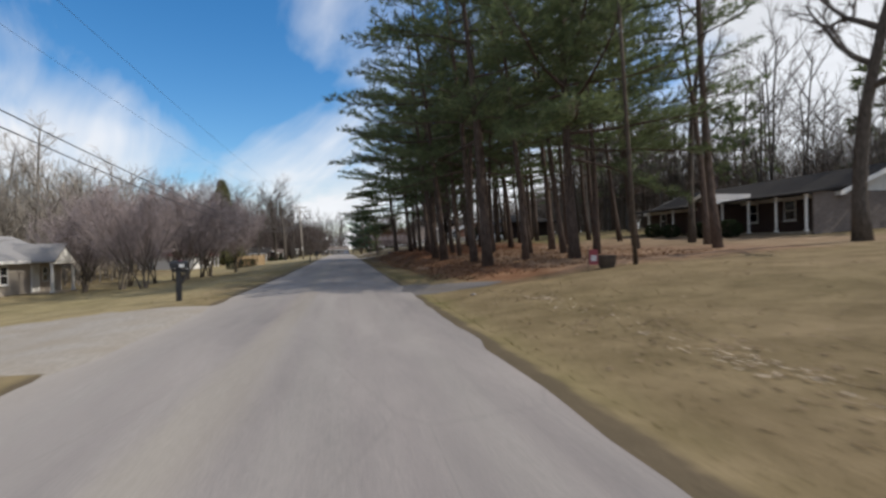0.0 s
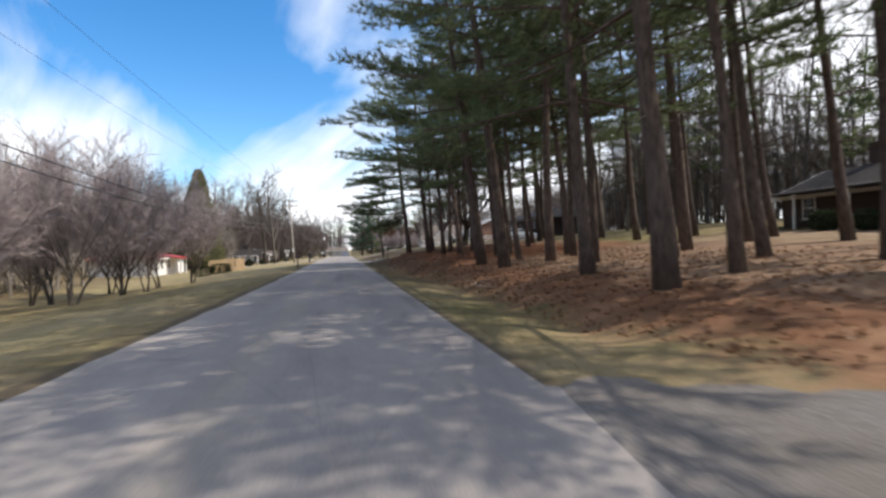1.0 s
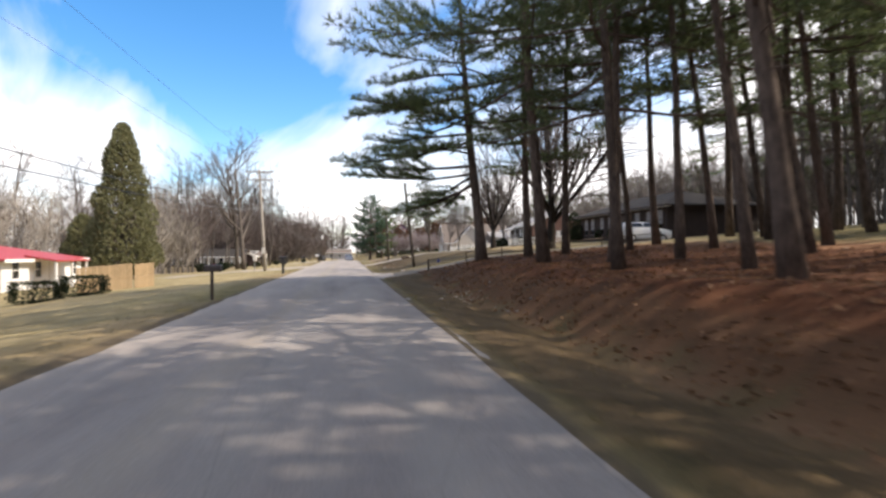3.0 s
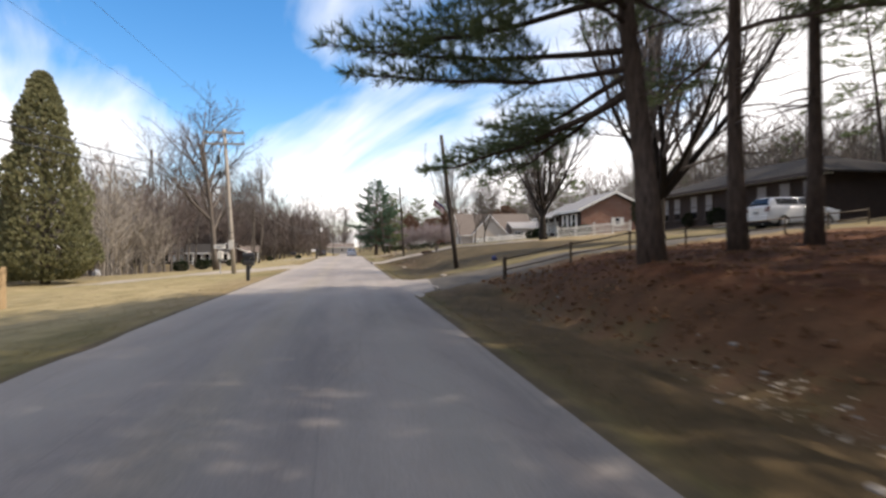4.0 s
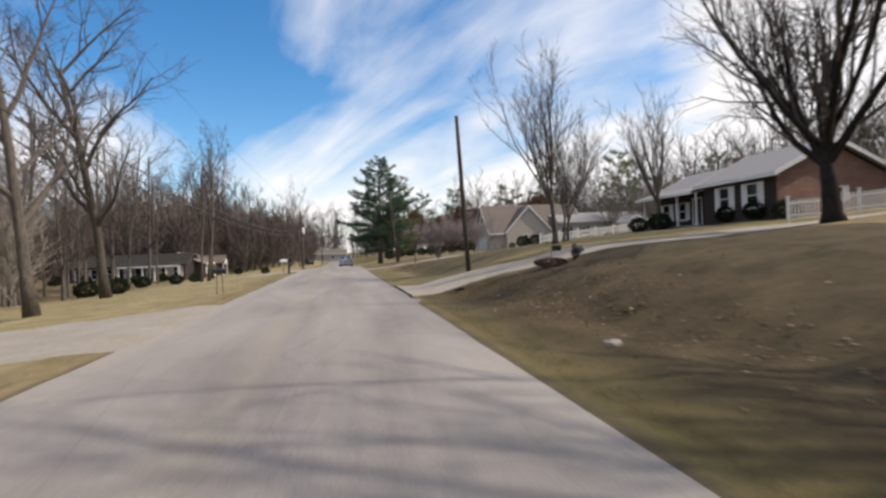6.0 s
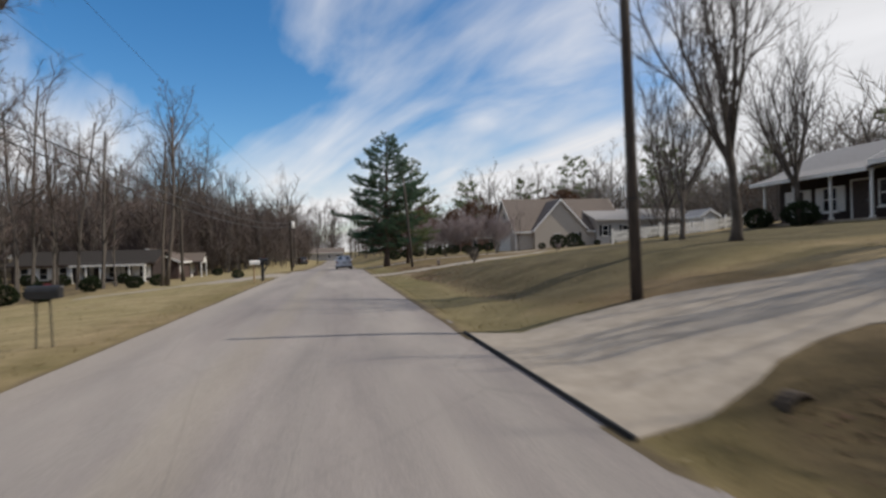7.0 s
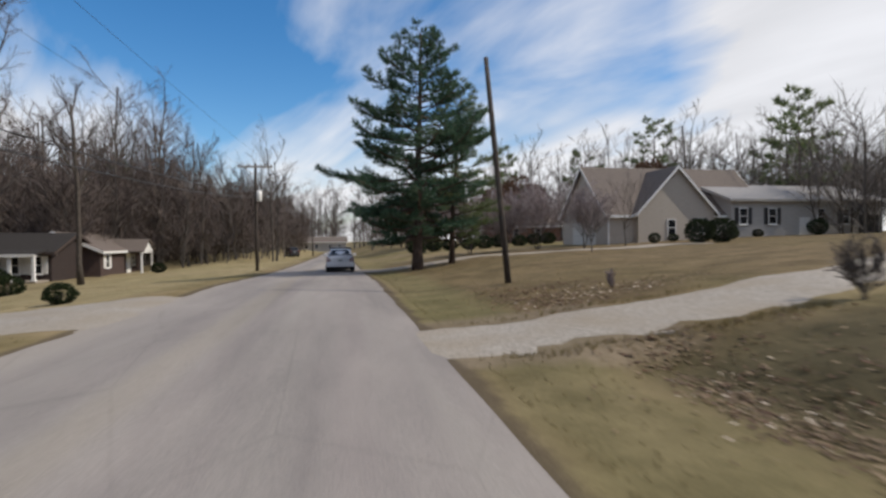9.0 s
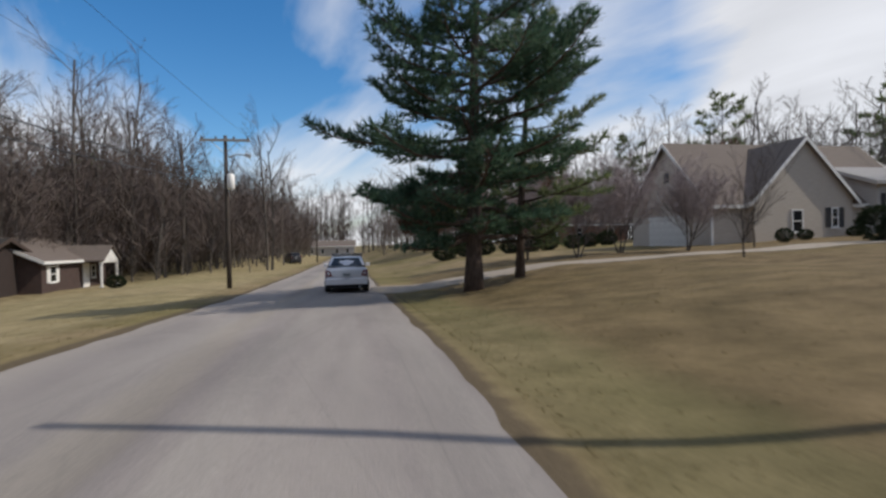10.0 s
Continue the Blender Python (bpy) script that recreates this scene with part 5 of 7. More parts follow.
def window(parent, face, u, d, z, w=0.95, h=1.35, shutters="", trim="white", blind=False):
    """Window with frame, sill, panes and shutters; sits on the wall at its middle bottom point."""
    key = (w, h, trim, blind)
    if key not in cache:
        f, s, p = Buf(), Buf(), Buf()
        t = 0.08
        for q in ((-w / 2, 0, -w / 2 + t, h), (w / 2 - t, 0, w / 2, h), (-w / 2 + t, 0, w / 2 - t, t), (-w / 2 + t, h - t, w / 2 - t, h), (-w / 2 + t, h / 2 - 0.03, w / 2 - t, h / 2 + 0.03)):
            f.box(q[0], -0.06, q[1], q[2], 0.03, q[3])
        s.bbox(-w / 2 - 0.06, -0.12, -0.07, w / 2 + 0.06, 0.0, -0.004, 0.012)
        p.box(-w / 2 + t, -0.02, t, w / 2 - t, 0.0, h / 2 - 0.03)
        p2 = Buf()
        p2.box(-w / 2 + t, -0.02, h / 2 + 0.03, w / 2 - t, 0.0, h - t)
        cache[key] = (fix(f.mesh("window", M[trim])), fix(s.mesh("sill", M[trim])), fix(p.mesh("pane", M["glass"])), fix(p2.mesh("pane", M["glass"])))
    ms = cache[key]
    ob = part("window", ms[0], None, parent, at=FACES[face](u, d, z))
    part("sill", ms[1], None, ob)
    part("pane", ms[2], None, ob)
    part("pane", ms[3], None, ob)
    # added pale panel that stands in for sky reflected in the glass
    if blind:
        bl = Buf()
        bl.box(-w / 2 + 0.1, -0.03, h * 0.3, w / 2 - 0.1, -0.021, h - 0.1)
        part("blind", bl, M["blind"], ob, "pale grey panel standing for sky reflected in the pane")
    if shutters:
        k2 = ("shutter", h, shutters)
        if k2 not in cache:
            b = Buf()
            b.box(-0.2, -0.04, 0, 0.2, 0.0, h)
            for i in range(int(h / 0.09)):
                b.box(-0.16, -0.055, 0.05 + i * 0.09, 0.16, -0.04, 0.10 + i * 0.09)
            cache[k2] = b.mesh("shutter", M[shutters])
        for sx in (-1, 1):
            part("shutter", cache[k2], None, ob, at=pose(sx * (w / 2 + 0.22), 0, 0))
    return ob


def door(parent, face, u, d, z, w=0.95, h=2.05, mat="white", name="door", trim="white"):
    f, b, k = Buf(), Buf(), Buf()
    for q in ((-w / 2 - 0.1, -w / 2), (w / 2, w / 2 + 0.1)):
        f.box(q[0], -0.06, 0, q[1], 0.0, h + 0.1)
    f.box(-w / 2, -0.06, h, w / 2, 0.0, h + 0.1)
    b.box(-w / 2, -0.03, 0, w / 2, 0.0, h)
    for i in range(2):
        for j in range(3):
            b.box(-w / 2 + 0.12 + i * w / 2, -0.045, 0.2 + j * h / 3.3, -0.08 + i * w / 2, -0.03, 0.05 + (j + 1) * h / 3.3)
    k.tube([(w / 2 - 0.1, -0.03, 1.0), (w / 2 - 0.1, -0.09, 1.0)], [0.03, 0.03], 8)
    ob = part(name, b, M[mat], parent, at=FACES[face](u, d, z))
    part("door_frame", f, M[trim], ob)
    part("handle", k, M["steel"], ob)


def posts(parent, us, d, z0, z1, w=0.13, mat="white"):
    for u in us:
        b = Buf()
        b.bbox(u - w / 2, d - w / 2, z0, u + w / 2, d + w / 2, z1, 0.015)
        b.box(u - w * 0.75, d - w * 0.75, z0, u + w * 0.75, d + w * 0.75, z0 + 0.12)
        b.box(u - w * 0.75, d - w * 0.75, z1 - 0.1, u + w * 0.75, d + w * 0.75, z1)
        part("porch_post", b, M[mat], parent, "white porch post")


def chimney(parent, u, d, z0, z1, mat="brick"):
    b = Buf()
    b.box(u - 0.4, d - 0.3, z0, u + 0.4, d + 0.3, z1)
    b.box(u - 0.46, d - 0.36, z1 - 0.22, u + 0.46, d + 0.36, z1 - 0.06)
    part("chimney", b, M[mat], parent)


def slab_part(parent, name, u0, u1, d0, d1, z0, z1, mat):
    b = Buf()
    b.bbox(u0, d0, z0, u1, d1, z1, 0.015)
    return part(name, b, M[mat], parent)


EAST, WEST = -90, 90    # houses east of the road face west and the other way round


def ranch_a():
    """Brick ranch by the grove: deep porch with posts, grey end with a pale hipped gable."""
    h = thing("house", pose(26.6, 46.0, land(26.6, 31) - 0.05, 0, 0, EAST), "low brick ranch house with a dark roof and deep shaded porch", "house")
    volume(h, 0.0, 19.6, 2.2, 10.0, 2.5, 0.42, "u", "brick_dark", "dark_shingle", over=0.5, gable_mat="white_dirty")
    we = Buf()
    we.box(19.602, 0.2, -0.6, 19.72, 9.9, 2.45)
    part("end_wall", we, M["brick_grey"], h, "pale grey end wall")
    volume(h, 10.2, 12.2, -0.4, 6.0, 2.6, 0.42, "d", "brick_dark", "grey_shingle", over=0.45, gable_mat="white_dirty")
    pr = Buf()
    pr.prism([(0, -0.3, 2.30), (19.9, -0.3, 2.30), (19.9, 3.0, 2.75), (0, 3.0, 2.75)], (0, 0, 0.12))
    part("porch_roof", pr, M["dark_shingle"], h)
    slab_part(h, "porch_floor", 0.0, 19.5, -0.1, 2.2, -0.6, 0.12, "concrete")
    posts(h, (0.2, 3.1, 6.6, 10.0, 12.4, 14.9, 17.2, 19.4), 0.0, 0.12, 2.32)
    for u in (2.0, 8.0, 12.8):
        window(h, "front", u, 2.2, 0.9)
    door(h, "front", 10.4, 2.2, 0.12)
    window(h, "front", 16.0, 2.2, 0.9)
    window(h, "right", 19.72, 6.4, 1.1, w=0.8, h=0.9)
    chimney(h, 3.0, 6.5, 3.0, 5.6, "brick_dark")


def house_c():
    """Dark brick house behind the parked car."""
    h = thing("house", pose(27.5, 105.3, land(27.5, 98) - 0.05, 0, 0, EAST), "dark brick house with brown-framed windows in deep shade", "house")
    # deep shade is painted into both the wall and the roof colour
    volume(h, 0.0, 17.2, 0.0, 9.0, 3.1, 0.34, "u", "brick_shaded", "dark_shingle", over=0.7, hip=1, trim="rust_brown")
    for u in (1.6, 3.2, 5.4, 7.2, 12.5, 14.4, 16.2):
        window(h, "front", u, 0.0, 0.75, w=0.95, h=1.9, trim="rust_brown", blind=True)
    door(h, "front", 10.0, 0.0, 0.3, mat="rust_brown", trim="rust_brown")
    slab_part(h, "step", 9.2, 10.8, -1.2, -0.002, -0.5, 0.28, "concrete")
    window(h, "left", 0.0, 4.0, 0.95, trim="rust_brown")


def ranch_d():
    """Red brick ranch with a recessed porch and shutters."""
    h = thing("house", pose(25.6, 131.3, land(26.5, 122) - 0.1, 0, 0, EAST), "red brick ranch house with grey roof and white shutters", "house")
    # front walls use the brick darkened for shade; the lit end stays red
    volume(h, 0.0, 7.5, 1.4, 8.2, 2.95, 0.46, "u", "brick_shaded", "grey_shingle", over=0.5)
    volume(h, 7.5, 13.9, 0.2, 8.4, 3.0, 0.46, "u", "brick_shaded", "grey_shingle", over=0.5)
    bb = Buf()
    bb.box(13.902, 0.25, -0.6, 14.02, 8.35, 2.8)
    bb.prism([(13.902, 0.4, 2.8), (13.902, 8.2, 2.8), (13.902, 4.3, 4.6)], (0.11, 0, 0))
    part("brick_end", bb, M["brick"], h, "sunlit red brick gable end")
    pr = Buf()
    pr.prism([(-0.4, -0.4, 2.45), (7.0, -0.4, 2.45), (7.0, 2.2, 3.22), (-0.4, 2.2, 3.22)], (0, 0, 0.13))
    part("porch_roof", pr, M["grey_shingle"], h)
    fb = Buf()
    fb.box(-0.4, -0.45, 2.38, 7.0, -0.41, 2.58)
    part("porch_fascia", fb, M["white"], h)
    slab_part(h, "porch_floor", 0.0, 7.3, -0.2, 1.4, -0.6, 0.1, "concrete")
    posts(h, (0.3, 2.4, 4.7, 6.9), 0.0, 0.1, 2.5)
    for u in (1.3, 3.4):
        window(h, "front", u, 1.4, 0.6, h=1.4, shutters="white")
    door(h, "front", 5.2, 1.4, 0.1, mat="rust_brown")
    window(h, "front", 6.6, 1.4, 0.7, h=1.4)
    for u in (9.6, 12.1):
        window(h, "front", u, 0.2, 0.9, w=1.0, h=1.6, shutters="white")
    window(h, "right", 14.02, 4.6, 1.1, w=0.7, h=0.9, shutters="white")
    chimney(h, 5.0, 5.5, 3.9, 5.3)


def house_e():
    """Long pale house with a steep front gable; faces along the road."""
    z = 0.95
    h = thing("house", pose(23.3, 170.0, z), "long pale house with a steep front gable and brown roof", "house")
    volume(h, 0.0, 16.0, 0.6, 10.0, 2.85, 0.95, "u", "siding", "brown_shingle", over=0.35)
    volume(h, 2.5, 9.9, 0.0, 6.0, 2.95, 1.05, "d", "siding", "brown_shingle", over=0.3)
    volume(h, 11.4, 27.5, -0.3, 8.4, 4.1, 0.36, "u", "siding_grey", "grey_shingle", over=0.4, trim="siding_grey")
    window(h, "front", 5.7, 0.0, 0.8, w=0.85, h=1.5)
    window(h, "front", 8.5, 0.0, 1.1, w=0.55, h=1.3, shutters="shutter")
    for u in (12.6, 15.6, 23.5):
        window(h, "front", u, -0.3, 1.8, w=0.9, h=1.5, shutters="shutter")
    door(h, "front", 19.0, -0.3, 0.3)
    window(h, "front", 20.8, -0.3, 1.8, w=0.9, h=1.5)
    # flat dark panel on the wall stands for the carport's shaded inside
    dk = Buf()
    dk.box(25.0, -0.33, 0.0, 27.2, -0.29, 2.7)
    part("carport_opening", dk, M["dark_void"], h, "dark panel painting the shade inside a carport")
    g = Buf()
    g.box(-2.4, -0.04, 0.0, 2.4, 0.0, 2.2)
    gd = part("garage_door", g, M["white_dirty"], h, at=FACES["left"](0.0, 5.2, 0.0))
    g = Buf()
    g.bbox(0.0, -0.06, 0.0, 0.7, -0.041, 0.46, 0.008)
    panel_me = fix(g.mesh("panel", M["white_dirty"]))
    for i in range(4):
        for j in range(6):
            part("panel", panel_me, None, gd, at=pose(-2.35 + j * 0.79, 0, 0.06 + i * 0.54))
    f = Buf()
    f.box(-0.03, 0.5, 0, 0.08, 0.6, 2.85)
    part("corner_board", f, M["white"], h)
    v = Buf()
    v.box(-0.3, -0.05, 0, 0.3, 0.0, 0.7)
    part("attic_vent", v, M["shutter"], h, at=FACES["left"](0.0, 5.3, 4.6))


def brick_f():
    h = thing("house", pose(24.5, 206.0, land(24, 200), 0, 0, 0), "low red brick house with a pale roof beyond the lawn", "house")
    volume(h, 0.0, 13.0, 0.0, 8.0, 2.7, 0.4, "u", "brick", "brown_shingle")
    for u in (2.5, 6.0, 10.5):
        window(h, "front", u, 0.0, 0.9)


def shed_white():
    h = thing("shed", pose(34.3, 148.2, land(34.3, 148) - 0.1), "small white gabled shed behind a picket fence", "shed")
    volume(h, 0.0, 1.9, 0.0, 2.6, 1.9, 0.6, "d", "white_dirty", "grey_shingle", over=0.2)
    door(h, "front", 0.95, 0.0, 0.05, w=0.8, h=1.65)
    window(h, "left", 0.0, 1.3, 0.8, w=0.6, h=0.7)


def portico_house(x, y, width, group_label, wall="siding", roof="grey_shingle", big=False):
    """House west of the road with a white gabled portico."""
    h = thing("house", pose(x, y, land(x, y + width / 2) - 0.1, 0, 0, WEST), group_label, "house")
    volume(h, 0.0, width, 0.0, 8.0, 2.7, 0.45, "u", wall, roof)
    p0 = width - 5.2
    volume_gable = Buf()
    volume_gable.prism([(p0, -1.9, 2.5), (p0 + 3.4, -1.9, 2.5), (p0 + 1.7, -1.9, 3.7)], (0, 0.12, 0))
    part("portico_gable", volume_gable, M["white"], h, "white portico gable")
    rf = Buf()
    for a, c in ((p0 - 0.2, p0 + 1.7), (p0 + 3.6, p0 + 1.7)):
        rf.prism([(a, -2.1, 2.42), (a, 1.5, 2.42), (c, 1.5, 3.78), (c, -2.1, 3.78)], (0, 0, 0.12))
    part("portico_roof", rf, M[roof], h)
    bm_ = Buf()
    bm_.box(p0, -1.85, 2.3, p0 + 3.4, -1.65, 2.5)
    part("beam", bm_, M["white"], h)
    posts(h, (p0 + 0.12, p0 + 3.28), -1.75, 0.1, 2.3, 0.18)
    slab_part(h, "porch_floor", p0 - 0.1, p0 + 3.5, -2.0, -0.002, -0.6, 0.1, "concrete")
    door(h, "front", p0 + 1.2, 0.0, 0.12)
    window(h, "front", p0 + 2.6, 0.0, 0.9, w=0.8, h=1.2)
    for k in range(int((p0 - 1) // 2.6)):
        window(h, "front", 1.6 + 2.6 * k, 0.0, 0.9, shutters="white" if big else "")
    window(h, "left", 0.0, 4.0, 0.9)
    return h


def red_house():
    h = thing("house", pose(-23.0, 87.2, land(-23, 92) - 0.1, 0, 0, WEST), "white cottage with a bright red metal roof", "house")
    volume(h, 0.0, 11.0, 0.0, 8.0, 2.35, 0.23, "u", "white", "red_roof", hip=1)
    pr = Buf()
    pr.prism([(3.0, -2.0, 2.15), (8.0, -2.0, 2.15), (8.0, 0.2, 2.55), (3.0, 0.2, 2.55)], (0, 0, 0.1))
    part("porch_roof", pr, M["red_roof"], h)
    posts(h, (3.2, 5.5, 7.8), -1.8, 0.1, 2.2, 0.15)
    slab_part(h, "porch_floor", 3.0, 8.0, -2.0, -0.002, -0.6, 0.1, "concrete")
    for u in (1.5, 4.3, 9.6):
        window(h, "front", u, 0.0, 0.9)
    door(h, "front", 6.4, 0.0, 0.12)


def ranch_l3():
    h = thing("house", pose(-41.5, 181.0, land(-30, 181)), "long low dark brick ranch house with white columns and shutters", "house")
    volume(h, 0.0, 16.8, 0.0, 8.0, 2.6, 0.4, "u", "brick_shaded", "dark_shingle", over=0.5, trim="rust_brown")
    pr = Buf()
    pr.prism([(7.6, -2.2, 2.3), (16.6, -2.2, 2.3), (16.6, 0.1, 2.7), (7.6, 0.1, 2.7)], (0, 0, 0.12))
    part("porch_roof", pr, M["dark_shingle"], h)
    fb = Buf()
    fb.box(7.6, -2.25, 2.18, 16.6, -2.21, 2.42)
    part("porch_fascia", fb, M["white"], h)
    slab_part(h, "porch_floor", 7.6, 16.6, -2.1, -0.002, -0.6, 0.1, "concrete")
    posts(h, (7.8, 9.5, 11.2, 12.9, 14.6, 16.4), -2.0, 0.1, 2.32, 0.24)
    for u in (1.5, 3.7, 6.0, 8.7, 11.9, 13.8, 15.6):
        window(h, "front", u, 0.0, 0.6, w=1.0, h=1.6, shutters="white")


def far_house():
    h = thing("house", pose(-12.0, 296.0, land(-6, 296)), "distant pale house across the end of the road", "house")
    volume(h, 0.0, 14.0, 0.0, 8.0, 3.0, 0.4, "u", "siding_grey", "brown_shingle")
    for u in (2, 5, 9, 12):
        window(h, "front", u, 0.0, 0.9)


ranch_a()
house_c()
ranch_d()
house_e()
brick_f()
shed_white()
portico_house(-24.0, 41.0, 9.5, "small house with a grey roof and white gabled portico")
portico_house(-23.0, 186.5, 11.0, "house with a brown roof and white gabled portico", wall="brick_dark", roof="brown_shingle", big=True)
red_house()
ranch_l3()
far_house()


# ---- poles and wires ----
def pole(x, y, top, label, r=0.13, mat="pole", name="utility_pole", arms=0, extra=True):
    """A wooden pole from its foot to the point top."""
    z = land(x, y)
    ob = thing(name, pose(x, y, z), label, "pole")
    t = Vector(top) - Vector((x, y, z))
    b = Buf()
    foot = -t.normalized() * 0.25
    b.tube([foot, t * 0.35, t * 0.7, t], [r, r * 0.9, r * 0.8, r * 0.7], 12)
    part("shaft", b, M[mat], ob, smooth=True)
    d = t.normalized()
    if extra:
        for f in (0.28, 0.45):
            c = Buf()
            q = t * f
            c.tube([q - d * 0.02, q + d * 0.02], [r * 0.96, r * 0.96], 12)
            part("band", c, M["iron"], ob)
    for k in range(arms):
        a = Buf()
        q = t - d * (0.25 + 0.75 * k)
        a.box(q.x - 1.25, q.y - 0.16, q.z - 0.06, q.x + 1.25, q.y - 0.04, q.z + 0.06)
        arm = part("crossarm", a, M["pole_pale"], ob)
        for s in (-1.15, -0.45, 0.45, 1.15):
            i = Buf()
            i.tube([(q.x + s, q.y - 0.1, q.z + 0.06), (q.x + s, q.y - 0.1, q.z + 0.13), (q.x + s, q.y - 0.1, q.z + 0.2)], [0.03, 0.055, 0.025], 8)
            part("insulator", i, M["rust_brown"], arm)
        for s in (-1, 1):
            br = Buf()
            br.tube([(q.x + s * 0.7, q.y - 0.12, q.z - 0.05), (q.x + s * 0.12, q.y - 0.1, q.z - 0.6)], [0.02, 0.02], 5)
            part("brace", br, M["steel"], arm)
    return ob, t


pole(9.6, 16.5, (9.0, 16.2, 9.6), "thin leaning weathered pole with a dark foot beside a lawn", 0.085, "fence_wood", "lean_pole", extra=False)
flag_pole, fp = pole(5.2, 86.7, (4.47, 86.4, 6.75), "dark wooden pole leaning over the verge with a small banner", 0.12)
pole(5.22, 111.95, (4.86, 111.55, 7.05), "dark wooden pole leaning over the verge at a driveway", 0.11)
pole(5.5, 143.4, (5.05, 144.1, 7.1), "weathered wooden pole leaning over the lawn", 0.1)
lp2, _ = pole(-7.4, 98.1, (-8.0, 98.7, 9.4), "pale wooden utility pole with crossarms", 0.15, "pole_pale", arms=2)
lp3, lp3t = pole(-5.6, 170.0, (-5.65, 170.0, 7.4), "grey wooden utility pole with a white transformer", 0.13, arms=1)
pole(-8.6, -14.0, (-8.8, -14.0, 9.2), "wooden utility pole with a crossarm", 0.15, arms=1)
pole(-5.0, 236.0, (-5.0, 236.0, 8.5), "distant wooden utility pole", 0.13, arms=1)
pole(9.0, 186.0, (8.8, 186.0, 7.0), "dark wooden pole beyond a driveway", 0.12)

tb = Buf()
tb.tube([(0.25, -0.28, 5.2), (0.25, -0.28, 5.25), (0.25, -0.28, 5.95), (0.25, -0.28, 6.0)], [0.14, 0.19, 0.19, 0.12], 14)
tr_ob = part("transformer", tb, M["white"], lp3, "white transformer can", smooth=True)
tb = Buf()
tb.tube([(0.25, -0.28, 6.0), (0.25, -0.28, 6.18)], [0.035, 0.02], 8)
part("bushing", tb, M["steel"], tr_ob)
tb = Buf()
tb.tube([(0.1, 0.0, 6.9), (0.5, -0.1, 7.05), (1.0, -0.25, 7.0)], [0.03, 0.03, 0.03], 6)
tb.tube([(1.0, -0.25, 7.02), (1.25, -0.3, 6.93)], [0.09, 0.11], 8)
part("street_light_arm", tb, M["steel"], lp3)
# equipment on the crossarm pole
for zz, dx in ((6.2, -0.55), (7.2, -0.66)):
    e = Buf()
    e.bbox(dx - 0.32, 0.0, zz, dx - 0.12, 0.2, zz + 0.55, 0.03)
    part("cutout_box", e, M["iron"], lp2)
mk = Buf()
mk.box(-0.28, -0.16, 1.6, 0.02, -0.145, 2.2)
part("marker_plate", mk, M["white_dirty"], lp2)


def wire(a, b, sag, label="thin black overhead wire", r=0.014):
    a, b = Vector(a), Vector(b)
    pts = []
    for i in range(25):
        f = i / 24
        p = a.lerp(b, f)
        p.z -= sag * 4 * f * (1 - f)
        pts.append(p)
    buf = Buf()
    buf.tube(pts, [r] * 25, 5, cap=False)
    ob = new("overhead_wire", buf.mesh("overhead_wire", M["black"]))
    tagged(ob, label, "wire", "overhead wires", "structure")


for off in (-1.15, 1.15):
    wire((-8.8 + off, -14.1, 9.15), (-8.0 + off, 98.6, 9.35), 1.3, "thin overhead power wire", 0.006)
    wire((-8.0 + off, 98.6, 9.35), (-5.65 + off, 169.9, 7.35), 1.0, "thin overhead power wire", 0.006)
for dz in (0.0, 0.42):
    wire((-8.6, -14.0, 7.2 + dz), (-7.75, 98.4, 5.6 + dz), 2.8, "thick black telephone cable between poles", 0.018)
    wire((-7.75, 98.4, 5.6 + dz), (-5.65, 170.0, 4.9 + dz), 1.7, "thick black telephone cable between poles", 0.018)

# banner on its bracket
bk = Buf()
q = fp * 0.425
bk.tube([q, q + Vector((-0.8, -0.05, 0.68))], [0.018, 0.014], 6)
part("bracket", bk, M["steel"], flag_pole)
for i in range(5):
    c = Buf()
    dn = Vector((-0.022, 0, -0.062))
    line = [q + Vector((-0.76 + 0.52 * k / 6, -0.05 + 0.05 * math.sin(k / 6 * 7), 0.63 - 0.44 * k / 6)) for k in range(7)]
    pts = [p + dn * h + Vector((0, th, 0)) for p in line for h, th in ((i, 0), (i + 0.96, 0), (i + 0.96, 0.008), (i, 0.008))]
    c.add(pts, [tuple(4 * k + a for a in (w, (w + 1) % 4)) + tuple(4 * k + 4 + a for a in ((w + 1) % 4, w)) for k in range(6) for w in range(4)] + [(0, 1, 2, 3), (27, 26, 25, 24)])
    part("banner_strip", c, M[("flag_blue", "flag_red", "flag_white", "flag_red", "flag_white")[i]], flag_pole)


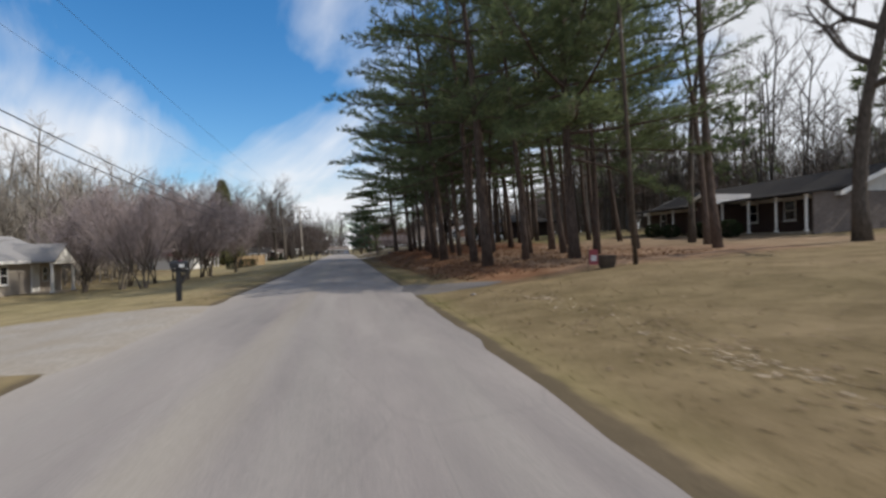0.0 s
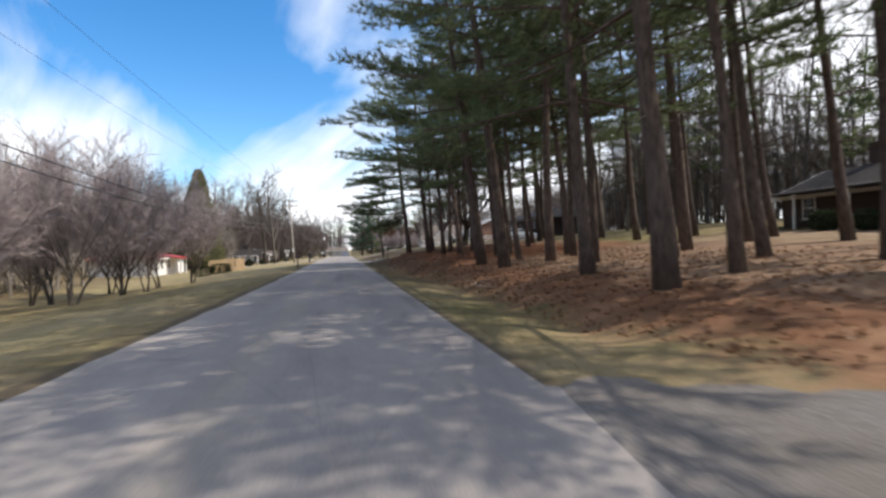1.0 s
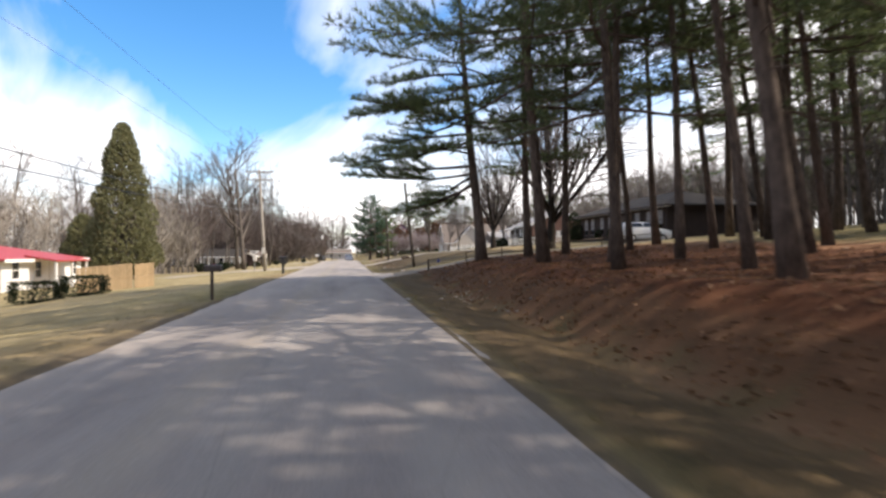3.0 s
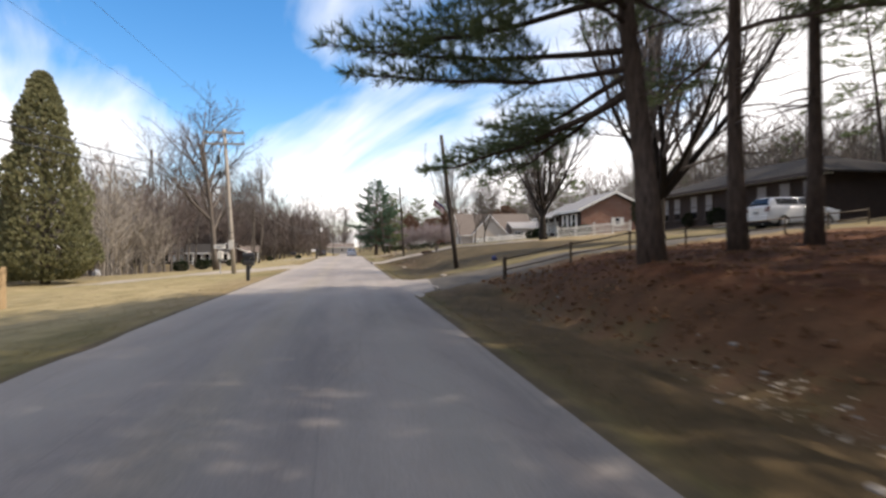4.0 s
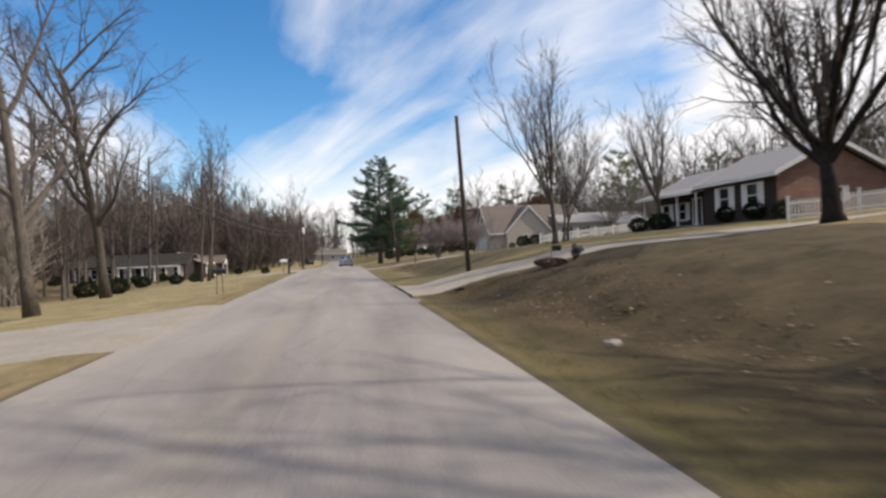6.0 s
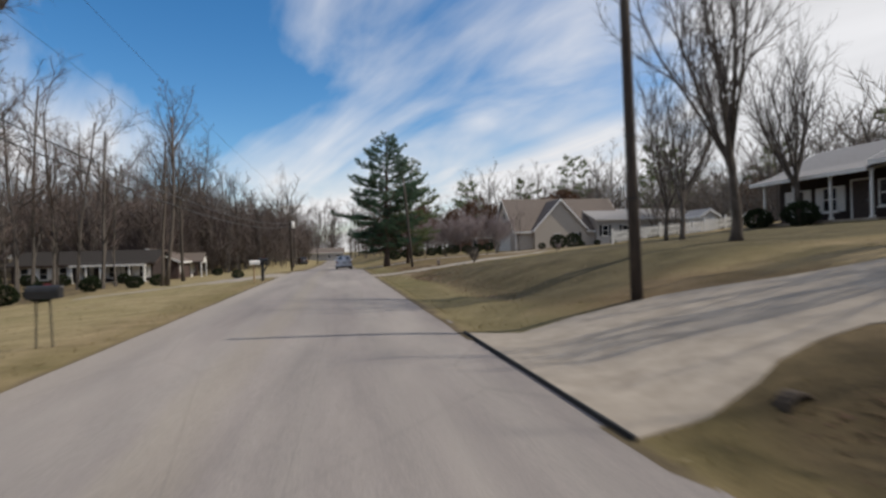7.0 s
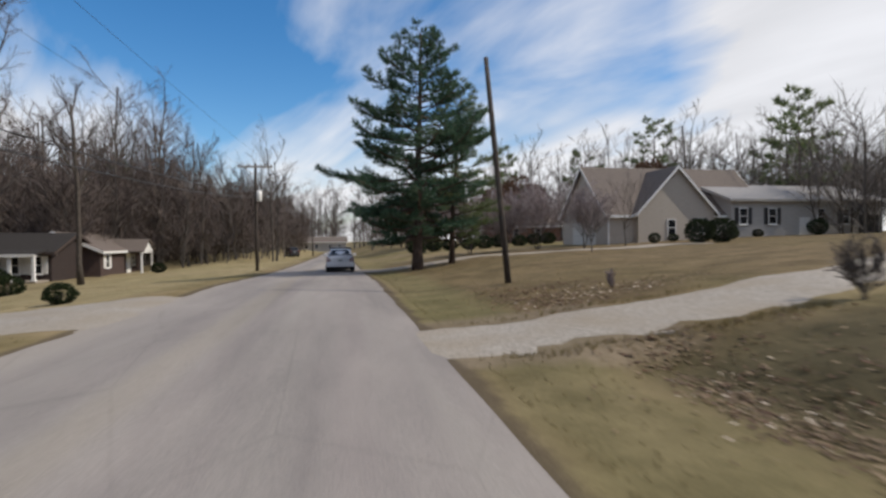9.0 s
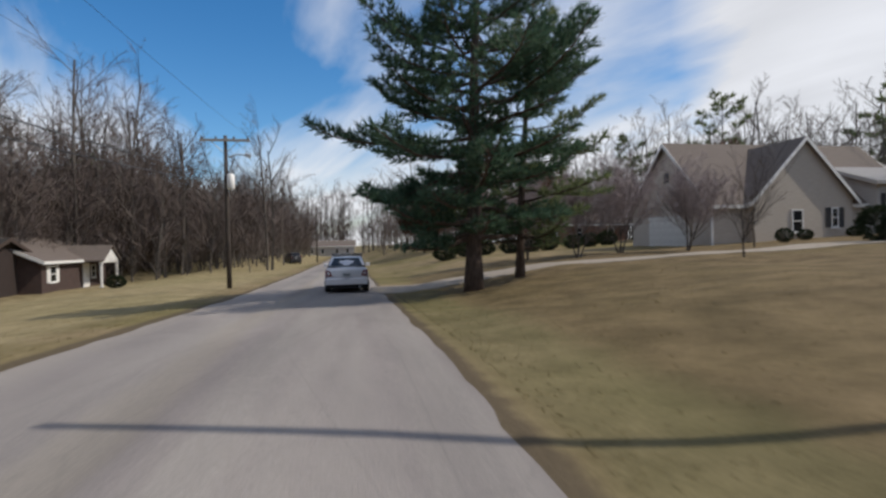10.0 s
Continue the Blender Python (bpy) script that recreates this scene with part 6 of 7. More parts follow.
# ---- mailboxes ----
def mailbox(x, y, label, post_mat, box_mat, chunky=False, turn=0.0, high=1.05, second=False, tag=False, legs=False):
    """Rounded box on a post; its door faces the road (+x for boxes west of it)."""
    ob = thing("mailbox", pose(x, y, land(x, y), 0, 0, turn), label, "mailbox", "mailboxes")
    w = 0.075 if chunky else 0.045
    if legs:
        for s in (-0.09, 0.12):
            b = Buf()
            b.tube([(s * 1.3, 0, -0.25), (s, 0, high)], [0.014, 0.014], 7)
            part("leg", b, M[post_mat], ob)
    else:
        b = Buf()
        b.bbox(-w, -w, -0.25, w, w, high, 0.008)
        part("post", b, M[post_mat], ob)
    if chunky:
        a = Buf()
        a.bbox(-0.2, -0.05, high - 0.12, 0.32, 0.05, high - 0.03, 0.01)
        part("arm", a, M[post_mat], ob)
        s = Buf()
        s.prism([(0.05, -0.03, high - 0.5), (0.12, -0.03, high - 0.5), (0.3, -0.03, high - 0.12), (0.22, -0.03, high - 0.12)], (0, 0.06, 0))
        part("strut", s, M[post_mat], ob)
    prof = [(-0.1, 0.0), (0.1, 0.0), (0.1, 0.13)] + [(0.1 * math.cos(t), 0.13 + 0.1 * math.sin(t)) for t in (0.5, 1.05, 1.57, 2.1, 2.64)] + [(-0.1, 0.13)]
    bx = Buf()
    bx.prism([(-0.22, py, high + pz) for py, pz in prof], (0.5, 0, 0))
    box = part("box", bx, M[box_mat], ob)
    d = Buf()
    d.prism([(0.281, py * 0.96, high + 0.005 + pz * 0.97) for py, pz in prof], (0.018, 0, 0))
    dr = part("door", d, M[box_mat], box)
    k = Buf()
    k.box(0.3, -0.02, high + 0.19, 0.325, 0.02, high + 0.215)
    part("latch", k, M["steel"], dr)
    fl = Buf()
    fl.box(-0.02, 0.104, high + 0.06, 0.0, 0.112, high + 0.26)
    fl.box(0.0, 0.104, high + 0.2, 0.09, 0.112, high + 0.26)
    part("signal_flag", fl, M["flag_red"], box)
    if tag:
        tg = Buf()
        tg.box(0.05, -0.108, high + 0.03, 0.2, -0.103, high + 0.13)
        part("tag", tg, M["white"], box, "small white tag")
    if second:
        s2 = Buf()
        s2.bbox(-0.2, -0.14, high - 0.34, 0.28, 0.14, high - 0.13, 0.03)
        part("paper_tube", s2, M["iron"], ob, "dark newspaper holder")
    return ob


mailbox(-5.4, 18.2, "black mailbox on a stout black post", "black", "black", chunky=True, tag=True)
mailbox(-4.15, 64.6, "dark brown mailbox on a thin post at the road edge", "rust_brown", "rust_brown", high=0.92)
mailbox(-4.5, 86.9, "black mailbox on a stout black post", "black", "black", chunky=True, second=True)
mailbox(-5.2, 113.6, "black mailbox on thin metal legs", "iron", "black", high=0.85, legs=True)
mailbox(-4.25, 134.1, "black mailbox on a stout black post", "black", "black", chunky=True)
mailbox(-4.6, 133.4, "white mailbox on a thin tan wooden post", "tan_wood", "white", high=0.95)


def yard_sign(x, y, label):
    ob = thing("yard_sign", on_land(x, y), label, "sign")
    p = Buf()
    p.tube([(0, 0, -0.2), (0, 0, 2.0)], [0.035, 0.03], 8)
    part("post", p, M["steel"], ob)
    s = Buf()
    s.bbox(-0.36, -0.03, 1.72, 0.36, 0.03, 1.98, 0.01)
    pl = part("panel", s, M["white"], ob)
    for i, (u0, u1) in enumerate(((-0.28, 0.25), (-0.28, 0.1))):
        b = Buf()
        b.box(u0, -0.036, 1.88 - 0.09 * i, u1, -0.03, 1.92 - 0.09 * i)
        part("lettering_bar", b, M["shutter"], pl)
    s = Buf()
    s.bbox(-0.14, -0.1, 1.05, 0.2, 0.1, 1.55, 0.03)
    part("lamp_box", s, M["white_dirty"], ob)
    return ob


yard_sign(-8.6, 99.6, "white sign panel and box on a thin steel post")


# ---- fences ----
def rail_fence(pts, label):
    ob = thing("rail_fence", on_land(*pts[0]), label, "fence")
    o = ob.matrix_basis.translation
    tops = []
    for i, (x, y) in enumerate(pts):
        z = land(x, y)
        w = 0.055 if i == 0 else 0.032
        b = Buf()
        b.bbox(x - w - o.x, y - w - o.y, z - 0.3 - o.z, x + w - o.x, y + w - o.y, z + 0.72 - o.z, 0.015)
        part("post", b, M["fence_wood"], ob)
        tops.append(Vector((x - o.x, y - o.y, z - o.z)))
    for a, c in zip(tops, tops[1:]):
        for hgt, r in ((0.64, 0.028), (0.3, 0.024)):
            b = Buf()
            b.tube([a + Vector((0, 0, hgt)), a.lerp(c, 0.5) + Vector((0, 0, hgt - 0.02)), c + Vector((0, 0, hgt))], [r, r * 0.9, r], 7)
            part("rail", b, M["fence_wood"], ob, smooth=True)
    return ob


rail_fence([(4.95, 77.8), (7.35, 78.15), (9.75, 78.6), (12.2, 79.0), (14.7, 79.45), (17.2, 79.9), (19.7, 80.35), (22.2, 80.8)], "weathered brown two-rail wooden fence beside a gravel drive")


def picket_fence(a, c, label, bay=2.1, pick=0.16, high=1.05, group="white fences"):
    a, c = Vector(a), Vector(c)
    n = max(1, round((c - a).length / bay))
    d = (c - a).normalized()
    ob = thing("picket_fence", pose(a.x, a.y, land(a.x, a.y), 0, 0, math.degrees(math.atan2(d.y, d.x))), label, "fence", group)
    z0 = land(a.x, a.y)
    L = (c - a).length
    zz = lambda s: land(*(a + d * s)) - z0
    b = Buf()
    b.bbox(-0.06, -0.06, -0.3, 0.06, 0.06, high + 0.12, 0.015)
    b.prism([(-0.08, -0.08, high + 0.12), (0.08, -0.08, high + 0.12), (0.08, 0.08, high + 0.12), (-0.08, 0.08, high + 0.12)], (0, 0, 0.03))
    post_me = fix(b.mesh("post", M["white"]))
    b = Buf()
    b.prism([(-0.035, -0.045, 0.08), (0.035, -0.045, 0.08), (0.035, -0.045, high - 0.06), (0, -0.045, high), (-0.035, -0.045, high - 0.06)], (0, 0.018, 0))
    pick_me = fix(b.mesh("picket", M["white"]))
    for i in range(n + 1):
        s = L * i / n
        part("post", post_me, None, ob, at=pose(s, 0, zz(s)))
        if i < n:
            s2 = L * (i + 1) / n
            for hgt in (0.25, high - 0.22):
                b = Buf()
                b.prism([(s, -0.025, zz(s) + hgt), (s2, -0.025, zz(s2) + hgt), (s2, -0.025, zz(s2) + hgt + 0.08), (s, -0.025, zz(s) + hgt + 0.08)], (0, 0.04, 0))
                part("rail", b, M["white"], ob)
            k = int((s2 - s) / pick)
            for j in range(1, k):
                sj = s + (s2 - s) * j / k
                part("picket", pick_me, None, ob, at=pose(sj, 0, zz(sj)))
    return ob


picket_fence((17.6, 135.0), (29.5, 137.0), "white wooden picket fence on a lawn", high=0.82)
picket_fence((20.4, 111.0), (28.0, 110.6), "white wooden picket fence beside a brick house", bay=1.9)


def board_fence(a, c, label, high=1.55):
    a, c = Vector(a), Vector(c)
    d = (c - a).normalized()
    L = (c - a).length
    ob = thing("board_fence", pose(a.x, a.y, land(a.x, a.y), 0, 0, math.degrees(math.atan2(d.y, d.x))), label, "fence")
    z0 = land(a.x, a.y)
    b = Buf()
    b.bbox(-0.07, -0.012, 0, 0.07, 0.012, high, 0.005)
    me = fix(b.mesh("board", M["tan_wood"]))
    k = int(L / 0.15)
    for i in range(k + 1):
        s = L * i / k
        part("board", me, None, ob, at=pose(s, 0, land(*(a + d * s)) - z0 - 0.03 + 0.03 * noise.noise((i * 1.7, 0, 0))))
    for hgt in (0.35, 1.2):
        b = Buf()
        b.box(0, 0.014, hgt - 0.3, L, 0.05, hgt - 0.21)
        part("rail", b, M["tan_wood"], ob)
    return ob


board_fence((-15.4, 80.8), (-12.9, 81.8), "short tan wooden board fence by a cottage yard")
board_fence((-12.7, 82.0), (-11.9, 82.5), "short pale tan wooden board screen", high=1.5)


# ---- vehicles ----
def loft(stations):
    """A mirrored skin through half profiles (x, z) at each y."""
    b = Buf()
    rings = []
    for y, prof in stations:
        ring = [(x, y, z) for x, z in prof] + [(-x, y, z) for x, z in reversed(prof) if x > 1e-6]
        rings.append(len(b.v))
        b.v += ring
        n = len(ring)
    for a, c in zip(rings, rings[1:]):
        for k in range(n):
            k2 = (k + 1) % n
            b.f.append((a + k, a + k2, c + k2, c + k))
    b.f.append(tuple(range(rings[0] + n - 1, rings[0] - 1, -1)))
    b.f.append(tuple(range(rings[-1], rings[-1] + n)))
    return b


def soften(me, width=0.03, seg=2):
    bm = bmesh.new()
    bm.from_mesh(me)
    bmesh.ops.recalc_face_normals(bm, faces=bm.faces)
    sharp = [e for e in bm.edges if len(e.link_faces) == 2 and e.calc_face_angle(0) > 0.6]
    bmesh.ops.bevel(bm, geom=sharp, offset=width, segments=seg, affect="EDGES", profile=0.5)
    for f in bm.faces:
        f.smooth = True
    bm.to_mesh(me)
    bm.free()
    return me


def car(m, label, paint, suv=False, name="car"):
    """y runs from the rear bumper (0) to the front (about 4.6)."""
    ob = thing(name, m, label, "car")
    H = 0.26 if suv else 0.0
    deck = 1.02 + H

    def sec(y, w, zt, zb=0.24):
        return (y, [(0, zb), (w * 0.82, zb), (w * 0.97, zb + 0.14), (w, zb + 0.4), (w * 0.985, zt - 0.20), (w * 0.93, zt - 0.06), (w * 0.80, zt), (0, zt + 0.025)])

    body = loft([sec(0.0, 0.80, deck - 0.12, 0.34), sec(0.10, 0.86, deck - 0.02, 0.28), sec(0.5, 0.885, deck), sec(1.2, 0.895, deck - 0.02), sec(2.6, 0.90, deck - 0.03), sec(3.4, 0.89, deck - 0.05),
                 sec(4.2, 0.86, deck - 0.17), sec(4.55, 0.80, deck - 0.27, 0.3), sec(4.66, 0.70, deck - 0.36, 0.36)])
    part("body", soften(body.mesh("body", M[paint]), 0.02), None, ob)
    zt = 1.45 + H
    b0, b1 = (0.12, 0.45) if suv else (0.42, 1.18)

    def cab(y, wb, wt, z):
        return (y, [(0, deck - 0.06), (wb, deck - 0.06), (wb - 0.01, deck), (wt + 0.03, z - 0.05), (wt - 0.05, z), (0, z + 0.02)])

    roof = loft([cab(b0, 0.74, 0.73, deck + 0.01), cab((b0 + b1) / 2, 0.76, 0.67, (deck + zt) / 2 + 0.02), cab(b1, 0.78, 0.60, zt - 0.02), cab(1.9, 0.79, 0.59, zt + 0.01), cab(2.5, 0.79, 0.59, zt - 0.01), cab(3.45, 0.75, 0.70, deck + 0.02)])
    cabin = part("cabin", soften(roof.mesh("cabin", M[paint]), 0.02), None, ob)
    # glass, set a little proud of the pillars
    g = Buf()
    lift = Vector((0, -0.012, 0.012))
    lo, hi = deck + 0.05, zt - 0.06
    fy = lambda z: b0 + (b1 - b0) * (z - deck) / (zt - deck)
    g.prism([Vector((-0.64, fy(lo), lo)) + lift, Vector((0.64, fy(lo), lo)) + lift, Vector((0.52, fy(hi), hi)) + lift, Vector((-0.52, fy(hi), hi)) + lift], (0, -0.008, 0.006))
    part("rear_window", g, M["glass"], cabin, "dark rear window")
    for s in (-1, 1):
        for y0, y1, y2, y3 in ((b0 + 0.5, b1 + 0.12, 1.95, 1.95), (2.03, 2.03, 2.55, 3.25)):
            g = Buf()
            g.prism([(s * 0.772, y0, lo), (s * 0.628, y1, hi), (s * 0.628, y2, hi), (s * 0.772, y3, lo)], (s * 0.012, 0, 0.004))
            part("side_window", g, M["glass"], cabin)
    g = Buf()
    g.prism([(-0.66, 3.40, deck + 0.06), (0.66, 3.40, deck + 0.06), (0.53, 2.62, zt - 0.05), (-0.53, 2.62, zt - 0.05)], (0, 0.012, 0.012))
    part("windscreen", g, M["glass"], cabin)
    # rear details
    bp = Buf()
    bp.bbox(-0.84, -0.07, 0.34 + H * 0.4, 0.84, 0.14, 0.60 + H * 0.5, 0.05)
    bump_ob = part("rear_bumper", bp, M[paint], ob)
    u = Buf()
    u.bbox(-0.80, -0.03, 0.20, 0.80, 0.3, 0.35 + H * 0.4, 0.02)
    part("bumper_skirt", u, M["dark_void"], bump_ob, "black lower bumper")
    u = Buf()
    u.box(-0.78, 0.2, 0.16, 0.78, 4.4, 0.30)
    part("underside", u, M["dark_void"], ob)
    for s in (-1, 1):
        t = Buf()
        t.prism([(s * 0.56, -0.012, deck - 0.34), (s * 0.815, 0.0, deck - 0.36), (s * 0.83, 0.05, deck - 0.1), (s * 0.66, 0.0, deck - 0.12)], (0, 0.10, 0))
        lamp = part("tail_light", t, M["tail_red"], ob, "red tail light")
        t = Buf()
        t.bbox(s * 0.70 - 0.05, -0.02, deck - 0.27, s * 0.70 + 0.05, 0.0, deck - 0.23, 0.01)
        part("reverse_lens", t, M["white"], lamp)
        t = Buf()
        t.bbox(s * 0.93 - 0.1, 3.0, deck + 0.0, s * 0.93 + 0.1, 3.12, deck + 0.16, 0.03)
        part("wing_mirror", t, M[paint], ob)
        t = Buf()
        t.bbox(s * 0.62 - 0.14, 4.54, deck - 0.40, s * 0.62 + 0.14, 4.66, deck - 0.26, 0.03)
        part("headlight", t, M["chrome"], ob)
    p = Buf()
    p.bbox(-0.17, -0.085, 0.66 + H * 0.6, 0.17, 0.0, 0.80 + H * 0.6, 0.008)
    pl = part("number_plate", p, M["plate"], ob, "grey number plate")
    p = Buf()
    p.box(-0.12, -0.088, 0.71 + H * 0.6, 0.12, -0.0855, 0.75 + H * 0.6)
    part("plate_bar", p, M["shutter"], pl)
    e = Buf()
    e.bbox(-0.42, -0.02, deck - 0.15, 0.42, 0.02, deck - 0.12, 0.006)
    part("trim_strip", e, M["chrome"], ob)
    ex = Buf()
    ex.tube([(0.5, -0.08, 0.24), (0.5, 0.3, 0.24)], [0.035, 0.035], 8)
    part("exhaust_pipe", ex, M["steel"], ob)
    for y in (0.95, 3.72):
        for s in (-1, 1):
            r = 0.33 + H * 0.2
            w = Buf()
            w.tube([(s * 0.66, y, r), (s * 0.70, y, r), (s * 0.86, y, r), (s * 0.895, y, r)], [r * 0.9, r, r, r * 0.9], 20)
            wh = part("wheel", w, M["rubber"], ob, smooth=False)
            c = Buf()
            c.tube([(s * 0.88, y, r), (s * 0.905, y, r)], [r * 0.62, r * 0.55], 14)
            for k in range(5):
                an = k * 1.2566
                c.tube([(s * 0.905, y, r), (s * 0.905, y + math.cos(an) * r * 0.55, r + math.sin(an) * r * 0.55)], [0.03, 0.025], 4)
            part("rim", c, M["chrome"], wh)
    return ob


car(pose(0.55, 162.0, -0.40, -1.5), "silver-white sedan driving on the road, seen from behind", "car_white")
car(on_land(22.3, 87.3, rz=-90), "white estate car parked on a tarred drive", "car_bright", suv=True)
car(on_land(-46.0, 151.0, rz=-58), "red car parked under a pale carport", "car_red")
car(on_land(-7.5, 225.0, rz=20), "dark car parked on the grass", "car_dark", suv=True)

# ---- shrubs and hedges ----
ball = shrub_meshes(501, 2.3, 2.3, 2.0, 4200, 0.15)
low_ball = shrub_meshes(502, 1.5, 1.5, 1.1, 2200, 0.14)
tall_bush = shrub_meshes(503, 1.9, 1.9, 3.3, 4600, 0.17)
green = shrub_meshes(505, 1.6, 1.6, 1.0, 3000, 0.11, "cedar")
dead = shrub_meshes(506, 2.2, 1.2, 0.55, 1700, 0.14, "dead_brush")
shrubs = [(ball, 27.6, 105.6, 1.05, "clipped round dark green bush beside a house"), (tall_bush, 28.0, 108.2, 1.1, "tall dark evergreen bush at a house corner")]
shrubs += [(ball, 25.8, 167.6, 0.45, "rounded dark green bush"), (low_ball, 28.2, 168.6, 0.55, "low dark green shrub at a house wall")]
for gx in (32.0, 34.2, 36.6):
    shrubs.append((low_ball, gx, 168.8, 0.6, "low dark green shrub at a house wall"))
for gy in (130.5, 127.5, 119.0, 116.8, 121.6):
    shrubs.append((low_ball, 24.6 if gy > 125 else 26.0, gy, 1.1, "low dark shrub along a house front"))
for gx, gy, gs in ((-7.7, 146.2, 0.62), (-18.8, 163.9, 1.1), (-21.6, 165.3, 1.1), (-24.9, 162.9, 1.2), (-22.4, 148.8, 1.3), (-26.0, 150.5, 1.4), (-27.0, 177.5, 1.2), (-30.5, 177.0, 1.2), (-34.0, 177.5, 1.2), (-38.0, 178.0, 1.3), (-42.0, 178.0, 1.3), (-17.5, 186.0, 0.9)):
    shrubs.append((low_ball, gx, gy, gs, "rounded dark evergreen shrub on a lawn"))
for gx, gy in ((27.5, 93.0), (27.6, 89.5), (27.5, 97.0), (27.7, 100.5)):
    shrubs.append((ball, gx, gy, 0.7, "dark shrub against a house"))
for gx, gy in ((24.6, 30.5), (24.6, 33.0), (24.4, 36.5), (24.6, 39.0)):
    shrubs.append((low_ball, gx, gy, 0.95, "dark shrub along a porch"))
shrubs += [(green, 13.0, 198.0, 1.5, "rounded green bush on a far lawn"), (ball, 25.5, 161.6, 0.8, "rounded dark green bush beside a drive"), (ball, 27.5, 161.9, 0.85, "rounded dark green bush at a house front"), (ball, 42.4, 168.4, 0.75, "rounded dark green bush at a house front")]
for k in range(9):
    shrubs.append((low_ball, 8.5 + 1.9 * k, 184.0 + 0.6 * (k % 3), 1.2, "low dark shrub in a row beyond a lawn"))
srng = random.Random(3)
for ms, sx, sy, ss, lb in shrubs:
    mm = on_land(sx, sy, rz=srng.uniform(0, 360)) @ Matrix.Scale(ss * srng.uniform(0.92, 1.08), 4)
    shrub(mm, ms, lb, group="shrubs")
shrub(on_land(6.65, 106.3, rz=-40) @ Matrix.Scale(0.52, 4), dead, "heap of grey-brown dead brush beside a driveway", "brush_heap")
hedge_me = shrub_meshes(504, 2.2, 1.1, 1.05, 5200, 0.09, boxy=True)
for hx, hy in ((-14.8, 75.4), (-13.3, 76.9)):
    shrub(on_land(hx, hy, rz=44), hedge_me, "clipped dark green box hedge", "hedge", "hedges")


# ---- litter, tufts, stones ----
def scatter(name, label, count, where, size, mat, seed, blades=2, up=0.4, category="ground cover"):
    """Flat fallen pieces (blades 1), or small tufts."""
    rng = random.Random(seed)
    b = Buf()
    for i in range(count):
        x, y = where(rng)
        if on_drive(x, y):
            continue
        p = Vector((x, y, land(x, y)))
        sz = size * rng.uniform(0.6, 1.3)
        if blades == 1:
            a = rng.uniform(0, 6.28)
            u = Vector((math.cos(a), math.sin(a), rng.uniform(-0.35, 0.35))) * sz * 0.6
            v = Vector((-math.sin(a), math.cos(a), rng.uniform(-0.5, 0.5))) * sz * 0.36
            p.z += 0.025
            b.add([p - u, p - v * 0.9 + u * 0.2, p + u, p + v], [(0, 1, 2, 3)])
        else:
            tuft(b, rng, p - Vector((0, 0, 0.01)), Vector((rng.uniform(-1, 1), rng.uniform(-1, 1), up)).normalized(), sz, blades, 0.32 if up < 1 else 0.05, 0.6)
    ob = new(name, b.mesh(name, mat))
    tagged(ob, label, category, kind="stuff")


scatter("fallen_leaves", "brown fallen oak leaves in the ditch", 1900, lambda r: (r.choice((r.gauss(4.8, 0.5), r.gauss(5.2, 0.9), 4.0 + abs(r.gauss(0, 2.2)))), r.choice((r.uniform(92, 106), r.uniform(116, 135), r.uniform(126, 135), r.uniform(137.7, 143)))), 0.055, M["dry_leaf"], 61, 1)
scatter("fallen_leaves", "dark brown leaf litter on the bank before a concrete drive", 4200, lambda r: (r.choice((r.gauss(4.5, 0.6), r.gauss(5.6, 1.0), 3.4 + abs(r.gauss(0, 2.4)))), r.choice((r.uniform(88, 107), r.uniform(99, 107)))), 0.045, M["brown_leaf"], 72, 1)
scatter("fallen_leaves", "pale curled leaves on the bank before a concrete drive", 60, lambda r: (r.choice((r.gauss(4.4, 0.6), r.gauss(5.6, 1.0))), r.choice((r.uniform(97, 106.5), r.gauss(101, 1.0)))), 0.055, M["pale_leaf"], 73, 1)
scatter("fallen_leaves", "dark brown leaves matted on a lawn", 2000, lambda r: (r.choice((r.gauss(4.8, 0.5), r.gauss(5.6, 1.0), 4.0 + abs(r.gauss(0, 2.0)))), r.choice((r.uniform(118, 135), r.uniform(128, 135), r.uniform(137.9, 142)))), 0.065, M["brown_leaf"], 74, 1)
scatter("fallen_leaves", "drift of pale fallen leaves beside a gravel drive", 700, lambda r: (lambda c: (c[0] + r.gauss(0, 0.5), c[1] + r.gauss(0, 0.35)))(r.choice(((5.0, 138.4), (6.2, 138.6), (7.4, 139.0), (4.6, 139.6), (5.8, 139.8), (7.0, 140.2), (5.4, 140.8), (8.2, 139.9)))), 0.058, M["dry_leaf"], 66, 1)
scatter("fallen_leaves", "drift of pale fallen leaves along the ditch", 900, lambda r: (lambda v: (v[0] + r.gauss(0, 0.28), v[1]))(r.choice(((4.75, r.uniform(117, 127)), (4.4 + r.random() * 0.5, r.uniform(130.5, 135)), (4.6, r.uniform(131.5, 134.6))))), 0.06, M["dry_leaf"], 67, 1)
scatter("fallen_leaves", "bleached fallen leaves among browner ones", 220, lambda r: (lambda c: (c[0] + r.gauss(0, 0.5), c[1] + r.gauss(0, 0.4)))(r.choice(((5.0, 138.6), (6.4, 138.9), (7.4, 139.2), (5.8, 139.9), (7.0, 140.2), (4.75, 133.5), (4.7, 132.2), (4.8, 130.6)))), 0.06, M["pale_leaf"], 68, 1)
scatter("fallen_leaves", "bleached leaves in a line along a shallow swale", 240, lambda r: (lambda v: (4.2 + 0.05 * (v - 5) + r.gauss(0, 0.16), v))(r.choice((r.uniform(2.5, 13), r.gauss(5.0, 0.7), r.gauss(12.4, 0.5)))), 0.05, M["pale_leaf"], 75, 1)
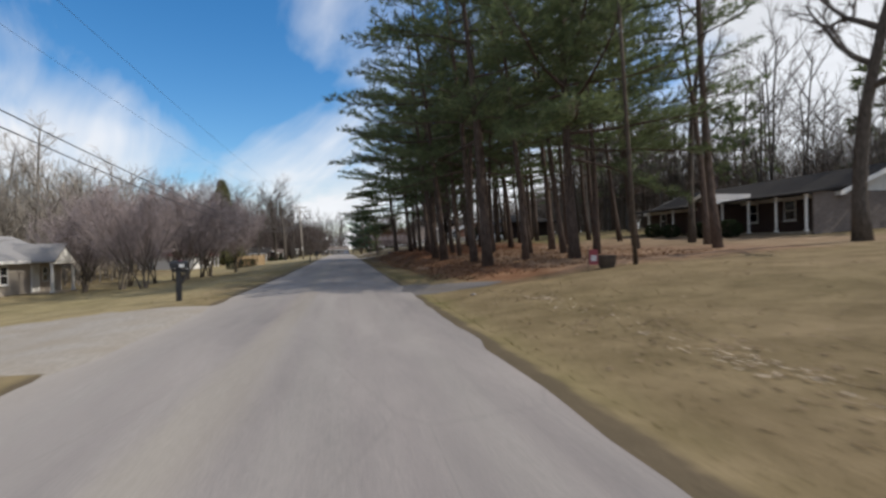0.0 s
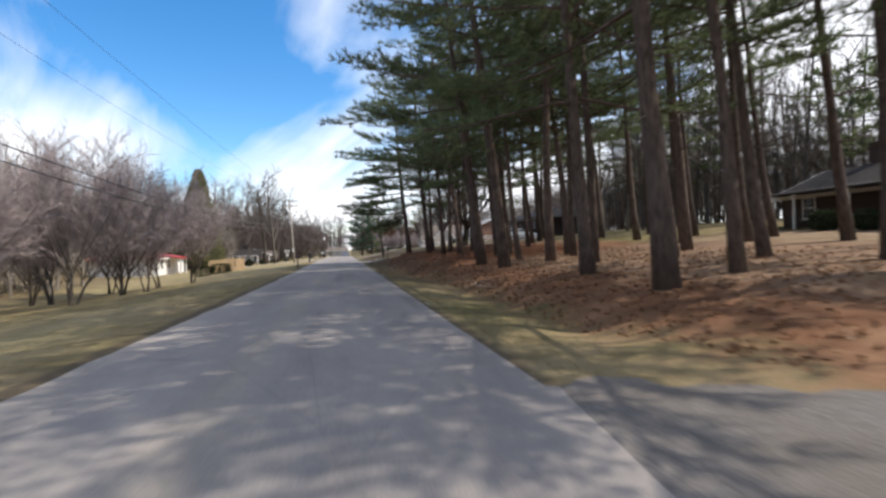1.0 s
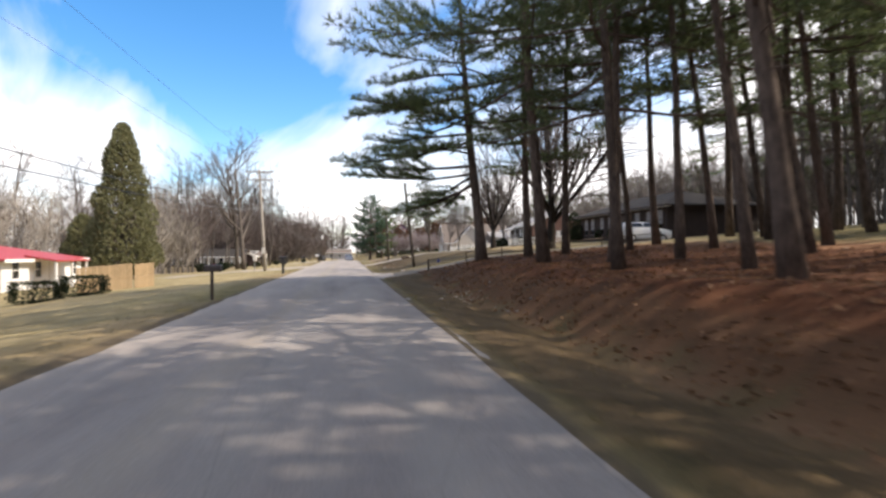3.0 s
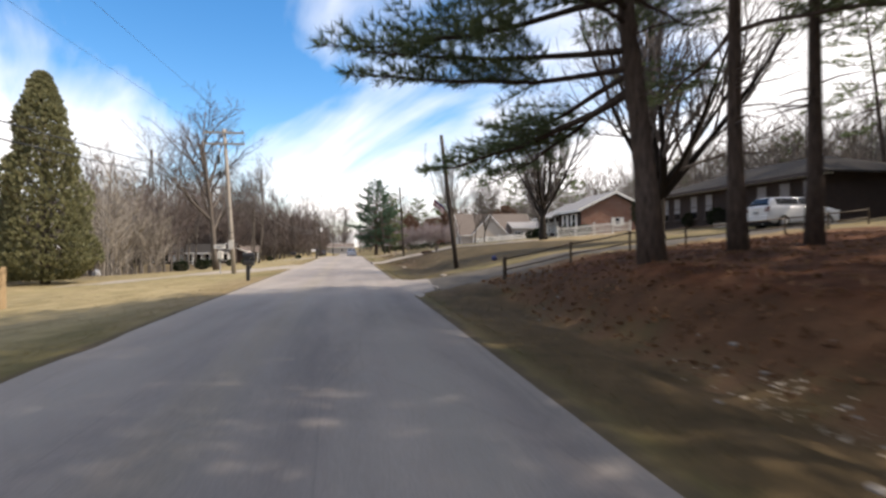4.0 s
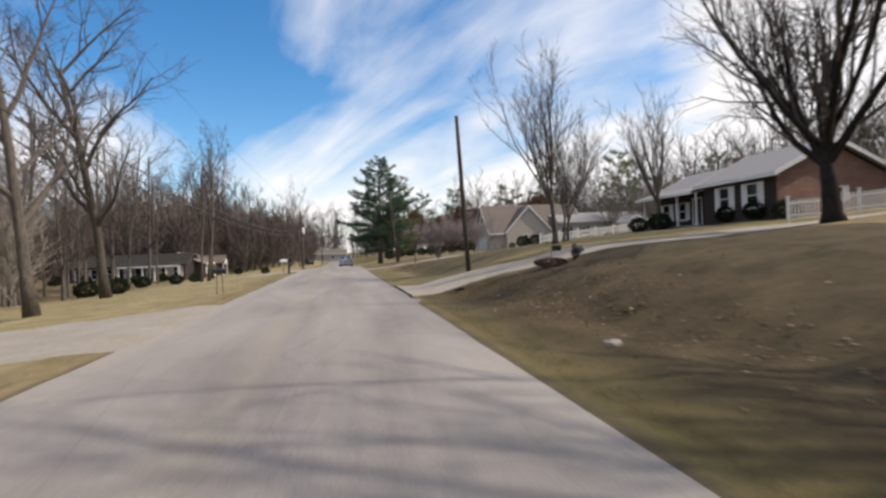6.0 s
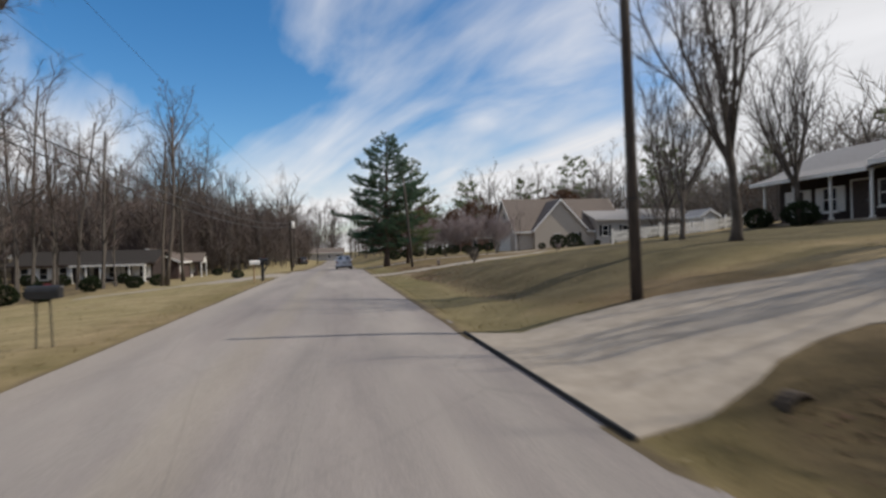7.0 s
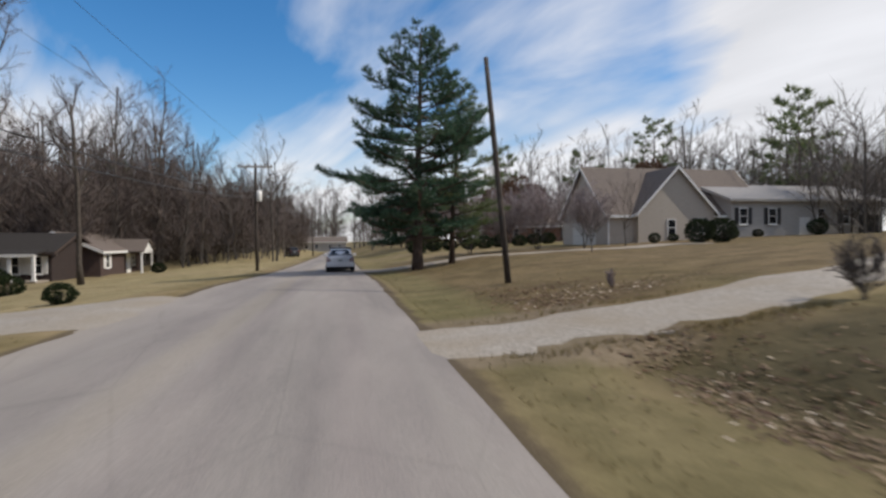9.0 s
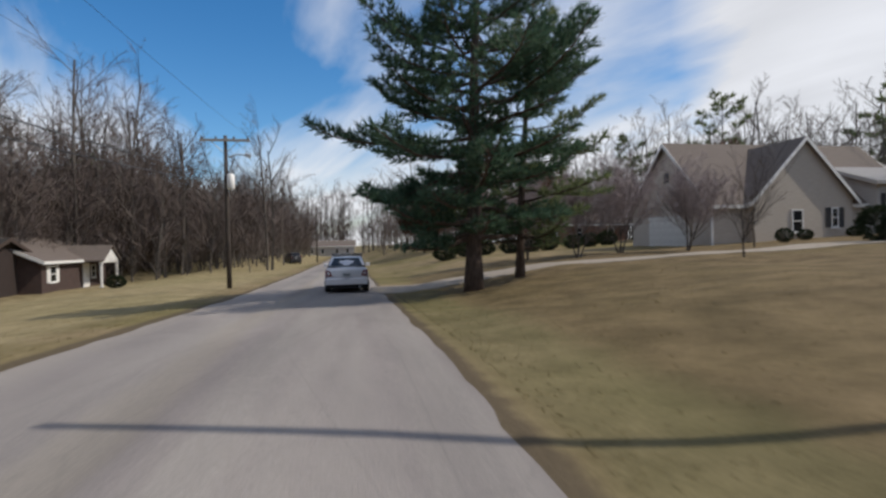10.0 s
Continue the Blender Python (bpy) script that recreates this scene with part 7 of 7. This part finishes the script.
scatter("fallen_leaves", "bleached leaf litter washed along the grove ditch", 330, lambda r: (lambda c: (c[0] + r.gauss(0, 0.16), c[1] + r.gauss(0, 0.5)))(r.choice(((5.05, 34.6), (5.0, 35.5), (4.95, 36.4), (4.7, 45.8), (4.5, 65.0), (4.45, 65.9), (4.6, 66.8)))), 0.065, M["pale_leaf"], 69, 1)
scatter("fallen_leaves", "scattered fallen leaves on the lawn", 1100, lambda r: (r.choice((r.gauss(4.3, 0.5), r.gauss(4.6, 0.9), 3.2 + r.random() * 10)), r.uniform(2, 15)), 0.065, M["dry_leaf"], 62, 1)
scatter("grass", "tan grass creeping over a drive edge", 900, lambda r: (r.uniform(2.6, 7.6), r.choice((135.0 + r.gauss(0, 0.12), 134.85 + r.gauss(0, 0.12), 137.4 + r.gauss(0, 0.15)))), 0.1, M["dry_grass"], 70, 3, 2.2, "grass")
scatter("pine_straw", "red-brown pine needles under the grove", 14000, lambda r: (4.4 + r.random() ** 1.4 * 12, r.uniform(20, 79)), 0.11, M["straw"], 63, 2, 0.25)
scatter("grass", "short tan winter grass along the verge", 17000, lambda r: (2.35 + r.random() ** 2.2 * 9, r.uniform(1, 165)), 0.06, M["dry_grass"], 64, 3, 2.2, "grass")
scatter("grass", "short tan winter grass along the west verge", 9000, lambda r: (-4.3 - r.random() ** 2.2 * 9, r.uniform(1, 170)), 0.06, M["dry_grass"], 65, 3, 2.2, "grass")


def stone_mesh(seed):
    bm = bmesh.new()
    bmesh.ops.create_icosphere(bm, subdivisions=1, radius=0.5)
    rng = random.Random(seed)
    for v in bm.verts:
        v.co *= rng.uniform(0.75, 1.15)
        v.co.z *= 0.55
    me = bpy.data.meshes.new("stone")
    bm.to_mesh(me)
    bm.free()
    me.materials.append(M["stone"])
    return me


stones = [stone_mesh(i) for i in range(4)]
srng = random.Random(71)
STONES = [(3.5, 14.9, 0.2), (3.7, 97.0, 0.3), (4.4, 89.2, 0.3), (4.0, 83.7, 0.35)]
STONES += [(srng.gauss(5.0, 0.5), srng.choice((srng.gauss(46, 0.8), srng.gauss(60.5, 1.0), srng.gauss(66.5, 1.2), srng.gauss(73.5, 0.8))), srng.uniform(0.06, 0.16)) for _ in range(34)]
for i, (sx, sy, ss) in enumerate(STONES):
    ob = new("stone", stones[i % 4])
    ob.matrix_basis = on_land(sx, sy, rz=srng.uniform(0, 360)) @ Matrix.Scale(ss, 4)
    tagged(ob, "pale rough stone lying in the ditch", "stone", "ditch stones")


def culvert(x, y, r=0.19, turn=0.0):
    """Pipe mouth, half buried, open towards the oncoming road."""
    ob = thing("culvert", on_land(x, y, rz=turn), "half-buried dark drain pipe mouth beside a driveway", "culvert")
    n = 20
    # the inner tube is near black: shade in the pipe put into colour
    for nm, rows, mat in (("pipe", [(0.9 * r, 0.0), (r, 0.01), (r, 0.16)], "soil"), ("rim", [(0.87 * r, 0.02), (0.87 * r, -0.008), (0.97 * r, -0.006), (0.97 * r, 0.006)], "soil"),
                          ("lining", [(0.86 * r, 0.0), (0.86 * r, 0.15)], "dark_void")):
        b = Buf()
        for rr, yy in rows:
            b.v += [(rr * math.cos(2 * math.pi * k / n), yy, -0.1 + rr * math.sin(2 * math.pi * k / n)) for k in range(n)]
        for i in range(len(rows) - 1):
            b.f += [(i * n + k, i * n + (k + 1) % n, (i + 1) * n + (k + 1) % n, (i + 1) * n + k) for k in range(n)]
        if nm == "lining":
            b.f.append(tuple(n + k for k in range(n)))
        part(nm, b, M[mat], ob, smooth=nm == "lining")


culvert(3.74, 107.0, 0.2, 12)
culvert(4.2, 134.5, 0.13)


def carport(m):
    ob = thing("carport", m, "low carport with a flat pale metal roof", "carport")
    b = Buf()
    b.bbox(-2.2, -1.0, 2.25, 2.2, 5.6, 2.45, 0.03)
    part("roof", b, M["white"], ob)
    for px in (-2.0, 2.0):
        for py in (-0.8, 5.4):
            b = Buf()
            b.bbox(px - 0.06, py - 0.06, -0.5, px + 0.06, py + 0.06, 2.25, 0.01)
            part("post", b, M["steel"], ob)


carport(on_land(-46.0, 151.0, rz=-58))


def tank(m):
    ob = thing("tank", m, "upright white tank with a domed top", "tank")
    b = Buf()
    b.tube([(0, 0, -0.3), (0, 0, 1.9), (0, 0, 2.3), (0, 0, 2.5)], [0.75, 0.72, 0.5, 0.15], 16)
    part("shell", b, M["white"], ob, smooth=True)
    b = Buf()
    b.tube([(0, 0, 2.45), (0, 0, 2.62)], [0.12, 0.1], 8)
    part("cap", b, M["steel"], ob)


tank(on_land(-39.0, 152.5))


def lawn_marker(m, label, panel=True):
    ob = thing("lawn_marker", m, label, "sign")
    b = Buf()
    b.tube([(0, 0, -0.2), (0, 0, 0.75)], [0.018, 0.015], 7)
    part("post", b, M["pole_pale"] if panel else M["iron"], ob)
    if panel:
        b = Buf()
        b.bbox(0.03, -0.02, 0.5, 0.42, 0.02, 0.72, 0.008)
        part("panel", b, M["black"], ob, "small black panel")


lawn_marker(on_land(6.95, 106.98) @ Matrix.Scale(0.85, 4), "small black sign panel on a thin pale stake")
lawn_marker(on_land(12.6, 132.5), "thin dark stake on a lawn", False)


def lawn_sign_and_pot():
    ob = thing("garden_sign", on_land(8.15, 16.7), "small faded red and white garden sign on a stake", "sign")
    b = Buf()
    b.tube([(-0.18, 0, -0.15), (-0.18, 0, 0.82), (0.18, 0, 0.82)], [0.012, 0.012, 0.012], 6)
    part("stake", b, M["iron"], ob)
    b = Buf()
    b.bbox(-0.15, -0.01, 0.2, 0.17, 0.01, 0.72, 0.004)
    pn = part("panel", b, M["flag_red"], ob, "faded red panel")
    b = Buf()
    b.box(-0.09, -0.016, 0.32, 0.11, -0.011, 0.52)
    part("emblem", b, M["flag_white"], pn)
    ob = thing("planter", on_land(8.75, 16.9), "low wooden half-barrel planter on the lawn", "planter")
    b = Buf()
    b.tube([(0, 0, -0.05), (0, 0, 0.2), (0, 0, 0.42)], [0.24, 0.31, 0.33], 14)
    part("tub", b, M["fence_wood"], ob)
    b = Buf()
    b.tube([(0, 0, 0.38), (0, 0, 0.43)], [0.29, 0.28], 12)
    part("soil", b, M["rust_brown"], ob)


lawn_sign_and_pot()


def lawn_ball(m):
    bm = bmesh.new()
    bmesh.ops.create_uvsphere(bm, u_segments=18, v_segments=12, radius=0.13)
    for f in bm.faces:
        f.smooth = True
    me = bpy.data.meshes.new("ball")
    bm.to_mesh(me)
    bm.free()
    me.materials.append(M["flag_blue"])
    ob = new("ball", me)
    ob.matrix_basis = m @ pose(0, 0, 0.11)
    tagged(ob, "dull violet-blue play ball on the lawn", "ball")


lawn_ball(on_land(7.1, 86.7))
